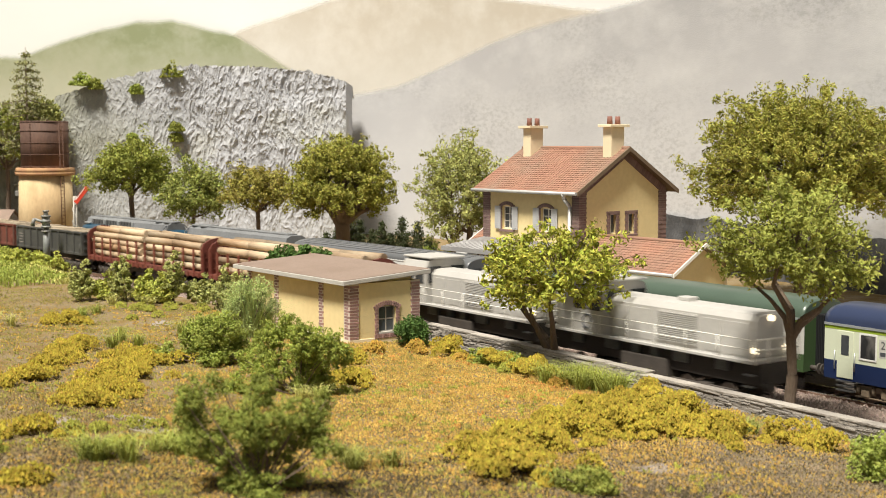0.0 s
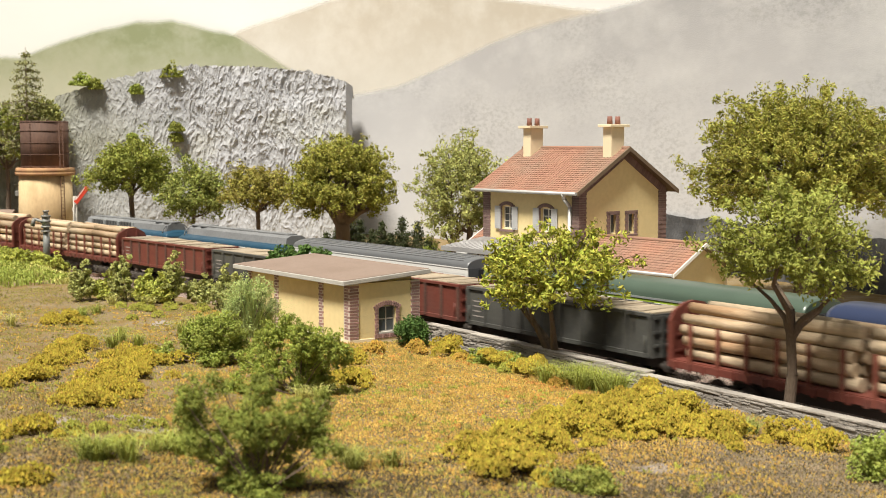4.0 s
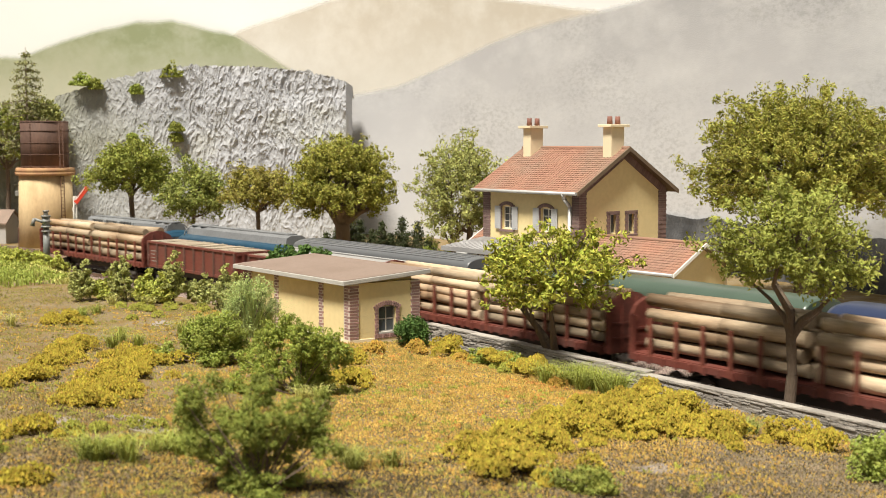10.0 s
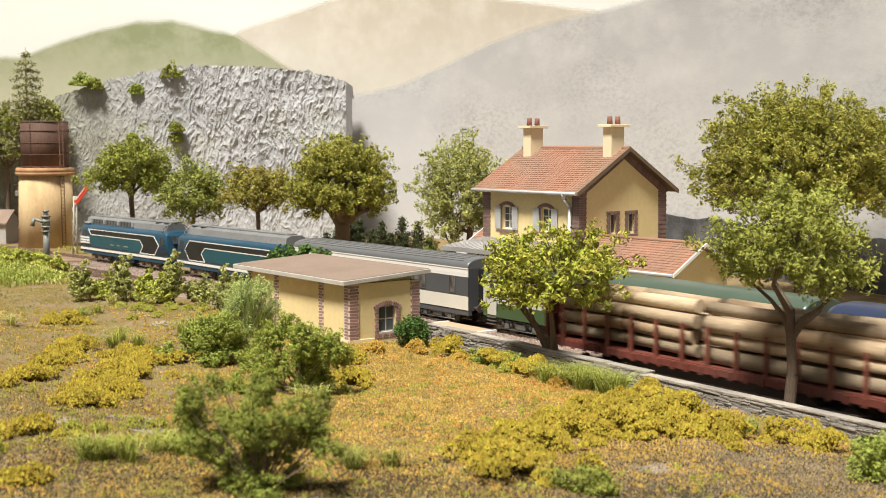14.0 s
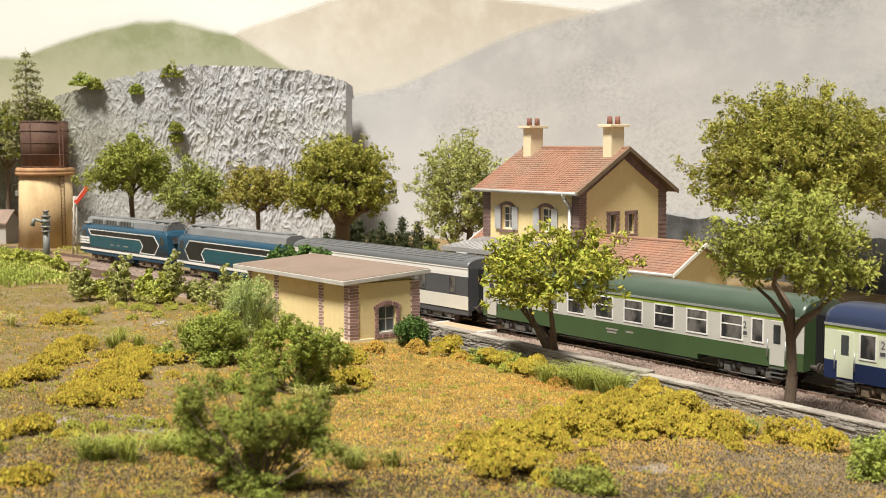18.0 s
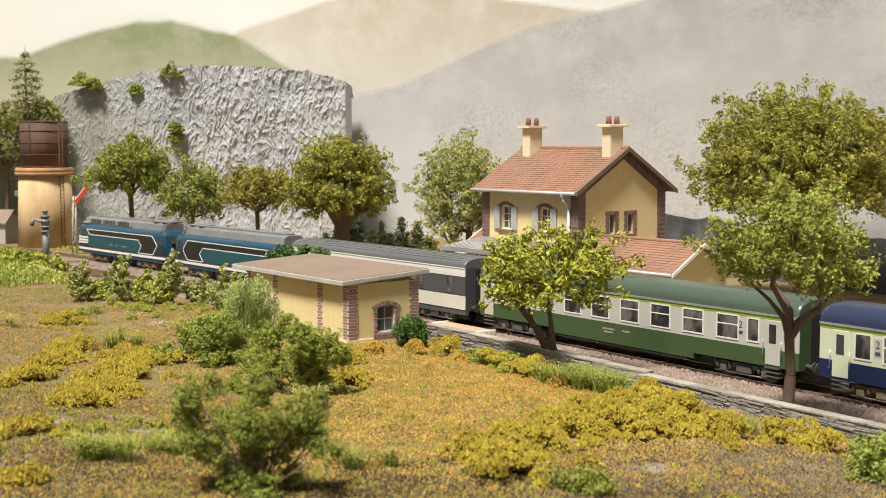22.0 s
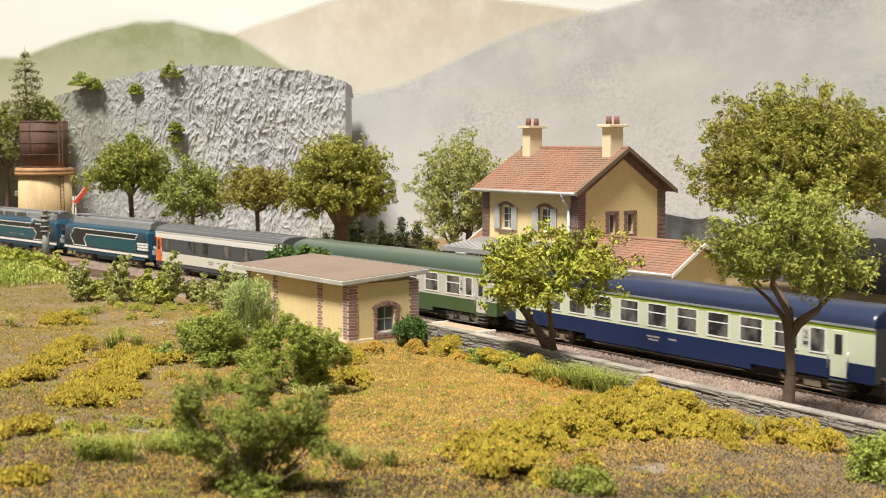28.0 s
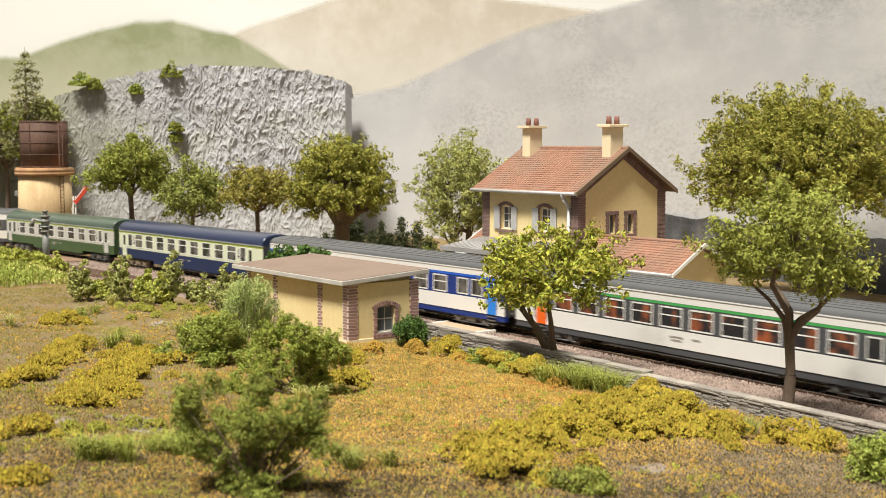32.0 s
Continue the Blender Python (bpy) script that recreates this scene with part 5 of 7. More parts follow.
def build_station():
    h = thing("station_building", 8.57, 80.0, 0.2, 37.67, "yellow two-storey station house, red tiles, grey shutters", "house")
    W, D = 7.95, 9.41
    top = 7.78
    oy, oz = (3.07, 6.94), (5.03, 6.55)
    # front wall in strips around two window openings
    cuts = [0.0, oy[0] - 0.55, oy[0] + 0.55, oy[1] - 0.55, oy[1] + 0.55, D]
    bm = bmesh.new()
    for i in range(5):
        if i in (1, 3):
            box(bm, 0, 0.35, cuts[i], cuts[i + 1], -0.8, oz[0])
            box(bm, 0, 0.35, cuts[i], cuts[i + 1], oz[1], top)
        else:
            box(bm, 0, 0.35, cuts[i], cuts[i + 1], -0.8, top)
    part("front_wall", bm, M_STUCCO, h, "yellow rendered front wall")
    # gable wall with two small windows
    gx, gz = (3.0, 4.67), (4.95, 6.2)
    bm = bmesh.new()
    cu = [0.35, gx[0] - 0.3, gx[0] + 0.3, gx[1] - 0.3, gx[1] + 0.3, W]
    for i in range(5):
        if i in (1, 3):
            box(bm, cu[i], cu[i + 1], 0, 0.35, -0.8, gz[0])
            box(bm, cu[i], cu[i + 1], 0, 0.35, gz[1], top)
        else:
            box(bm, cu[i], cu[i + 1], 0, 0.35, -0.8, top)
    extrude(bm, [(0.1, top), (W / 2, 10.22), (W - 0.1, top), (cu[4], top), (cu[1], top)], 0.0, 0.35, "y")
    bmesh.ops.remove_doubles(bm, verts=bm.verts, dist=0.002)
    part("gable_wall", bm, M_STUCCO, h, "plain yellow gable wall")
    bm = bmesh.new()
    box(bm, 0.35, W, D - 0.35, D, -0.8, top)
    box(bm, W - 0.35, W, 0.35, D - 0.35, -0.8, top)
    extrude(bm, [(0.1, top), (W / 2, 10.22), (W - 0.1, top)], D - 0.35, D, "y")
    part("rear_wall", bm, M_STUCCO, h)
    # the dark of the rooms is a near-black block filling the house
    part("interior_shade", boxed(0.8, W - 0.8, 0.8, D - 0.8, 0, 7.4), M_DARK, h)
    quoin(h, -0.06, 0.62, -0.06, 0.62, -0.6, top, 0.15)
    quoin(h, -0.06, 0.4, D - 0.72, D + 0.04, -0.6, top, 0.15)
    quoin(h, W - 0.72, W + 0.04, -0.06, 0.4, -0.6, top, 0.15)
    # dentilled brick band under the rakes and the front eave
    M_DENT = MATS["quoin_brick"]
    bm = bmesh.new()
    for sgn in (1, -1):
        for k in range(26):
            t = (k + 0.5) / 26
            x = W / 2 - sgn * (W / 2 - 0.1) * (1 - t)
            z = top + (10.22 - top) * t - 0.20
            box(bm, -0.075, 0.075, -0.07, 0.0, -0.22, 0.22 + 0.08 * (k % 2), m=pose(x, 0, z, 0, -sgn * 31))
    part("rake_band", bm, M_DENT, h, "dentilled brick band under the gable")
    bm = bmesh.new()
    box(bm, -0.10, 0.0, 0.6, D - 0.7, top - 0.32, top)
    part("cornice", bm, M_WOOD_EAVE, h, "dark timber eave board")
    for y in oy:
        sur = part("window_surround", boxed(-0.12, 0.1, y - 0.75, y + 0.75, oz[0] - 0.2, oz[0] - 0.04, 0.01), M_DENT, h, "brick window surround with arched head")
        for k in range(9):
            z = oz[0] - 0.04 + k * 0.18
            for e in (-1, 1):
                wdt = 0.18 if k % 2 else 0.13
                y0 = y + e * 0.55
                part("brick", boxed(-0.06, 0.05, min(y0, y0 + e * wdt), max(y0, y0 + e * wdt), z, z + 0.165), M_DENT, sur)
        for k in range(9):
            a = -36 + 72 * k / 8
            m = pose(-0.02, y + 1.15 * math.sin(radians(a)), oz[1] - 0.80 + 1.15 * math.cos(radians(a)) - 0.12, -a)
            part("brick", boxed(-0.06, 0.06, -0.07, 0.07, -0.12, 0.10, m=m), M_DENT, sur)
        bm = bmesh.new()
        for a, b, c, d in ((-0.55, 0.55, oz[0], oz[0] + 0.07), (-0.55, 0.55, oz[1] - 0.07, oz[1]), (-0.55, -0.48, oz[0], oz[1]), (0.48, 0.55, oz[0], oz[1]), (-0.04, 0.04, oz[0], oz[1]), (-0.55, 0.55, oz[0] + 0.5, oz[0] + 0.55), (-0.55, 0.55, oz[0] + 0.98, oz[0] + 1.03)):
            box(bm, 0.22, 0.27, y + a, y + b, c, d)
        wn = part("window_frame", bm, M_WHITE, sur, "white glazing bars")
        part("pane", boxed(0.25, 0.26, y - 0.5, y + 0.5, oz[0], oz[1]), M_GLASS, sur)
        for e in (-1, 1):
            y0 = y + e * 0.60
            bm = boxed(-0.13, -0.07, min(y0, y0 + e * 0.56), max(y0, y0 + e * 0.56), oz[0] - 0.02, oz[1] + 0.0, 0.01)
            sh = part("shutter", bm, M_SHUTTER, h, "pale grey open shutter")
            bm = bmesh.new()
            for k in range(12):
                z = oz[0] + 0.1 + k * 0.115
                box(bm, -0.15, -0.13, min(y0 + e * 0.06, y0 + e * 0.5), max(y0 + e * 0.06, y0 + e * 0.5), z, z + 0.07)
            part("slat", bm, M_SHUTTER, sh)
    for x in gx:
        sur = part("window_surround", boxed(x - 0.56, x + 0.56, -0.1, 0.05, gz[0] - 0.22, gz[0] - 0.08, 0.01), M_DENT, h, "brick surround of a narrow window")
        part("brick", boxed(x - 0.58, x + 0.58, -0.06, 0.05, gz[1] - 0.02, gz[1] + 0.2), M_DENT, sur)
        for k in range(8):
            z = gz[0] - 0.1 + k * 0.18
            for e in (-1, 1):
                wdt = 0.28 if k % 2 else 0.22
                x0 = x + e * 0.30
                part("brick", boxed(min(x0, x0 + e * wdt), max(x0, x0 + e * wdt), -0.06, 0.05, z, z + 0.165), M_DENT, sur)
        bm = bmesh.new()
        for a, b, c, d in ((-0.3, 0.3, gz[0], gz[0] + 0.06), (-0.3, 0.3, gz[1] - 0.06, gz[1]), (-0.03, 0.03, gz[0], gz[1])):
            box(bm, x + a, x + b, 0.2, 0.24, c, d)
        part("window_frame", bm, M_WHITE, sur)
        part("pane", boxed(x - 0.3, x + 0.3, 0.22, 0.23, gz[0], gz[1]), M_GLASS, sur)
    tile_roof("front_slope", -0.62, 7.66, W / 2, 10.45, -0.5, D + 0.5, h, M_TILE)
    tile_roof("back_slope", W + 0.62, 7.66, W / 2, 10.45, -0.5, D + 0.5, h, M_TILE)
    part("ridge_tile", rod(bmesh.new(), (W / 2, -0.5, 10.46), (W / 2, D + 0.5, 10.46), 0.13, n=10), M_TILE, h)
    for sgn in (1, -1):
        bm = bmesh.new()
        e = -0.66 if sgn > 0 else W + 0.66
        extrude(bm, [(e, 7.44), (W / 2, 10.26), (W / 2, 10.54), (e, 7.72)], -0.58, -0.48, "y")
        part("barge_board", bm, M_WOOD_EAVE, h, "brown timber barge board")
    bm = rod(bmesh.new(), (-0.72, -0.45, 7.60), (-0.72, D + 0.45, 7.60), 0.11, n=10)
    part("gutter", bm, M_ZINC, h, "zinc rain gutter")
    bm = bmesh.new()
    pts = [(-0.72, 0.75, 7.6), (-0.60, 0.75, 7.25), (-0.15, 0.70, 6.75), (-0.15, 0.70, -0.5)]
    for a, b in zip(pts, pts[1:]):
        rod(bm, a, b, 0.12, n=10)
    part("downpipe", bm, M_ZINC, h, "pale zinc downpipe")
    chimney(h, 3.5, 8.3, 10.3)
    chimney(h, 3.5, 0.5, 10.3)

    # low wings
    def wing(y0, y1, end):
        ap, zr, ze = 2.15, 4.82, 3.16
        bm = bmesh.new()
        for a, b in ((-0.15, 0.15), (4.3, 4.6)):
            box(bm, a, b, y0, y1, -0.8, 3.3)
        ye = y0 if end < 0 else y1 - 0.3
        extrude(bm, [(-0.15, -0.8), (-0.15, 3.3), (ap, zr - 0.15), (4.6, 3.3), (4.6, -0.8)], ye, ye + 0.3, "y")
        w = part("wing_body", bm, M_STUCCO, h, "yellow rendered low wing")
        tile_roof("wing_roof", -0.62, ze, ap, zr, y0 - (0.45 if end < 0 else 0), y1 + (0.45 if end > 0 else 0), w, M_TILE2)
        tile_roof("wing_roof", 4.95, ze, ap, zr, y0 - (0.45 if end < 0 else 0), y1 + (0.45 if end > 0 else 0), w, M_TILE2)
        part("ridge_tile", rod(bmesh.new(), (ap, y0 - 0.45 * (end < 0), zr + 0.03), (ap, y1 + 0.45 * (end > 0), zr + 0.03), 0.13, n=10), M_TILE2, w)
        part("gutter", rod(bmesh.new(), (-0.70, y0 - 0.45 * (end < 0), ze - 0.02), (-0.70, y1 + 0.4 * (end > 0), ze - 0.02), 0.10, n=8), M_ZINC, w)
        yb = y0 - 0.52 if end < 0 else y1 + 0.44
        for e in (-0.66, 4.98):
            bm = bmesh.new()
            extrude(bm, [(e, ze - 0.16), (ap, zr - 0.14), (ap, zr + 0.08), (e, ze + 0.06)], yb, yb + 0.08, "y")
            part("barge_board", bm, M_WHITE, w, "white painted barge board")
        if end < 0:
            part("corner_strip", boxed(4.35, 4.62, y0 - 0.03, y0, -0.8, 3.25), M_CREAM, w)
    wing(-8.06, 0.0, -1)
    wing(9.41, 11.35, 1)
    # platform canopy
    bm = bmesh.new()
    for za, zb in ((4.35, 3.72), (4.27, 3.64)):
        bm.faces.new([bm.verts.new(v) for v in ((0.0, 0.5, za), (-2.45, 0.5, zb), (-2.45, 11.0, zb), (0.0, 9.3, za))])
    cn = part("canopy", bm, M_CANOPY, h, "grey corrugated platform canopy")
    bm = bmesh.new()
    for k in range(33):
        y = 0.6 + k * 0.27
        rod(bm, (-0.02, y, 4.36), (-2.44, y + max(0, (y - 7) * 0.72), 3.735), 0.05, n=6)
    part("corrugation", bm, M_CANOPY, cn)
    part("fascia", boxed(-2.52, -2.45, 0.5, 11.0, 3.46, 3.76), M_CANOPY, cn)
    for k in range(4):
        y = 1.0 + k * 2.9
        part("post", rod(bmesh.new(), (-2.3, y, -0.2), (-2.3, y, 3.65), 0.07, n=8), M_WOOD_EAVE, cn)


build_station()

# platform before the station
def build_platform():
    bm = bmesh.new()
    prev = None
    for s in np.arange(-14, 46, 2.0):
        ring = [bm.verts.new((*on_track(s, p)[:2], z)) for p, z in ((-2.1, -0.6), (-2.1, 0.3), (-7.0, 0.3), (-7.0, -0.8))]
        if prev:
            for i in range(3):
                bm.faces.new((prev[i], prev[i + 1], ring[i + 1], ring[i]))
        else:
            bm.faces.new(ring)
        prev = ring
    bm.faces.new(prev)
    tagged(part("platform", bm, M_GRAVEL), "low grey gravel platform before the station", "platform", kind="structure")


build_platform()

# dark relief behind the station, standing in for shade at the backdrop's foot
def build_shade_relief():
    vs, fs = [], []
    nx, nz = 120, 26
    for j in range(nz + 1):
        for i in range(nx + 1):
            x = 6 + 54 * i / nx
            top = 4.9 - 0.05 * (x - 8) + 0.5 * noise.noise((x * 0.5, 1, 1)) + 0.3 * noise.noise((x * 1.7, 1, 1))
            z = -1.0 + (top + 1.0) * j / nz
            y = BY - 3.2 - 1.7 * max(0.0, x + 5.0) * (1 if x < 40 else 45 / (x + 5)) + 1.6 * (j / nz) + 0.35 * noise.noise((x * 0.9, z * 0.5, 2)) + 0.18 * noise.noise((x * 2.6, z * 1.2, 5))
            vs.append((x, y, z))
    n = nx + 1
    for j in range(nz):
        for i in range(nx):
            fs.append((j * n + i, j * n + i + 1, (j + 1) * n + i + 1, (j + 1) * n + i))
    b = len(vs)
    for i in range(n):
        x, y, z = vs[nz * n + i]
        vs.append((x, y + 2.2, z - 0.3))
    for i in range(nx):
        fs.append((nz * n + i, nz * n + i + 1, b + i + 1, b + i))
    tagged(cloud("rock_bank", vs, fs, M_SHADERELIEF), "dark grey rough relief standing in for shade behind the station", "rock bank", kind="structure")


build_shade_relief()


# ---- water tower ----
def build_tower():
    t = thing("water_tower", -44.35, 142.0, -0.5, -20, "yellow rendered water tower with rusty iron tank", "water tower")
    bm = bmesh.new()
    rod(bm, (0, 0, -0.5), (0, 0, 8.0), 3.05, 2.85, 40)
    part("shaft", bm, M_TOWER, t, "stained yellow rendered shaft")
    bm = bmesh.new()
    rod(bm, (0, 0, 8.0), (0, 0, 8.35), 3.15, 3.25, 40)
    rod(bm, (0, 0, 8.35), (0, 0, 8.85), 3.25, 3.1, 40)
    part("cornice", bm, mat("rusty_cornice", (0.50, 0.30, 0.15), 0.85, vary=0.2, scale=2, second=(0.34, 0.18, 0.10), mix=0.4), t, "rust-streaked stone cornice")
    tank = part("tank", rod(bmesh.new(), (0, 0, 8.85), (0, 0, 14.0), 2.58, 2.58, 40), M_RUST, t, "rust-brown riveted iron tank")
    for z in (9.0, 10.3, 11.6, 12.9, 13.9):
        part("hoop", rod(bmesh.new(), (0, 0, z - 0.05), (0, 0, z + 0.05), 2.62, 2.62, 40), M_RUST, tank)
    a = radians(-88)
    bm = bmesh.new()
    for k in range(14):
        rod(bm, (2.58 * math.cos(a), 2.58 * math.sin(a), 9.1 + k * 0.35), (2.68 * math.cos(a), 2.68 * math.sin(a), 9.1 + k * 0.35), 0.06, n=6)
    part("rivet_strip", bm, M_RUST, tank)
    a = radians(-18)
    bm = bmesh.new()
    ca, sa = math.cos(a), math.sin(a)
    for q in (-0.22, 0.22):
        rod(bm, (3.2 * ca - q * sa, 3.2 * sa + q * ca, 0.2), (3.0 * ca - q * sa, 3.0 * sa + q * ca, 13.8), 0.045, n=6)
    for k in range(34):
        z = 0.5 + k * 0.39
        r = 3.2 - 0.2 * z / 13.8
        rod(bm, (r * ca + 0.22 * sa, r * sa - 0.22 * ca, z), (r * ca - 0.22 * sa, r * sa + 0.22 * ca, z), 0.035, n=5)
    part("ladder", bm, M_RUST, t, "thin rusty iron ladder")
    a = radians(-140)
    m = pose(2.97 * math.cos(a), 2.97 * math.sin(a), 1.6, 0, 0, math.degrees(a))
    part("door", boxed(-0.08, 0.1, -0.45, 0.45, -1.6, 0.6, 0.03, m=m), M_RUST, t, "small rusty door")
    m = pose(2.9 * math.cos(a), 2.9 * math.sin(a), 6.0, 0, 0, math.degrees(a))
    part("overflow_bracket", boxed(-0.05, 0.35, -0.25, 0.25, -0.3, 0.3, 0.05, m=m), M_CASTIRON, t)


build_tower()


def build_water_crane():
    w = thing("water_crane", -34.52, 110.33, 0.1, -15, "grey cast-iron water crane with short spout", "water crane")
    col = bmesh.new()
    rod(col, (0, 0, -0.6), (0, 0, 0.4), 0.45, 0.36, 16)
    rod(col, (0, 0, 0.4), (0, 0, 3.6), 0.33, 0.27, 16)
    part("column", col, M_CASTIRON, w)
    for name, z0, z1, r in (("collar", 3.2, 3.35, 0.42), ("collar", 3.6, 3.75, 0.44), ("head", 3.75, 4.5, 0.34), ("collar", 4.1, 4.22, 0.46), ("collar", 4.5, 4.66, 0.42), ("neck", 4.66, 4.95, 0.2), ("cap", 4.95, 5.1, 0.26)):
        part(name, rod(bmesh.new(), (0, 0, z0), (0, 0, z1), r, n=16), M_CASTIRON, w)
    sp = bmesh.new()
    rod(sp, (0, 0, 4.0), (-1.0, -0.25, 4.35), 0.12, n=10)
    rod(sp, (-1.0, -0.25, 4.4), (-1.15, -0.28, 3.75), 0.14, 0.2, n=10)
    part("spout", sp, M_CASTIRON, w)


build_water_crane()


def build_signal():
    g = thing("semaphore_signal", -38.15, 131.26, -0.4, 0, "white lattice signal post with raised red arm", "signal")
    bm = bmesh.new()
    for q in (-0.22, 0.22):
        rod(bm, (q, 0, 0), (q * 0.5 + 0.15, 0, 6.0), 0.06, n=6)
        rod(bm, (q, 0.3, 0), (q * 0.5 + 0.15, 0.15, 6.0), 0.06, n=6)
    for k in range(9):
        z = 0.3 + k * 0.62
        e = 1 if k % 2 else -1
        rod(bm, (-0.2 * e, 0, z), (0.2 * e, 0, z + 0.62), 0.035, n=5)
    part("post", bm, mat("weathered_white", (0.55, 0.53, 0.48), 0.7, vary=0.2), g, "weathered white lattice post")
    m = pose(0.25, -0.25, 5.3, 0, -52)
    part("arm", boxed(0.0, 2.1, -0.06, 0.06, -0.24, 0.24, 0.02, m=m), M_SIGRED, g, "red semaphore arm")
    part("arm_stripe", boxed(0.3, 1.9, -0.075, -0.06, 0.12, 0.2, m=m), M_WHITE, g)


build_signal()


def build_hut():
    h = thing("lineside_hut", -52.5, 148.0, -0.5, -12, "small grey hut with brown gabled roof", "hut")
    bm = bmesh.new()
    box(bm, -2.6, 2.6, -1.6, 1.6, 0, 2.5)
    extrude(bm, [(-1.6, 2.5), (0, 3.7), (1.6, 2.5)], -2.6, 2.6, "x")
    part("wall", bm, M_HUTWALL, h)
    for s in (-1, 1):
        bm = bmesh.new()
        extrude(bm, [(s * 1.9, 2.25), (0, 3.75), (0, 3.9), (s * 1.9, 2.4)], -2.85, 2.85, "x")
        part("roof_slope", bm, M_HUTROOF, h)
    part("door", boxed(0.4, 1.3, -1.66, -1.58, 0.0, 1.9), mat("hut_door", (0.2, 0.17, 0.15), 0.8), h)


build_hut()


def build_crossing():
    c = thing("crossing_pad", 0, 0, 0, 0, "flat tan boarded crossing with white edge", "crossing", kind="structure")
    for a in range(4):
        for b in range(1):
            s = 2.9 + a * 1.15
            x, y, r = on_track(s, 2.45)
            part("plank", boxed(-0.56, 0.56, -1.15, 1.15, -0.1, 0.06, 0.02, m=pose(x, y, 0, 0, 0, r)), M_TANPAD, c)
    for s in (2.3, 7.0):
        x, y, r = on_track(s, 2.45)
        part("edge_strip", boxed(-0.09, 0.09, -1.2, 1.2, -0.1, 0.10, 0.02, m=pose(x, y, 0, 0, 0, r)), M_WHITE, c)


build_crossing()


def build_deck():
    d = thing("timber_deck", 0, 0, 0, 0, "low brown timber deck between the tracks", "deck", kind="structure")
    for k in range(22):
        x, y, r = on_track(-61.5 + k * 0.5, 2.5)
        part("plank", boxed(-0.22, 0.22, -1.1, 1.1, -0.1, 0.08, 0.015, m=pose(x, y, 0, 0, 0, r)), M_TIMBER, d)


build_deck()
# ---- plants ----
def leafmat(name, color, island=0.24, rough=0.7):
    m = mat(name, tuple(min(0.8, 1.25 * c) for c in color), rough, vary=0.24, scale=2.6, island=island, spec=0.25)
    bs = m.node_tree.nodes["Principled BSDF"]
    nt = m.node_tree
    if "Translucent BSDF" not in nt.nodes:
        tr, mx = nt.nodes.new("ShaderNodeBsdfTranslucent"), nt.nodes.new("ShaderNodeMixShader")
        mx.inputs[0].default_value = 0.12
        nt.links.new(bs.inputs["Base Color"].links[0].from_socket, tr.inputs["Color"])
        nt.links.new(bs.outputs[0], mx.inputs[1])
        nt.links.new(tr.outputs[0], mx.inputs[2])
        nt.links.new(mx.outputs[0], nt.nodes["Material Output"].inputs["Surface"])
    return m


M_BARK = mat("bark", (0.17, 0.125, 0.09), 0.9, vary=0.25, scale=3, bump=0.6, bump_scale=14, stretch=(1, 1, 0.3))
LF_OLIVE = leafmat("leaf_olive", (0.268, 0.262, 0.05), 0.42)
LF_GREEN = leafmat("leaf_green", (0.232, 0.25, 0.05), 0.34)
LF_YELLOW = leafmat("leaf_yellow_green", (0.305, 0.312, 0.046), 0.50)
LF_RUSSET = leafmat("leaf_russet_olive", (0.285, 0.255, 0.06), 0.42)
LF_PALE = leafmat("leaf_pale", (0.325, 0.335, 0.11), 0.34)
LF_FRESHTREE = leafmat("leaf_loose_green", (0.245, 0.268, 0.068), 0.40)
LF_DARK = leafmat("leaf_dark", (0.062, 0.075, 0.030))
LF_BUSH = leafmat("leaf_bush", (0.205, 0.235, 0.046), 0.36)
LF_MID = leafmat("leaf_mid_green", (0.255, 0.295, 0.055), 0.36)
LF_FEATHER = leafmat("leaf_feathery", (0.36, 0.42, 0.16), 0.3)
LF_FRESH = leafmat("leaf_fresh", (0.275, 0.32, 0.065))
LF_BROAD = leafmat("leaf_broad_dark", (0.075, 0.135, 0.030))
LF_FRONT = leafmat("leaf_soft", (0.262, 0.28, 0.058))
LF_PINE = leafmat("leaf_pine", (0.22, 0.22, 0.09), 0.3)
MOSS = leafmat("moss_yellow", (0.335, 0.26, 0.035), 0.34, 0.9)
MOSS_OCHRE = leafmat("moss_ochre", (0.37, 0.235, 0.045), 0.30, 0.9)
MOSS_GREEN = leafmat("moss_green", (0.27, 0.27, 0.045), 0.30, 0.9)
GRASS = leafmat("grass_blade", (0.28, 0.305, 0.065), 0.35)
GRASS_OLIVE = leafmat("grass_olive", (0.24, 0.25, 0.06), 0.35)
GRASS_DRY = leafmat("grass_dry", (0.45, 0.43, 0.14), 0.35)
WEED = leafmat("weed_yellow_green", (0.37, 0.385, 0.08), 0.40)


def flakes(P, size, rng, aspect=0.7, N=None, loose=0.5):
    """Small bent leaves at the points P, facing roughly along N."""
    n = len(P)
    c = rng.normal(size=(n, 3))
    if N is not None:
        c = N + loose * c
    c /= np.linalg.norm(c, axis=1)[:, None]
    a = np.cross(c, rng.normal(size=(n, 3)))
    a /= np.linalg.norm(a, axis=1)[:, None]
    b = np.cross(c, a)
    s = size * rng.uniform(0.6, 1.35, n)[:, None]
    v = np.stack([P - a * s, P + b * s * aspect - c * s * 0.2, P + a * s, P - b * s * aspect - c * s * 0.2], 1).reshape(-1, 3)
    i = np.arange(n)[:, None] * 4
    f = np.concatenate([i + [[0, 1, 2]], i + [[0, 2, 3]]], 0)
    return v, f


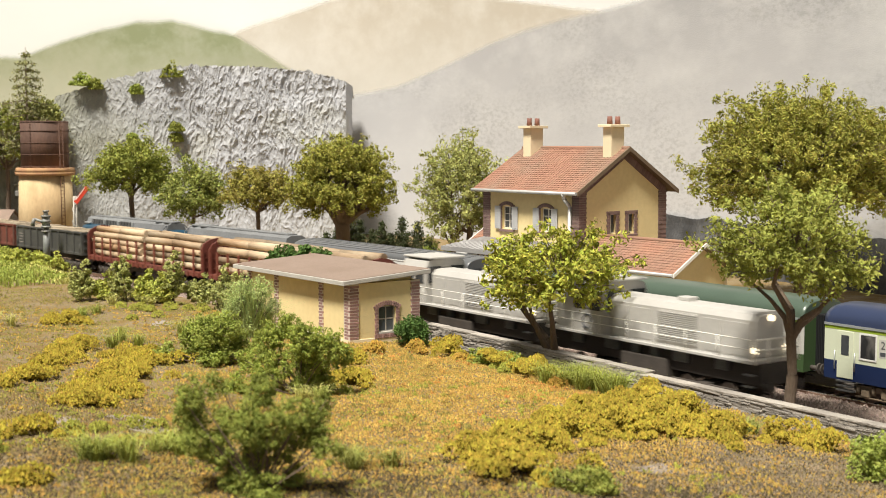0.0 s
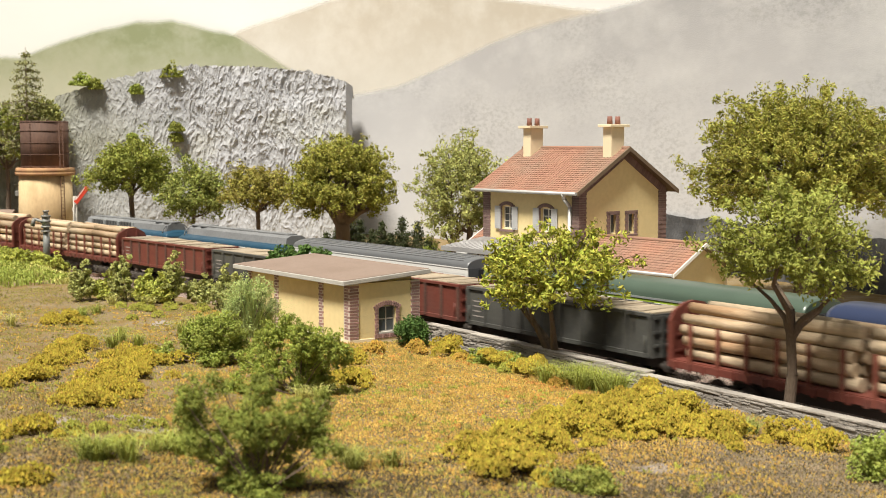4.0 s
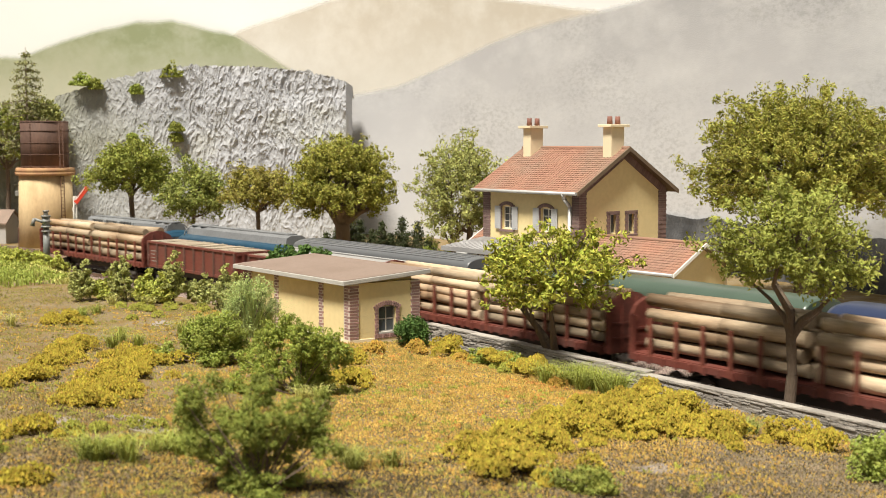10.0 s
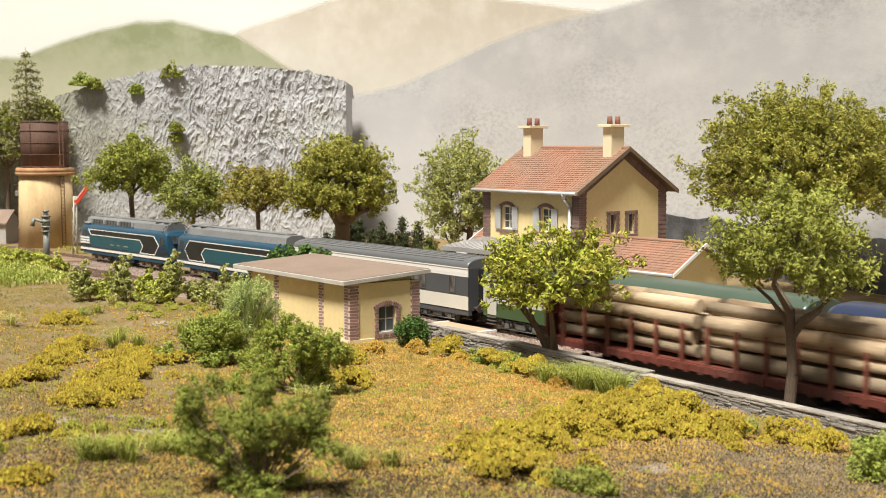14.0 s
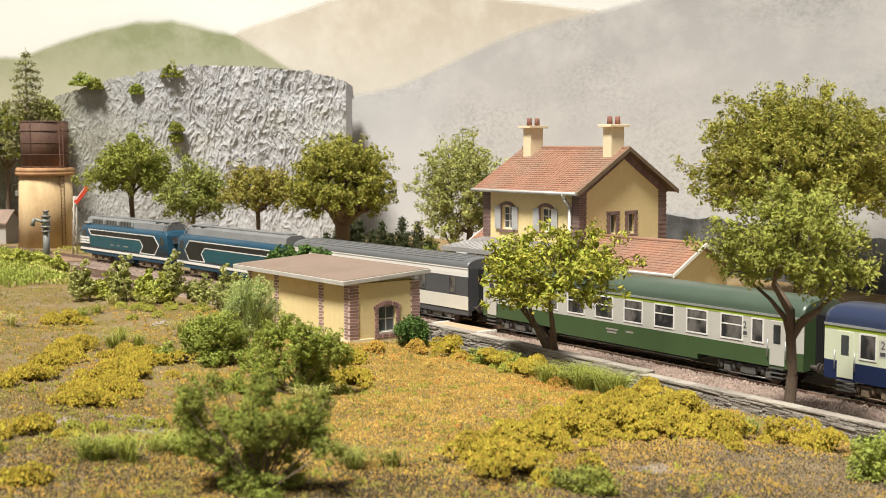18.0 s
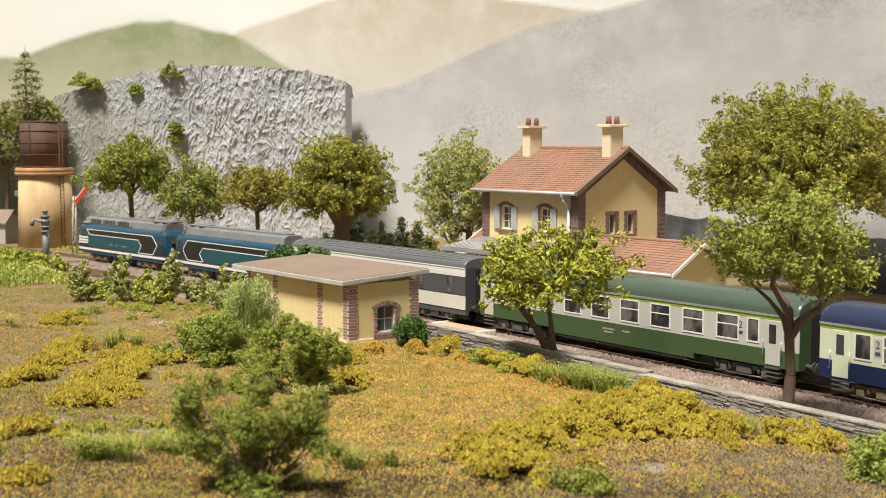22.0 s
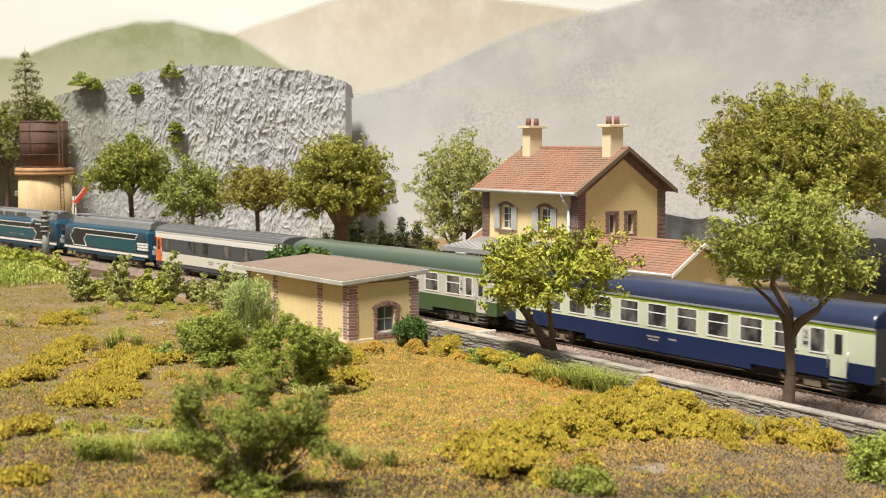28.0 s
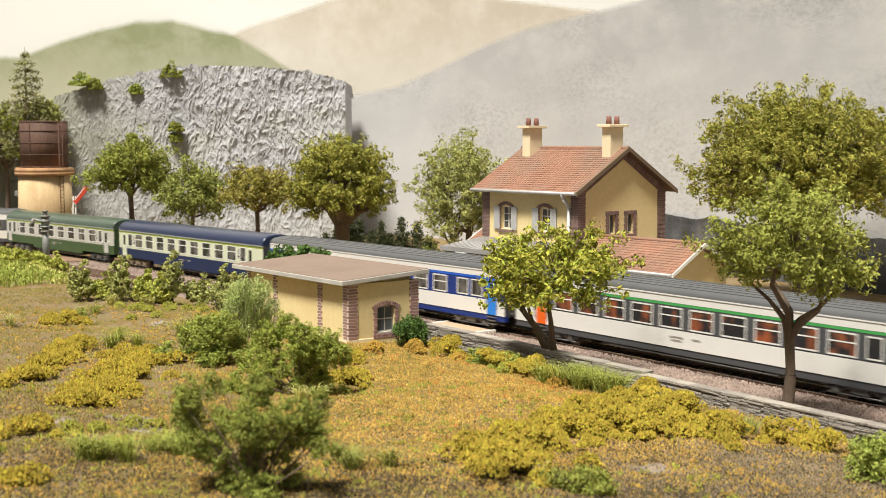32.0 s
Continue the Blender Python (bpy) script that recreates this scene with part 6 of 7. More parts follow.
def crumbs(P, size, rng):
    n = len(P)
    base = np.array([(1, 0, -0.5), (-0.5, 0.87, -0.5), (-0.5, -0.87, -0.5), (0, 0, 1.0)])
    v = base[None] * (size * rng.uniform(0.5, 1.4, n))[:, None, None] * rng.uniform(0.7, 1.3, (n, 4, 1))
    an = rng.uniform(0, math.tau, n)
    ca, sa = np.cos(an)[:, None], np.sin(an)[:, None]
    x, y = v[..., 0] * ca - v[..., 1] * sa, v[..., 0] * sa + v[..., 1] * ca
    v = np.stack([x, y, v[..., 2]], -1) + P[:, None]
    i = np.arange(n)[:, None] * 4
    f = np.concatenate([i + [[0, 1, 3]], i + [[1, 2, 3]], i + [[2, 0, 3]]], 0)
    return v.reshape(-1, 3), f


def blades(P, height, width, lean, rng):
    n = len(P)
    an = rng.uniform(0, math.tau, n)
    d = np.stack([np.cos(an), np.sin(an), np.zeros(n)], 1)
    e = np.stack([-np.sin(an), np.cos(an), np.zeros(n)], 1) * width * 0.5
    h = height * rng.uniform(0.5, 1.2, n)[:, None]
    l = lean * rng.uniform(0.1, 1.0, n)[:, None] * h
    up = np.array([[0, 0, 1.0]])
    mid = P + up * h * 0.6 + d * l * 0.35
    tip = P + up * h * (1 - 0.25 * lean) + d * l
    v = np.stack([P - e, P + e, mid + e * 0.7, tip, mid - e * 0.7], 1).reshape(-1, 3)
    i = np.arange(n)[:, None] * 5
    quad = [tuple(int(k) for k in r) for r in np.concatenate([i + [[0, 1, 2, 4]]], 0)]
    tri = [tuple(int(k) for k in r) for r in i + [[4, 2, 3]]]
    return v, quad + tri


def crown_points(blobs, clumps, per, clump_r, rng, shell=0.55):
    """Leaf places in clumps that sit mostly near the skin of the blobs (x, y, z, rx, rz)."""
    vol = np.array([b[3] * b[3] * b[4] for b in blobs])
    pick = rng.choice(len(blobs), clumps, p=vol / vol.sum())
    d = rng.normal(size=(clumps, 3))
    d /= np.linalg.norm(d, axis=1)[:, None]
    r = (shell + (1 - shell) * rng.random(clumps) ** 0.7)[:, None] * np.where(rng.random(clumps) < 0.25, rng.uniform(1.0, 1.3, clumps), 1.0)[:, None]
    B = np.array([b[:3] for b in blobs])[pick]
    R = np.array([(b[3], b[3], b[4]) for b in blobs])[pick]
    C = B + d * r * R
    out = rng.normal(size=(clumps, per, 3))
    out /= np.linalg.norm(out, axis=2)[..., None]
    off = out * clump_r * 0.62 * rng.uniform(0.5, 1.35, (clumps, 1, 1)) * rng.uniform(0.7, 1.15, (clumps, per, 1)) * np.array([1.0, 1.0, 0.78])
    return (C[:, None] + off).reshape(-1, 3), out.reshape(-1, 3)


def limbs(bm, base, joint, ends, r, rnd):
    """Trunk from base to joint, then crooked limbs to the ends."""
    a = Vector(base)
    for k in range(3):
        b = Vector(base).lerp(Vector(joint), (k + 1) / 3) + Vector((rnd.uniform(-1, 1), rnd.uniform(-1, 1), 0)) * r * 0.35 * (k < 2)
        rod(bm, a, b, r * (1.25 - 0.25 * k if k else 1.35), r * (1.0 - 0.1 * k), 10, False)
        a = b
    for e in ends:
        p, rr = Vector(joint), r * rnd.uniform(0.62, 0.85)
        for k in range(3):
            q = Vector(joint).lerp(Vector(e), (k + 1) / 3) + Vector((rnd.uniform(-1, 1), rnd.uniform(-1, 1), rnd.uniform(-0.5, 0.5))) * 0.22
            rod(bm, p, q, rr, rr * 0.66, 7, False)
            p, rr = q, rr * 0.66


def twig_crown(rx, rz, twigs, per, rng, amp, tuft, floor, seed, lobe=2.0, low=0.66):
    """Twigs that end on an uneven dome, and the leaf places round their outer halves."""
    d = rng.normal(size=(twigs * 4, 3))
    d /= np.linalg.norm(d, axis=1)[:, None]
    d = d[d[:, 2] > floor + 0.12 * rng.normal(size=len(d))][:twigs]
    k = np.array([1 + amp * noise.noise(Vector(q) * lobe + Vector((seed, 0, 0))) + 0.5 * amp * noise.noise(Vector(q) * lobe * 2.7 + Vector((0, seed, 0))) for q in d])
    end = d * np.array([rx, rx, rz]) * (k * rng.uniform(low, 1.06, len(d)))[:, None]
    start = end * 0.42 - np.array([0, 0, 0.12 * rz])
    at = np.array([0.45, 0.72, 0.98])[None, :, None] + rng.uniform(-0.1, 0.1, (len(d), 3, 1))
    C = start[:, None] + (end - start)[:, None] * at + rng.normal(size=(len(d), 3, 3)) * tuft * 0.5
    n = per // 3
    out = rng.normal(size=(len(d), 3, n, 3))
    out /= np.linalg.norm(out, axis=3)[..., None]
    P = C[:, :, None] + out * tuft * rng.uniform(0.6, 1.4, (len(d), 3, 1, 1)) * rng.uniform(0.55, 1.15, (len(d), 3, n, 1))
    return start, end, P.reshape(-1, 3), out.reshape(-1, 3)


def tree(x, y, z0, zc, rx, rz, leaf, seed, label, trunk=0.3, twigs=300, per=48, size=0.13, amp=0.3, tuft=0.24, floor=-0.5, joint=None, clear=False, name="tree", boughs=7, stems=1, aspect=0.5, low=0.66):
    rng, rnd = np.random.default_rng(seed), random.Random(seed)
    t = thing(name, x, y, z0, 0, label, "tree", "trees")
    start, end, P, out = twig_crown(rx, rz, twigs, per, rng, amp, tuft, floor, seed, low=low)
    up = np.array([0, 0, zc - z0])
    P, start, end = P + up, start + up, end + up
    if clear:
        keep = np.array([not (across(x + p[0], y + p[1]) < 6.95 and p[2] + z0 < 4.75) for p in P])
        P, out = P[keep], out[keep]
        keep = [not (across(x + p[0], y + p[1]) < 6.95 and p[2] + z0 < 4.75) for p in end]
        start, end = start[keep], end[keep]
    v, f = flakes(P, size, rng, aspect, out, 0.5)
    cloud("crown", v, f, leaf, t)
    bm = bmesh.new()
    j = joint or (0, 0, max(0.8, zc - z0 - rz * 0.75))
    picks = [tuple(end[k] * 0.62 + np.array(j) * 0.38) for k in range(0, len(end), max(1, len(end) // boughs))]
    for k in range(stems):
        a = math.tau * k / stems + seed
        foot = (0.0, 0.0, -0.2) if stems == 1 else (0.45 * math.cos(a), 0.45 * math.sin(a), -0.2)
        limbs(bm, foot, j if stems == 1 else (1.1 * math.cos(a), 1.1 * math.sin(a), j[2] * rnd.uniform(0.8, 1.3)), picks[k::stems], trunk, rnd)
    part("trunk", bm, M_BARK, t, "grey-brown forked trunk and limbs")
    bm = bmesh.new()
    for a, b in zip(start, end):
        rod(bm, a, a + (b - a) * 0.9, 0.035, 0.015, 3, False)
    part("twig_spray", bm, M_BARK, t)
    return t


def conifer(x, y, z0, height, radius, leaf, seed, label, whorls=16, size=0.2, name="conifer", bare=0.1):
    rng = np.random.default_rng(seed)
    t = thing(name, x, y, z0, 0, label, "tree", "conifers")
    pts, bm = [], bmesh.new()
    rod(bm, (0, 0, -0.3), (0, 0, height), 0.03 * height * 0.6, 0.02, 8)
    for k in range(whorls):
        h = height * (bare + (1 - bare) * k / whorls)
        R = radius * (1 - (k / whorls) ** 1.2) * rng.uniform(0.65, 1.15) + 0.08
        for a in rng.uniform(0, math.tau, 7):
            n = int(10 + 60 * R / radius)
            u = rng.random(n) ** 0.7
            q = np.stack([np.cos(a) * R * u, np.sin(a) * R * u, h - 0.22 * R * u], 1) + rng.normal(size=(n, 3)) * (0.10 + 0.06 * R)
            pts.append(q)
            rod(bm, (0, 0, h), (math.cos(a) * R * 0.9, math.sin(a) * R * 0.9, h - 0.2 * R), 0.04, 0.01, 4, False)
    v, f = flakes(np.concatenate(pts), size, rng, 0.5)
    cloud("crown", v, f, leaf, t)
    part("trunk", bm, M_BARK, t)
    return t


def bush(x, y, blobs, leaf, seed, label, clumps=160, per=24, size=0.11, z=None, clump_r=0.4, name="bush", stems=True, group="bushes"):
    """blobs are (dx, dy, dz, r, rz) over the bush's foot."""
    rng, rnd = np.random.default_rng(seed), random.Random(seed)
    z0 = ground_z(x, y) if z is None else z
    t = thing(name, x, y, z0, 0, label, "bush", group)
    P, out = crown_points(blobs, int(clumps * 1.3), int(per * 1.6), clump_r, rng, 0.35)
    P[:, 2] = np.maximum(P[:, 2], 0.02)
    v, f = flakes(P, size * 0.8, rng, 0.55, out, 0.6)
    cloud("foliage", v, f, leaf, t)
    if stems:
        bm = bmesh.new()
        for b in blobs:
            for k in range(2):
                e = Vector(b[:3]) + Vector((rnd.uniform(-1, 1), rnd.uniform(-1, 1), rnd.uniform(0, 1))) * b[3] * 0.6
                q = Vector((rnd.uniform(-.15, .15), rnd.uniform(-.15, .15), -0.1))
                mid = q.lerp(e, 0.5) + Vector((rnd.uniform(-.2, .2), rnd.uniform(-.2, .2), 0.1))
                rod(bm, q, mid, 0.03, 0.022, 5, False)
                rod(bm, mid, e, 0.022, 0.010, 5, False)
        part("stem", bm, M_BARK, t)
    return t


# trees behind the tracks
tree(-31.4, 128, -0.5, 8.2, 4.5, 3.3, LF_GREEN, 11, "round dark green tree below the cliff", 0.32, 210, 96, 0.15, 0.35, 0.48, -0.6)
tree(-24.4, 124, -0.5, 6.2, 3.5, 3.2, LF_FRESHTREE, 12, "small loose green tree below the cliff", 0.22, 150, 84, 0.14, 0.35, 0.44, -0.75)
tree(-17.5, 120, -0.5, 6.5, 3.3, 2.5, LF_RUSSET, 13, "small russet-olive tree with forked trunk", 0.26, 160, 90, 0.13, 0.3, 0.40, -0.55)
tree(-8.9, 112, -0.5, 7.2, 4.5, 4.3, LF_OLIVE, 14, "dense round olive-green tree with thick trunk", 0.85, 430, 96, 0.13, 0.10, 0.36, -0.5, boughs=9, low=0.82)
tree(1.5, 110, -0.5, 6.8, 4.2, 5.3, LF_PALE, 15, "loose pale green tree behind the station", 0.16, 240, 84, 0.13, 0.35, 0.40, -0.9, stems=4, boughs=14)
tree(26.2, 92.5, -0.5, 9.6, 7.8, 5.4, LF_OLIVE, 16, "large spreading olive-green tree behind the station", 0.45, 700, 108, 0.15, 0.20, 0.44, -0.6, boughs=12, aspect=0.42)
# trees between the tracks and the wall
tree(13.2, 47.8, -0.45, 6.9, 3.4, 2.6, LF_FRONT, 17, "broad light green tree beside the stone wall", 0.24, 150, 105, 0.095, 0.45, 0.34, -0.55, joint=(0.0, 0.0, 4.0), clear=True, boughs=4)
tree(5.5, 59.0, -0.45, 4.9, 3.9, 2.3, LF_YELLOW, 18, "yellow-green tree with forked trunk behind the wall", 0.36, 170, 66, 0.13, 0.40, 0.32, -0.65, joint=(-0.1, 0, 1.0), clear=True, boughs=3)
# conifers and the wooded slope beside the cliff
conifer(-47.7, 146.5, 0.0, 22.0, 5.4, LF_PINE, 20, "tall thin olive conifer on the slope", 14, 0.16, bare=0.46)
for k, (x, y, z, zc, rx, rz) in enumerate(((-50.6, 148, 0, 11.5, 3.6, 4.6), (-55.5, 149, 0, 10, 4, 4.5), (-46.9, 149.5, 2, 14.2, 2.2, 2.0))):
    tree(x, y, z, zc, rx, rz, LF_PALE if k == 2 else LF_GREEN, 21 + k, "dark green tree on the wooded slope", 0.3, 220, 30, 0.22)
for k in range(10):
    r = random.Random(60 + k)
    conifer(-11.0 + k * 1.05 + r.uniform(-0.3, 0.3), 121 + r.uniform(-2, 2), -0.6, r.uniform(2.6, 4.8), r.uniform(1.1, 1.9), LF_DARK, 60 + k, "small dark fir below the backdrop", 11, 0.11, "small_fir", 0.02)
bush(-1.2, 112, [(0, 0, 1.3, 1.6, 1.4), (1.8, 0, 1.1, 1.4, 1.2)], LF_FRESH, 71, "light green bush behind the platform", 120, 22, 0.16)
for k, (x, z, r) in enumerate(((-42.8, 18.3, 1.25), (-41.2, 17.9, 0.9), (-32.3, 19.3, 1.4), (-36.4, 17.3, 0.8), (-31.5, 12.9, 0.75), (-31.6, 11.7, 0.7), (-36.6, 11.6, 0.7))):
    bush(x, 151.6 if z > 16 else 150.6, [(0, 0, 0.3, r, r), (r * 0.6, 0, 0, r * 0.6, r * 0.6)], LF_GREEN if k % 3 else LF_FRESH, 80 + k, "green bush growing on the rock face", 60, 20, 0.16, z - 0.4, stems=False, group="cliff bushes")

# bushes round the shed and on the near slope
def sprays(seed, flat, *rows):
    """Fill blob rows (dx, dz, r) out to (dx, dy, dz, r, rz)."""
    r_ = random.Random(seed)
    return [(a, r_.uniform(-flat, flat), b, 0.85 * c, 1.05 * c) for a, b, c in rows]


bush(-4.62, 31.5, sprays(1, 0.5, *[(-1.67, 2.58, 0.43), (-1.84, 1.92, 0.49), (-1.14, 2.69, 0.36), (-1.49, 1.39, 0.51), (-0.87, 1.88, 0.40), (-0.97, 1.05, 0.47), (-0.62, 0.48, 0.49), (0.00, 2.40, 0.51), (-0.22, 1.74, 0.54), (0.42, 1.82, 0.47), (-0.04, 1.05, 0.54), (-0.33, 0.26, 0.51), (0.54, 1.10, 0.43), (0.22, 0.11, 0.51), (1.01, 2.03, 0.49), (1.30, 1.49, 0.49), (1.74, 1.20, 0.40), (1.55, 2.21, 0.33), (0.80, 0.33, 0.33)]), LF_BUSH, 31, "large dark green bush on the dry slope", 760, 26, 0.048, clump_r=0.22)
bush(-5.36, 47.5, sprays(2, 0.6, *[(-1.27, 2.10, 0.71), (-0.59, 2.56, 0.56), (0.21, 2.14, 0.76), (1.10, 1.89, 0.66), (1.54, 1.40, 0.51), (0.38, 1.04, 0.76), (-0.80, 1.04, 0.63), (-1.58, 0.83, 0.41), (0.04, 0.24, 0.56), (0.95, 0.41, 0.38), (1.73, 0.13, 0.30), (-2.3, 0.5, 0.45), (-2.0, 1.2, 0.4)]), LF_MID, 34, "dark green bush on the slope before the shed", 760, 22, 0.056, clump_r=0.25)
bush(-9.94, 54.0, sprays(3, 0.7, *[(-2.3, 0.2, 0.45), (-1.9, 0.6, 0.4), (2.3, 0.25, 0.4), (1.9, 0.6, 0.4), (-1.35, 0.25, 0.4), (1.5, 0.3, 0.4), (0.1, 0.2, 0.5), (-0.84, 1.00, 0.63), (-0.05, 1.36, 0.69), (0.77, 1.60, 0.63), (-0.60, 0.35, 0.58), (0.43, 0.40, 0.63), (1.08, 0.83, 0.53)]), LF_FRESH, 32, "mid-green feathery bush beside the shed", 480, 22, 0.07, clump_r=0.30)
bush(-9.54, 61.5, sprays(4, 0.5, *[(0.14, 0.67, 0.49), (-0.55, 1.63, 0.49), (0.41, 1.76, 0.49), (-0.08, 2.45, 0.49), (0.82, 2.31, 0.44), (1.23, 1.49, 0.38), (-0.96, 1.22, 0.44), (0.55, 2.86, 0.27)]), LF_FEATHER, 33, "tall airy grey-green bush at the shed wall", 220, 15, 0.06, clump_r=0.42)
bush(-1.62, 63.6, [(0, 0, 0.75, 0.75, 0.75), (0.5, 0, 0.5, 0.5, 0.5)], LF_BROAD, 35, "small dark green bush at the shed corner", 110, 22, 0.09, z=0.75)
bush(-9.6, 75.5, [(0, 0, 4.0, 0.9, 0.8), (1.5, 0.5, 4.15, 0.7, 0.6), (2.4, 0.7, 3.9, 0.7, 0.5), (0.6, 0, 3.0, 1.2, 1.4), (0.6, 0, 1.4, 1.2, 1.3)], LF_BROAD, 36, "tall dark broad-leaved shrub behind the shed", 170, 18, 0.17, z=0.2)
for k, (x, y, h, leaf) in enumerate(((-21.6, 75.5, 2.5, LF_PALE), (-19.1, 75.2, 2.9, LF_PALE), (-17.6, 74.8, 1.9, WEED), (-15.9, 74.4, 3.2, LF_PALE), (-16.6, 74.0, 1.7, WEED), (-12.9, 74.0, 2.7, LF_PALE), (-20.3, 76.0, 1.7, WEED), (-14.4, 75.0, 1.9, LF_PALE), (-11.9, 71.5, 2.6, LF_PALE))):
    bush(x, y, [(0, 0, h * 0.35, 0.75, h * 0.32), (0.2, 0, h * 0.75, 0.35, h * 0.28), (-0.4, 0.2, h * 0.55, 0.4, h * 0.25)], leaf, 40 + k, "upright grey-green shrub beside the track", 90, 16, 0.12, clump_r=0.26, group="lineside shrubs")
bush(4.0, 33.6, [(0, 0, 0.2, 0.8, 0.4), (-0.9, 0.2, 0.15, 0.6, 0.3)], LF_GREEN, 38, "low green ground cover", 90, 22, 0.07)
bush(13.2, 37.6, [(0, 0, 0.5, 0.9, 0.7), (0.8, 1.0, 0.4, 0.8, 0.6)], LF_FRESH, 55, "light green bush at the layout edge", 120, 22, 0.09)
bush(2.0, 59.2, [(0, 0, 0.3, 0.8, 0.4), (1.0, -1.0, 0.25, 0.7, 0.35)], LF_FRESH, 56, "bright green ground cover along the wall", 80, 22, 0.08)


# leafy weeds heaped on the crest of the slope
for k in range(46):
    r_ = random.Random(700 + k)
    s_, p_ = r_.uniform(-56, -37), r_.uniform(9.5, 20)
    wx_, wy_, _ = on_track(s_, p_)
    h_ = r_.uniform(0.7, 1.5)
    bush(wx_, wy_, [(r_.uniform(-0.9, 0.9), r_.uniform(-0.6, 0.6), h_ * r_.uniform(0.3, 0.9), r_.uniform(0.5, 0.9), h_ * 0.45) for _k in range(5)], (WEED, LF_FRESH, WEED, LF_MID)[k % 4], 700 + k, "leafy yellow-green weeds heaped on the slope" if k % 2 == 0 else "bright green weeds heaped on the slope", 90, 14, 0.13, clump_r=0.3, name="weed_clump", stems=False, group="weed clumps")


# ground cover: moss pads, tufts, weeds and loose scatter
def place(P2, lift=0.0):
    return np.array([(x, y, ground_z(x, y) + lift) for x, y in P2])


def moss(x, y, rx, ry, rz_deg, material, seed, label, n=1500, h=0.30, size=0.05):
    """A pad of flock: clumps of crumbs heaped on the ground."""
    rng = np.random.default_rng(seed)
    k = max(6, n // 150)
    u = rng.normal(size=(k, 2)) * 0.5
    c, s_ = math.cos(radians(rz_deg)), math.sin(radians(rz_deg))
    cx, cy = u[:, 0] * rx, u[:, 1] * ry
    C = np.stack([x + cx * c - cy * s_, y + cx * s_ + cy * c], 1)
    G = place(C)
    per = n // k
    out = rng.normal(size=(k, per, 3))
    out[..., 2] = np.abs(out[..., 2]) * 1.2 - 0.2
    out /= np.linalg.norm(out, axis=2)[..., None]
    off = out * (rng.uniform(0.12, 0.46, (k, 1, 1)) * rng.uniform(0.72, 1.05, (k, per, 1))) * np.array([1, 1, 0.8])
    hh = h * rng.uniform(0.0, 1.0, (k, 1)) * np.exp(-0.8 * (u ** 2).sum(1))[:, None]
    P = G[:, None] + off
    P[..., 2] += hh + 0.03
    v, f = crumbs(P.reshape(-1, 3), size, rng)
    m = cloud("moss_pad", v, f, material)
    tagged(m, label, "moss", "moss pads", "stuff")


PADS = ((-20.2, 67.0, 1.3, 1.0), (-15.6, 47.0, 0.7, 1.6), (-15.9, 51.0, 0.8, 2.0), (-16.3, 55.6, 0.8, 1.9), (-12.2, 42.3, 0.9, 1.3), (-12.3, 45.4, 1.2, 1.6), (-12.4, 49.0, 1.3, 2.0), (-12.6, 53.6, 1.4, 2.1), (-12.4, 37.4, 1.0, 0.5), (-10.9, 32.2, 0.8, 0.3), (-3.7, 50.0, 0.7, 1.4), (-4.0, 55.0, 0.5, 1.6), (1.3, 36.4, 0.9, 1.0), (2.6, 38.8, 1.2, 1.3), (1.8, 34.4, 1.0, 0.8))
PADS += ((4.0, 41.6, 1.2, 1.4), (5.7, 41.8, 1.4, 1.3), (7.6, 42.8, 1.3, 1.2), (9.3, 42.8, 1.1, 1.1), (7.6, 47.4, 1.0, 1.8), (9.0, 46.3, 1.0, 1.3), (7.9, 50.4, 0.6, 1.2), (4.1, 55.6, 0.8, 1.5), (2.4, 58.6, 0.8, 1.2), (12.1, 43.0, 0.9, 0.7), (13.0, 41.8, 0.7, 0.5), (5.2, 44.3, 0.8, 1.0), (0.3, 62.0, 0.8, 1.0))
for k, (x, y, rx, ry) in enumerate(PADS):
    f_ = 1.2 if x > 0 else 1.0
    moss(x, y, f_ * rx, f_ * ry, 0, MOSS, 100 + k, "pad of yellow moss flock on dry soil", int(3000 * f_ * rx * ry) + 500, 0.75 if x > 0 else 0.4)
for k, (x, y, rx, ry) in enumerate(((-3.2, 59.0, 0.7, 1.4), (-1.2, 62.0, 0.8, 0.8), (1.4, 60.8, 0.7, 1.0), (5.0, 53.6, 0.6, 1.0))):
    moss(x, y, rx, ry, 0, MOSS_OCHRE, 130 + k, "pad of ochre moss flock on dry soil", 900)
moss(3.0, 57.2, 0.8, 1.4, 0, MOSS_GREEN, 140, "pad of green moss flock on dry soil", 1300)
moss(-15.4, 70.5, 4.0, 2.5, 20, MOSS_GREEN, 141, "thin green moss flock behind the slope", 2600, 0.08)
moss(-9.0, 38.0, 3.4, 2.4, 10, MOSS_GREEN, 142, "thin green moss flock on the slope", 1600, 0.06)
moss(-13.5, 36.0, 3.0, 2.0, 10, MOSS_GREEN, 143, "thin green moss flock on the slope", 1500, 0.05)


def tuft(x, y, r, h, n, material, seed, label, lean=1.5, width=0.026):
    rng = np.random.default_rng(seed)
    heart = rng.integers(0, max(2, n // 110), n)
    off = rng.normal(size=(max(2, n // 110), 2)) * r * 0.5
    P = place(np.stack([x + off[heart, 0] + rng.normal(size=n) * 0.10, y + off[heart, 1] + rng.normal(size=n) * 0.10], 1), -0.03)
    v, f = blades(P, h, width, lean, rng)
    tagged(cloud("grass_tuft", v, f, material), label, "grass", "grass tufts", "stuff")


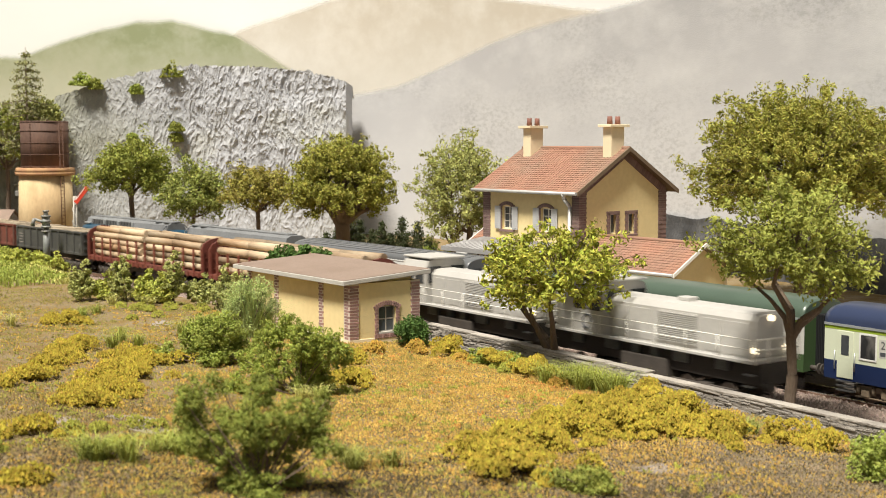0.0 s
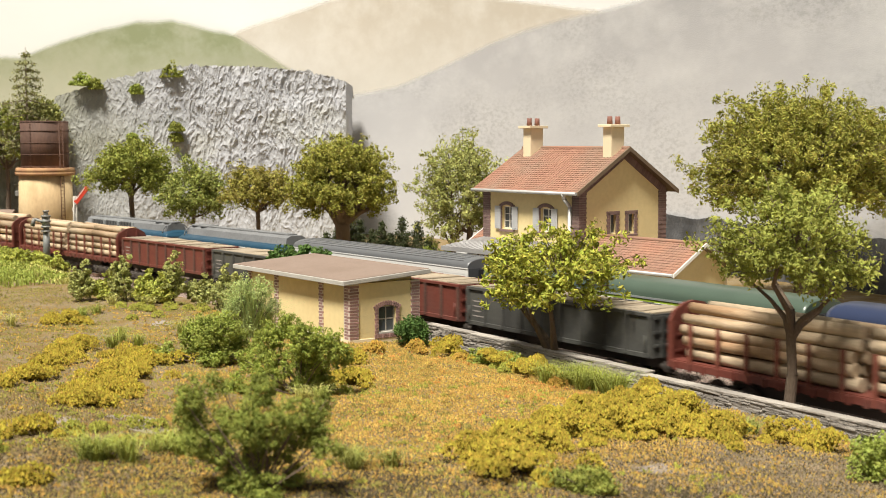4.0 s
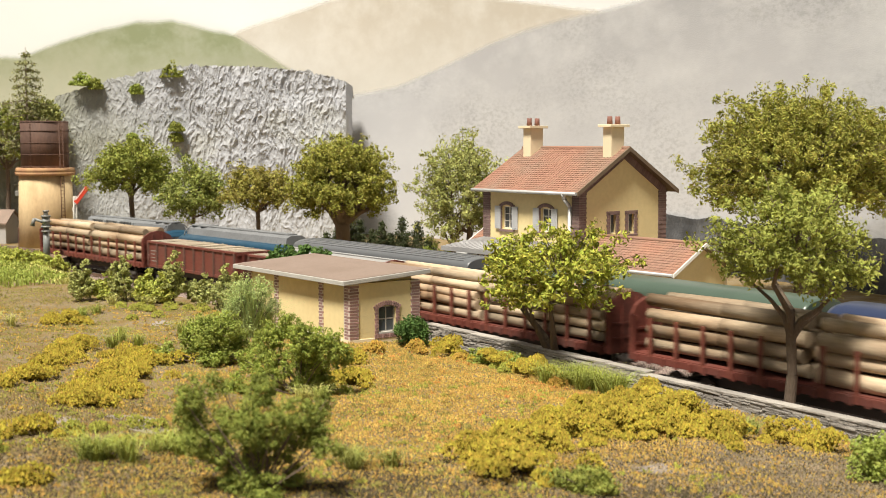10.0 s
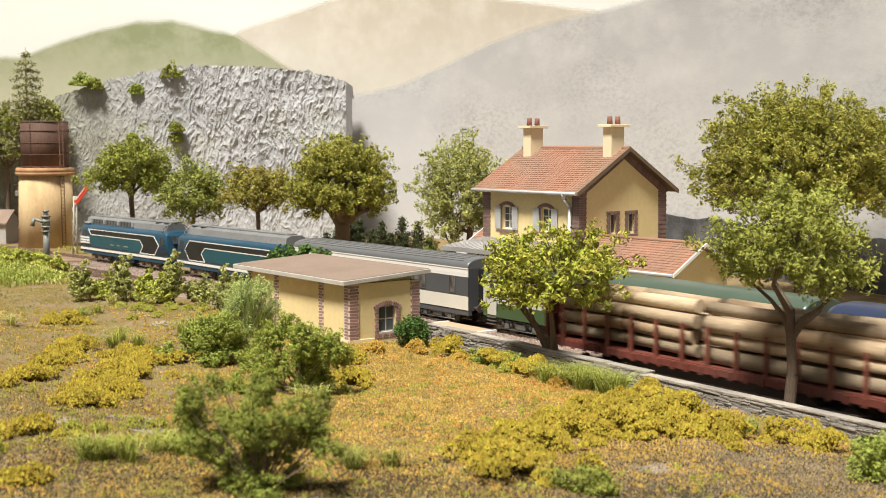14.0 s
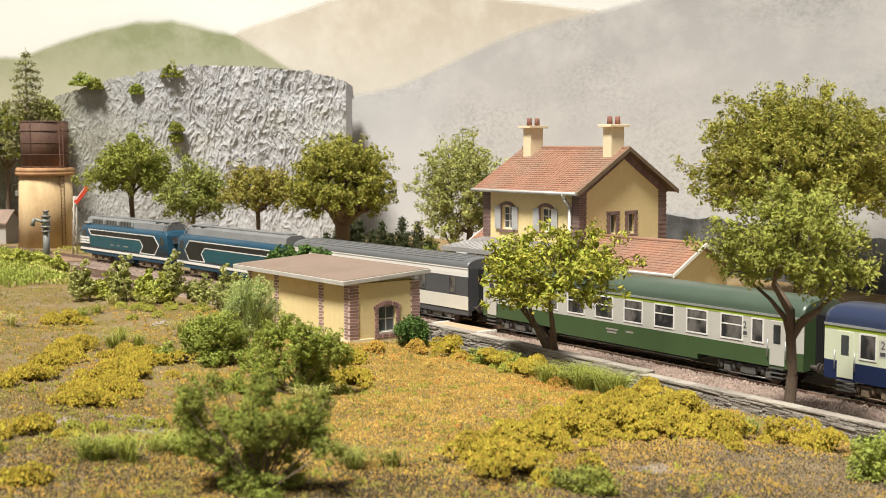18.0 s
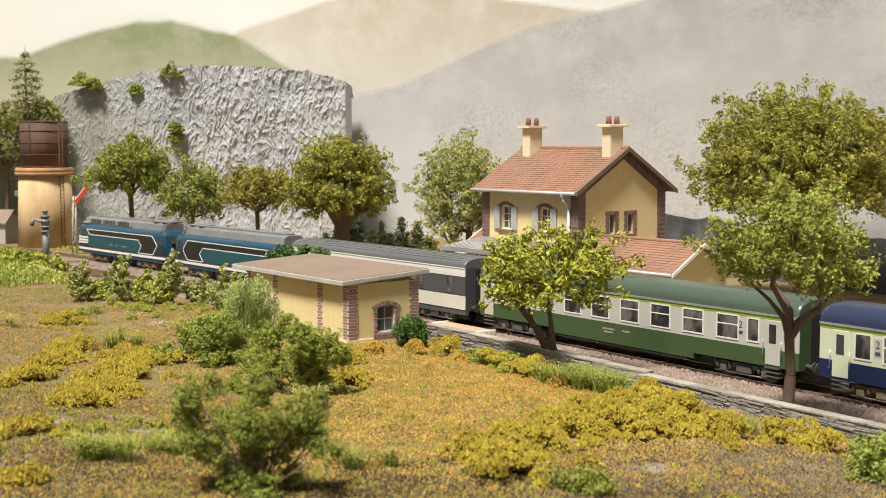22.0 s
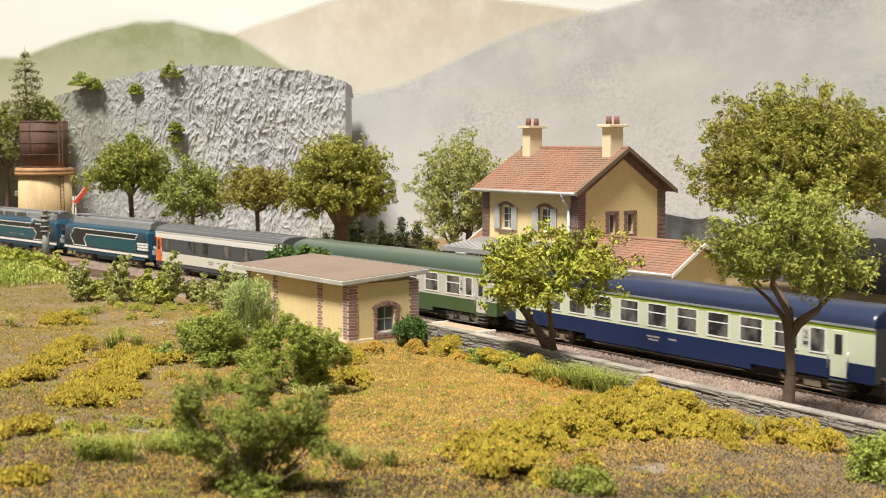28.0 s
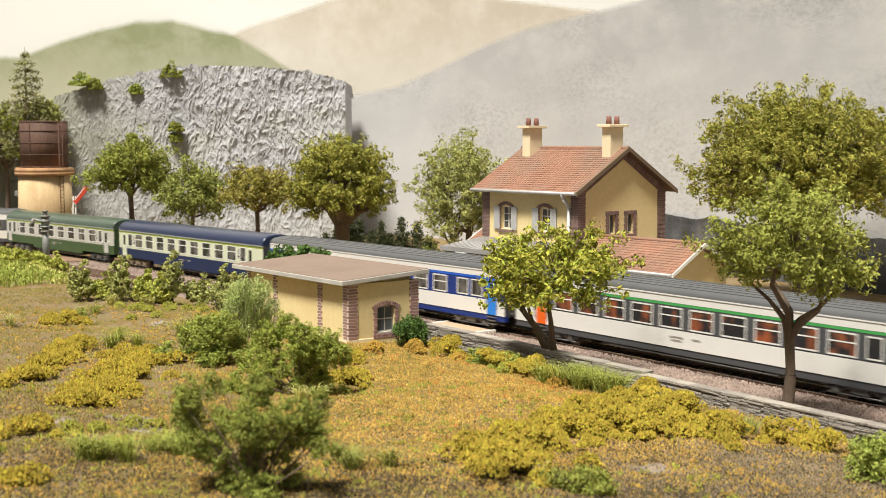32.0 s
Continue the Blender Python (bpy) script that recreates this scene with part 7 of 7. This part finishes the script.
for k, (x, y, r, h, n, m_) in enumerate(((-19.0, 68.0, 1.0, 0.8, 330, GRASS), (-14.6, 57.6, 0.9, 1.0, 380, GRASS), (-9.6, 34.6, 0.6, 1.0, 480, GRASS), (-7.9, 36.2, 0.75, 0.85, 560, GRASS), (-2.5, 35.6, 0.8, 0.8, 520, GRASS_OLIVE), (5.7, 53.8, 1.2, 1.35, 900, GRASS), (6.7, 52.0, 1.1, 1.35, 800, GRASS), (11.0, 44.9, 0.9, 0.7, 420, GRASS_OLIVE), (-18.0, 73.0, 1.6, 0.8, 420, GRASS_DRY), (-9.9, 53.9, 0.9, 0.9, 300, GRASS), (-17.4, 42.0, 0.8, 0.9, 300, GRASS), (-22.0, 64.0, 0.8, 0.9, 240, GRASS_DRY), (-12.4, 63.0, 1.4, 1.1, 420, GRASS), (-4.9, 46.5, 0.7, 0.8, 260, GRASS_DRY))):
    tuft(x, y, r, h, n, m_, 200 + k, "tuft of green static grass" if m_ is not GRASS_DRY else "tuft of dry straw-green grass")
# feathery plant beside the shed
tuft(-9.7, 62.2, 0.9, 3.0, 520, LF_FEATHER, 230, "tall feathery grey-green weed beside the shed", 0.9, 0.035)
tuft(-9.0, 61.6, 0.7, 2.2, 360, LF_FEATHER, 231, "tall feathery green weed beside the shed", 1.1, 0.035)


def weeds(name, count, area, h, material, label, seed, width=0.07):
    """A band of tall weeds; area is (s0, s1, p0, p1) along the tracks."""
    rng = np.random.default_rng(seed)
    s = rng.uniform(area[0], area[1], count)
    p = rng.uniform(area[2], area[3], count)
    cl = np.array([noise.noise((a * 0.35, b * 0.5, 4.0)) for a, b in zip(s, p)])
    keep = cl > -0.22
    xy = np.array([on_track(a, b)[:2] for a, b in zip(s[keep], p[keep])])
    P = place(xy, -0.05)
    v, f = blades(P, h, width, 0.75, rng)
    tagged(cloud(name, v, f, material), label, "weeds", "", "stuff")
    Q = P[rng.integers(0, len(P), count)] + np.stack([rng.normal(size=count) * 0.2, rng.normal(size=count) * 0.2, rng.uniform(0.05, h * 0.85, count)], 1)
    v, f = flakes(Q, 0.11, rng, 0.5)
    tagged(cloud(name + "_leaves", v, f, material), label, "weeds", "", "stuff")


weeds("weed_band", 2600, (-66, -40, 8.4, 13), 1.2, WEED, "band of tall yellow-green weeds beside the track", 300)
weeds("weed_band", 1500, (-48, -37, 12.5, 18), 1.1, WEED, "tall yellow-green weeds on the crest of the slope", 304)
weeds("weed_band", 2500, (-40, -20, 16, 21), 0.8, LF_FRESH, "low green weeds on the crest of the slope", 305)
weeds("weed_band", 1400, (-34, -19, 13.0, 18), 0.6, GRASS_DRY, "band of straw-coloured weeds beside the track", 301)
weeds("weed_band", 1500, (-52, -34, 13, 20), 0.7, LF_FRESH, "low green weeds on the slope", 302)
weeds("weed_band", 1600, (-72, -40, -9, -4.5), 0.5, WEED, "low yellow-green grass behind the tracks", 303)


def scatter(name, count, xr, yr, size, material, label, seed, lo, hi, scale=0.25):
    """Loose crumbs on the near slope, thinned by a broad noise."""
    rng = np.random.default_rng(seed)
    xy = np.stack([rng.uniform(*xr, count), rng.uniform(*yr, count)], 1)
    keep = []
    for x, y in xy:
        n = noise.noise((x * scale, y * scale, seed * 1.7)) + 0.5 * noise.noise((x * scale * 3, y * scale * 3, seed * 0.7))
        edge = smooth(0, 5, x - xr[0]) * smooth(0, 5, xr[1] - x) * smooth(0, 5, yr[1] - y)
        keep.append(edge * lo + edge * (hi - lo) * smooth(-0.35, 0.35, n) > rng.random() and abs(x) < y * 0.36 + 1.5 and across(x, y) > 9.0)
    P = place(xy[np.array(keep)], 0.012)
    v, f = crumbs(P, size * 1.15, rng)
    tagged(cloud(name, v, f, material), label, "ground scatter", "", "stuff")


CR_OCHRE = leafmat("crumb_ochre", (0.37, 0.245, 0.06), 0.36, 0.95)
CR_ORANGE = leafmat("crumb_orange", (0.44, 0.22, 0.055), 0.36, 0.95)
CR_GREY = leafmat("crumb_grey", (0.22, 0.175, 0.115), 0.36, 0.95)
CR_OLIVE = leafmat("crumb_olive", (0.23, 0.20, 0.055), 0.36, 0.95)
scatter("ochre_scatter", 140000, (-12, 18), (29, 68), 0.038, CR_OCHRE, "ochre scatter crumbs on the slope", 400, 0.35, 1.0)
scatter("orange_scatter", 7000, (-5, 8), (34, 68), 0.036, CR_ORANGE, "orange scatter crumbs on the slope", 401, 0.0, 0.7)
scatter("golden_scatter", 80000, (-6, 10), (35, 70), 0.042, leafmat("crumb_golden", (0.43, 0.285, 0.075), 0.34, 0.95), "golden scatter crumbs before the shed", 409, 0.35, 1.0)
scatter("grey_scatter", 55000, (-30, 16), (29, 82), 0.036, CR_GREY, "grey gravel crumbs on the slope", 402, 0.15, 0.8)
scatter("olive_scatter", 110000, (-32, 6), (29, 86), 0.038, CR_OLIVE, "olive scatter crumbs on the slope", 403, 0.10, 0.95)
# darker crumbs over the nearest ground, thinning out further back
scatter("brown_litter", 60000, (-20, 8), (29, 48), 0.036, leafmat("crumb_brown", (0.17, 0.125, 0.055), 0.36, 0.95), "dark brown crumbs on the near slope", 405, 0.1, 0.8)
scatter("dark_litter", 150000, (-22, 20), (27, 38), 0.036, leafmat("crumb_dark_olive", (0.078, 0.060, 0.034), 0.5, 0.95), "dark olive crumbs at the layout edge", 406, 0.35, 0.95)
scatter("dark_litter", 70000, (-2, 21), (28, 45), 0.036, MATS["crumb_dark_olive"], "dark olive crumbs at the layout edge", 407, 0.2, 0.8)
scatter("dry_scatter", 50000, (-28, 2), (29, 76), 0.038, CR_OCHRE, "ochre scatter crumbs on the slope", 404, 0.0, 0.8)


def turf_lumps(count, xr, yr, material, label, seed):
    """Small heaps of flock that make the slope uneven."""
    rng = np.random.default_rng(seed)
    xy = np.stack([rng.uniform(*xr, count), rng.uniform(*yr, count)], 1)
    ok = np.array([abs(x) < y * 0.36 + 1.5 and across(x, y) > 9.6 and noise.noise((x * 0.3, y * 0.3, seed)) > -0.15 for x, y in xy])
    G = place(xy[ok], 0.0)
    k, per = len(G), 16
    out_ = rng.normal(size=(k, per, 3))
    out_[..., 2] = np.abs(out_[..., 2]) * 0.8
    P = G[:, None] + out_ * rng.uniform(0.03, 0.11, (k, 1, 1))
    v, f = crumbs(P.reshape(-1, 3), 0.042, rng)
    tagged(cloud("turf_lumps", v, f, material), label, "ground cover", "", "stuff")


scatter("grey_scatter", 60000, (1, 18), (28, 43), 0.04, CR_GREY, "grey gravel crumbs at the layout edge", 408, 0.3, 0.9)
turf_lumps(2600, (-26, 16), (30, 72), CR_OCHRE, "small ochre heaps of turf flock", 450)
turf_lumps(1700, (-28, 2), (30, 80), CR_OLIVE, "small olive heaps of turf flock", 451)
turf_lumps(220, (-3, 9), (42, 62), CR_ORANGE, "small orange heaps of turf flock", 452)
turf_lumps(700, (-20, 8), (30, 50), MOSS_GREEN, "small green heaps of moss", 453)


def bare_patches():
    """Pale bare ground where the scatter is missing."""
    M = mat("bare_plaster", (0.29, 0.245, 0.205), 0.95, vary=0.12, scale=2, bump=0.4, bump_scale=10)
    for k, (x, y, r) in enumerate(((-12.3, 39.3, 0.7), (-9.9, 40.4, 0.8), (-9.3, 39.0, 0.6), (4.3, 45.6, 0.7), (-14.6, 66.0, 0.8), (6.3, 36.9, 0.6))):
        rnd = random.Random(900 + k)
        bm = bmesh.new()
        c = bm.verts.new((x, y, ground_z(x, y) + 0.035))
        ring = []
        for i in range(14):
            a = math.tau * i / 14
            q = r * rnd.uniform(0.6, 1.15)
            px_, py_ = x + q * 1.2 * math.cos(a), y + q * math.sin(a)
            ring.append(bm.verts.new((px_, py_, ground_z(px_, py_) + 0.02)))
        for i in range(14):
            bm.faces.new((c, ring[i], ring[(i + 1) % 14])).smooth = True
        tagged(part("bare_patch", bm, M), "pale bare plaster patch in the turf", "bare ground", kind="structure")


bare_patches()


def ballast_stones():
    rng = np.random.default_rng(500)
    n = 26000
    s = rng.uniform(-52, 48, n)
    p = np.where(rng.random(n) < 0.7, rng.uniform(0.8, 4.4, n), rng.uniform(4.0, 8.0, n))
    xy = np.array([on_track(a, b)[:2] for a, b in zip(s, p)])
    z = [-0.28 + 0.27 * smooth(1.0, 1.5, q) * (1 - smooth(3.7, 4.2, q)) - 0.3 * smooth(7.2, 8.1, q) for q in p]
    P = np.concatenate([xy, np.array(z)[:, None]], 1)
    v, f = crumbs(P, 0.06, rng)
    tagged(cloud("ballast_stones", v, f, leafmat("ballast_crumb", (0.31, 0.24, 0.205), 0.35, 0.9)), "pinkish loose ballast stones", "ballast", "", "stuff")


ballast_stones()


# ---- what moves: the goods train runs towards the camera, the passenger train waits and then leaves ----
def car_pose(a, b, p, turned=False):
    """A vehicle between a and b on its track, its bogies on the rails."""
    mid, h = (a + b) / 2, (b - a) * 0.36
    x0, y0, _ = on_track(mid - h, p)
    x1, y1, _ = on_track(mid + h, p)
    return pose((x0 + x1) / 2 * S, (y0 + y1) / 2 * S, 0, 0, 0, math.degrees(math.atan2(y1 - y0, x1 - x0)) + (180 if turned else 0))


def motions():
    leave = ((0, 0), (20, 0), (21.5, -0.05), (22, -0.18), (22.5, -0.45), (23, -0.8), (23.5, -1.4), (24, -2.25), (25, -4.75), (26, -9.2), (27, -15.3), (27.5, -18.8), (28, -22.1), (29, -32.2), (30, -43.8), (31, -58.6), (32, -75.8))
    for car, a, b in pass_cars:
        walk(car, [(t, car_pose(a + d, b + d, 0.0, car is L2)) for t, d in leave])
    for car, at, long in freight_cars:
        rows = []
        for k in range(33):
            t = float(k)
            d = 16.4426 * t + 0.02851 * t * t - 0.2 * max(0.0, 2 - t) ** 2
            rows.append((t, car_pose(at + d - long / 2, at + d + long / 2, 5.2)))
        walk(car, rows)


motions()
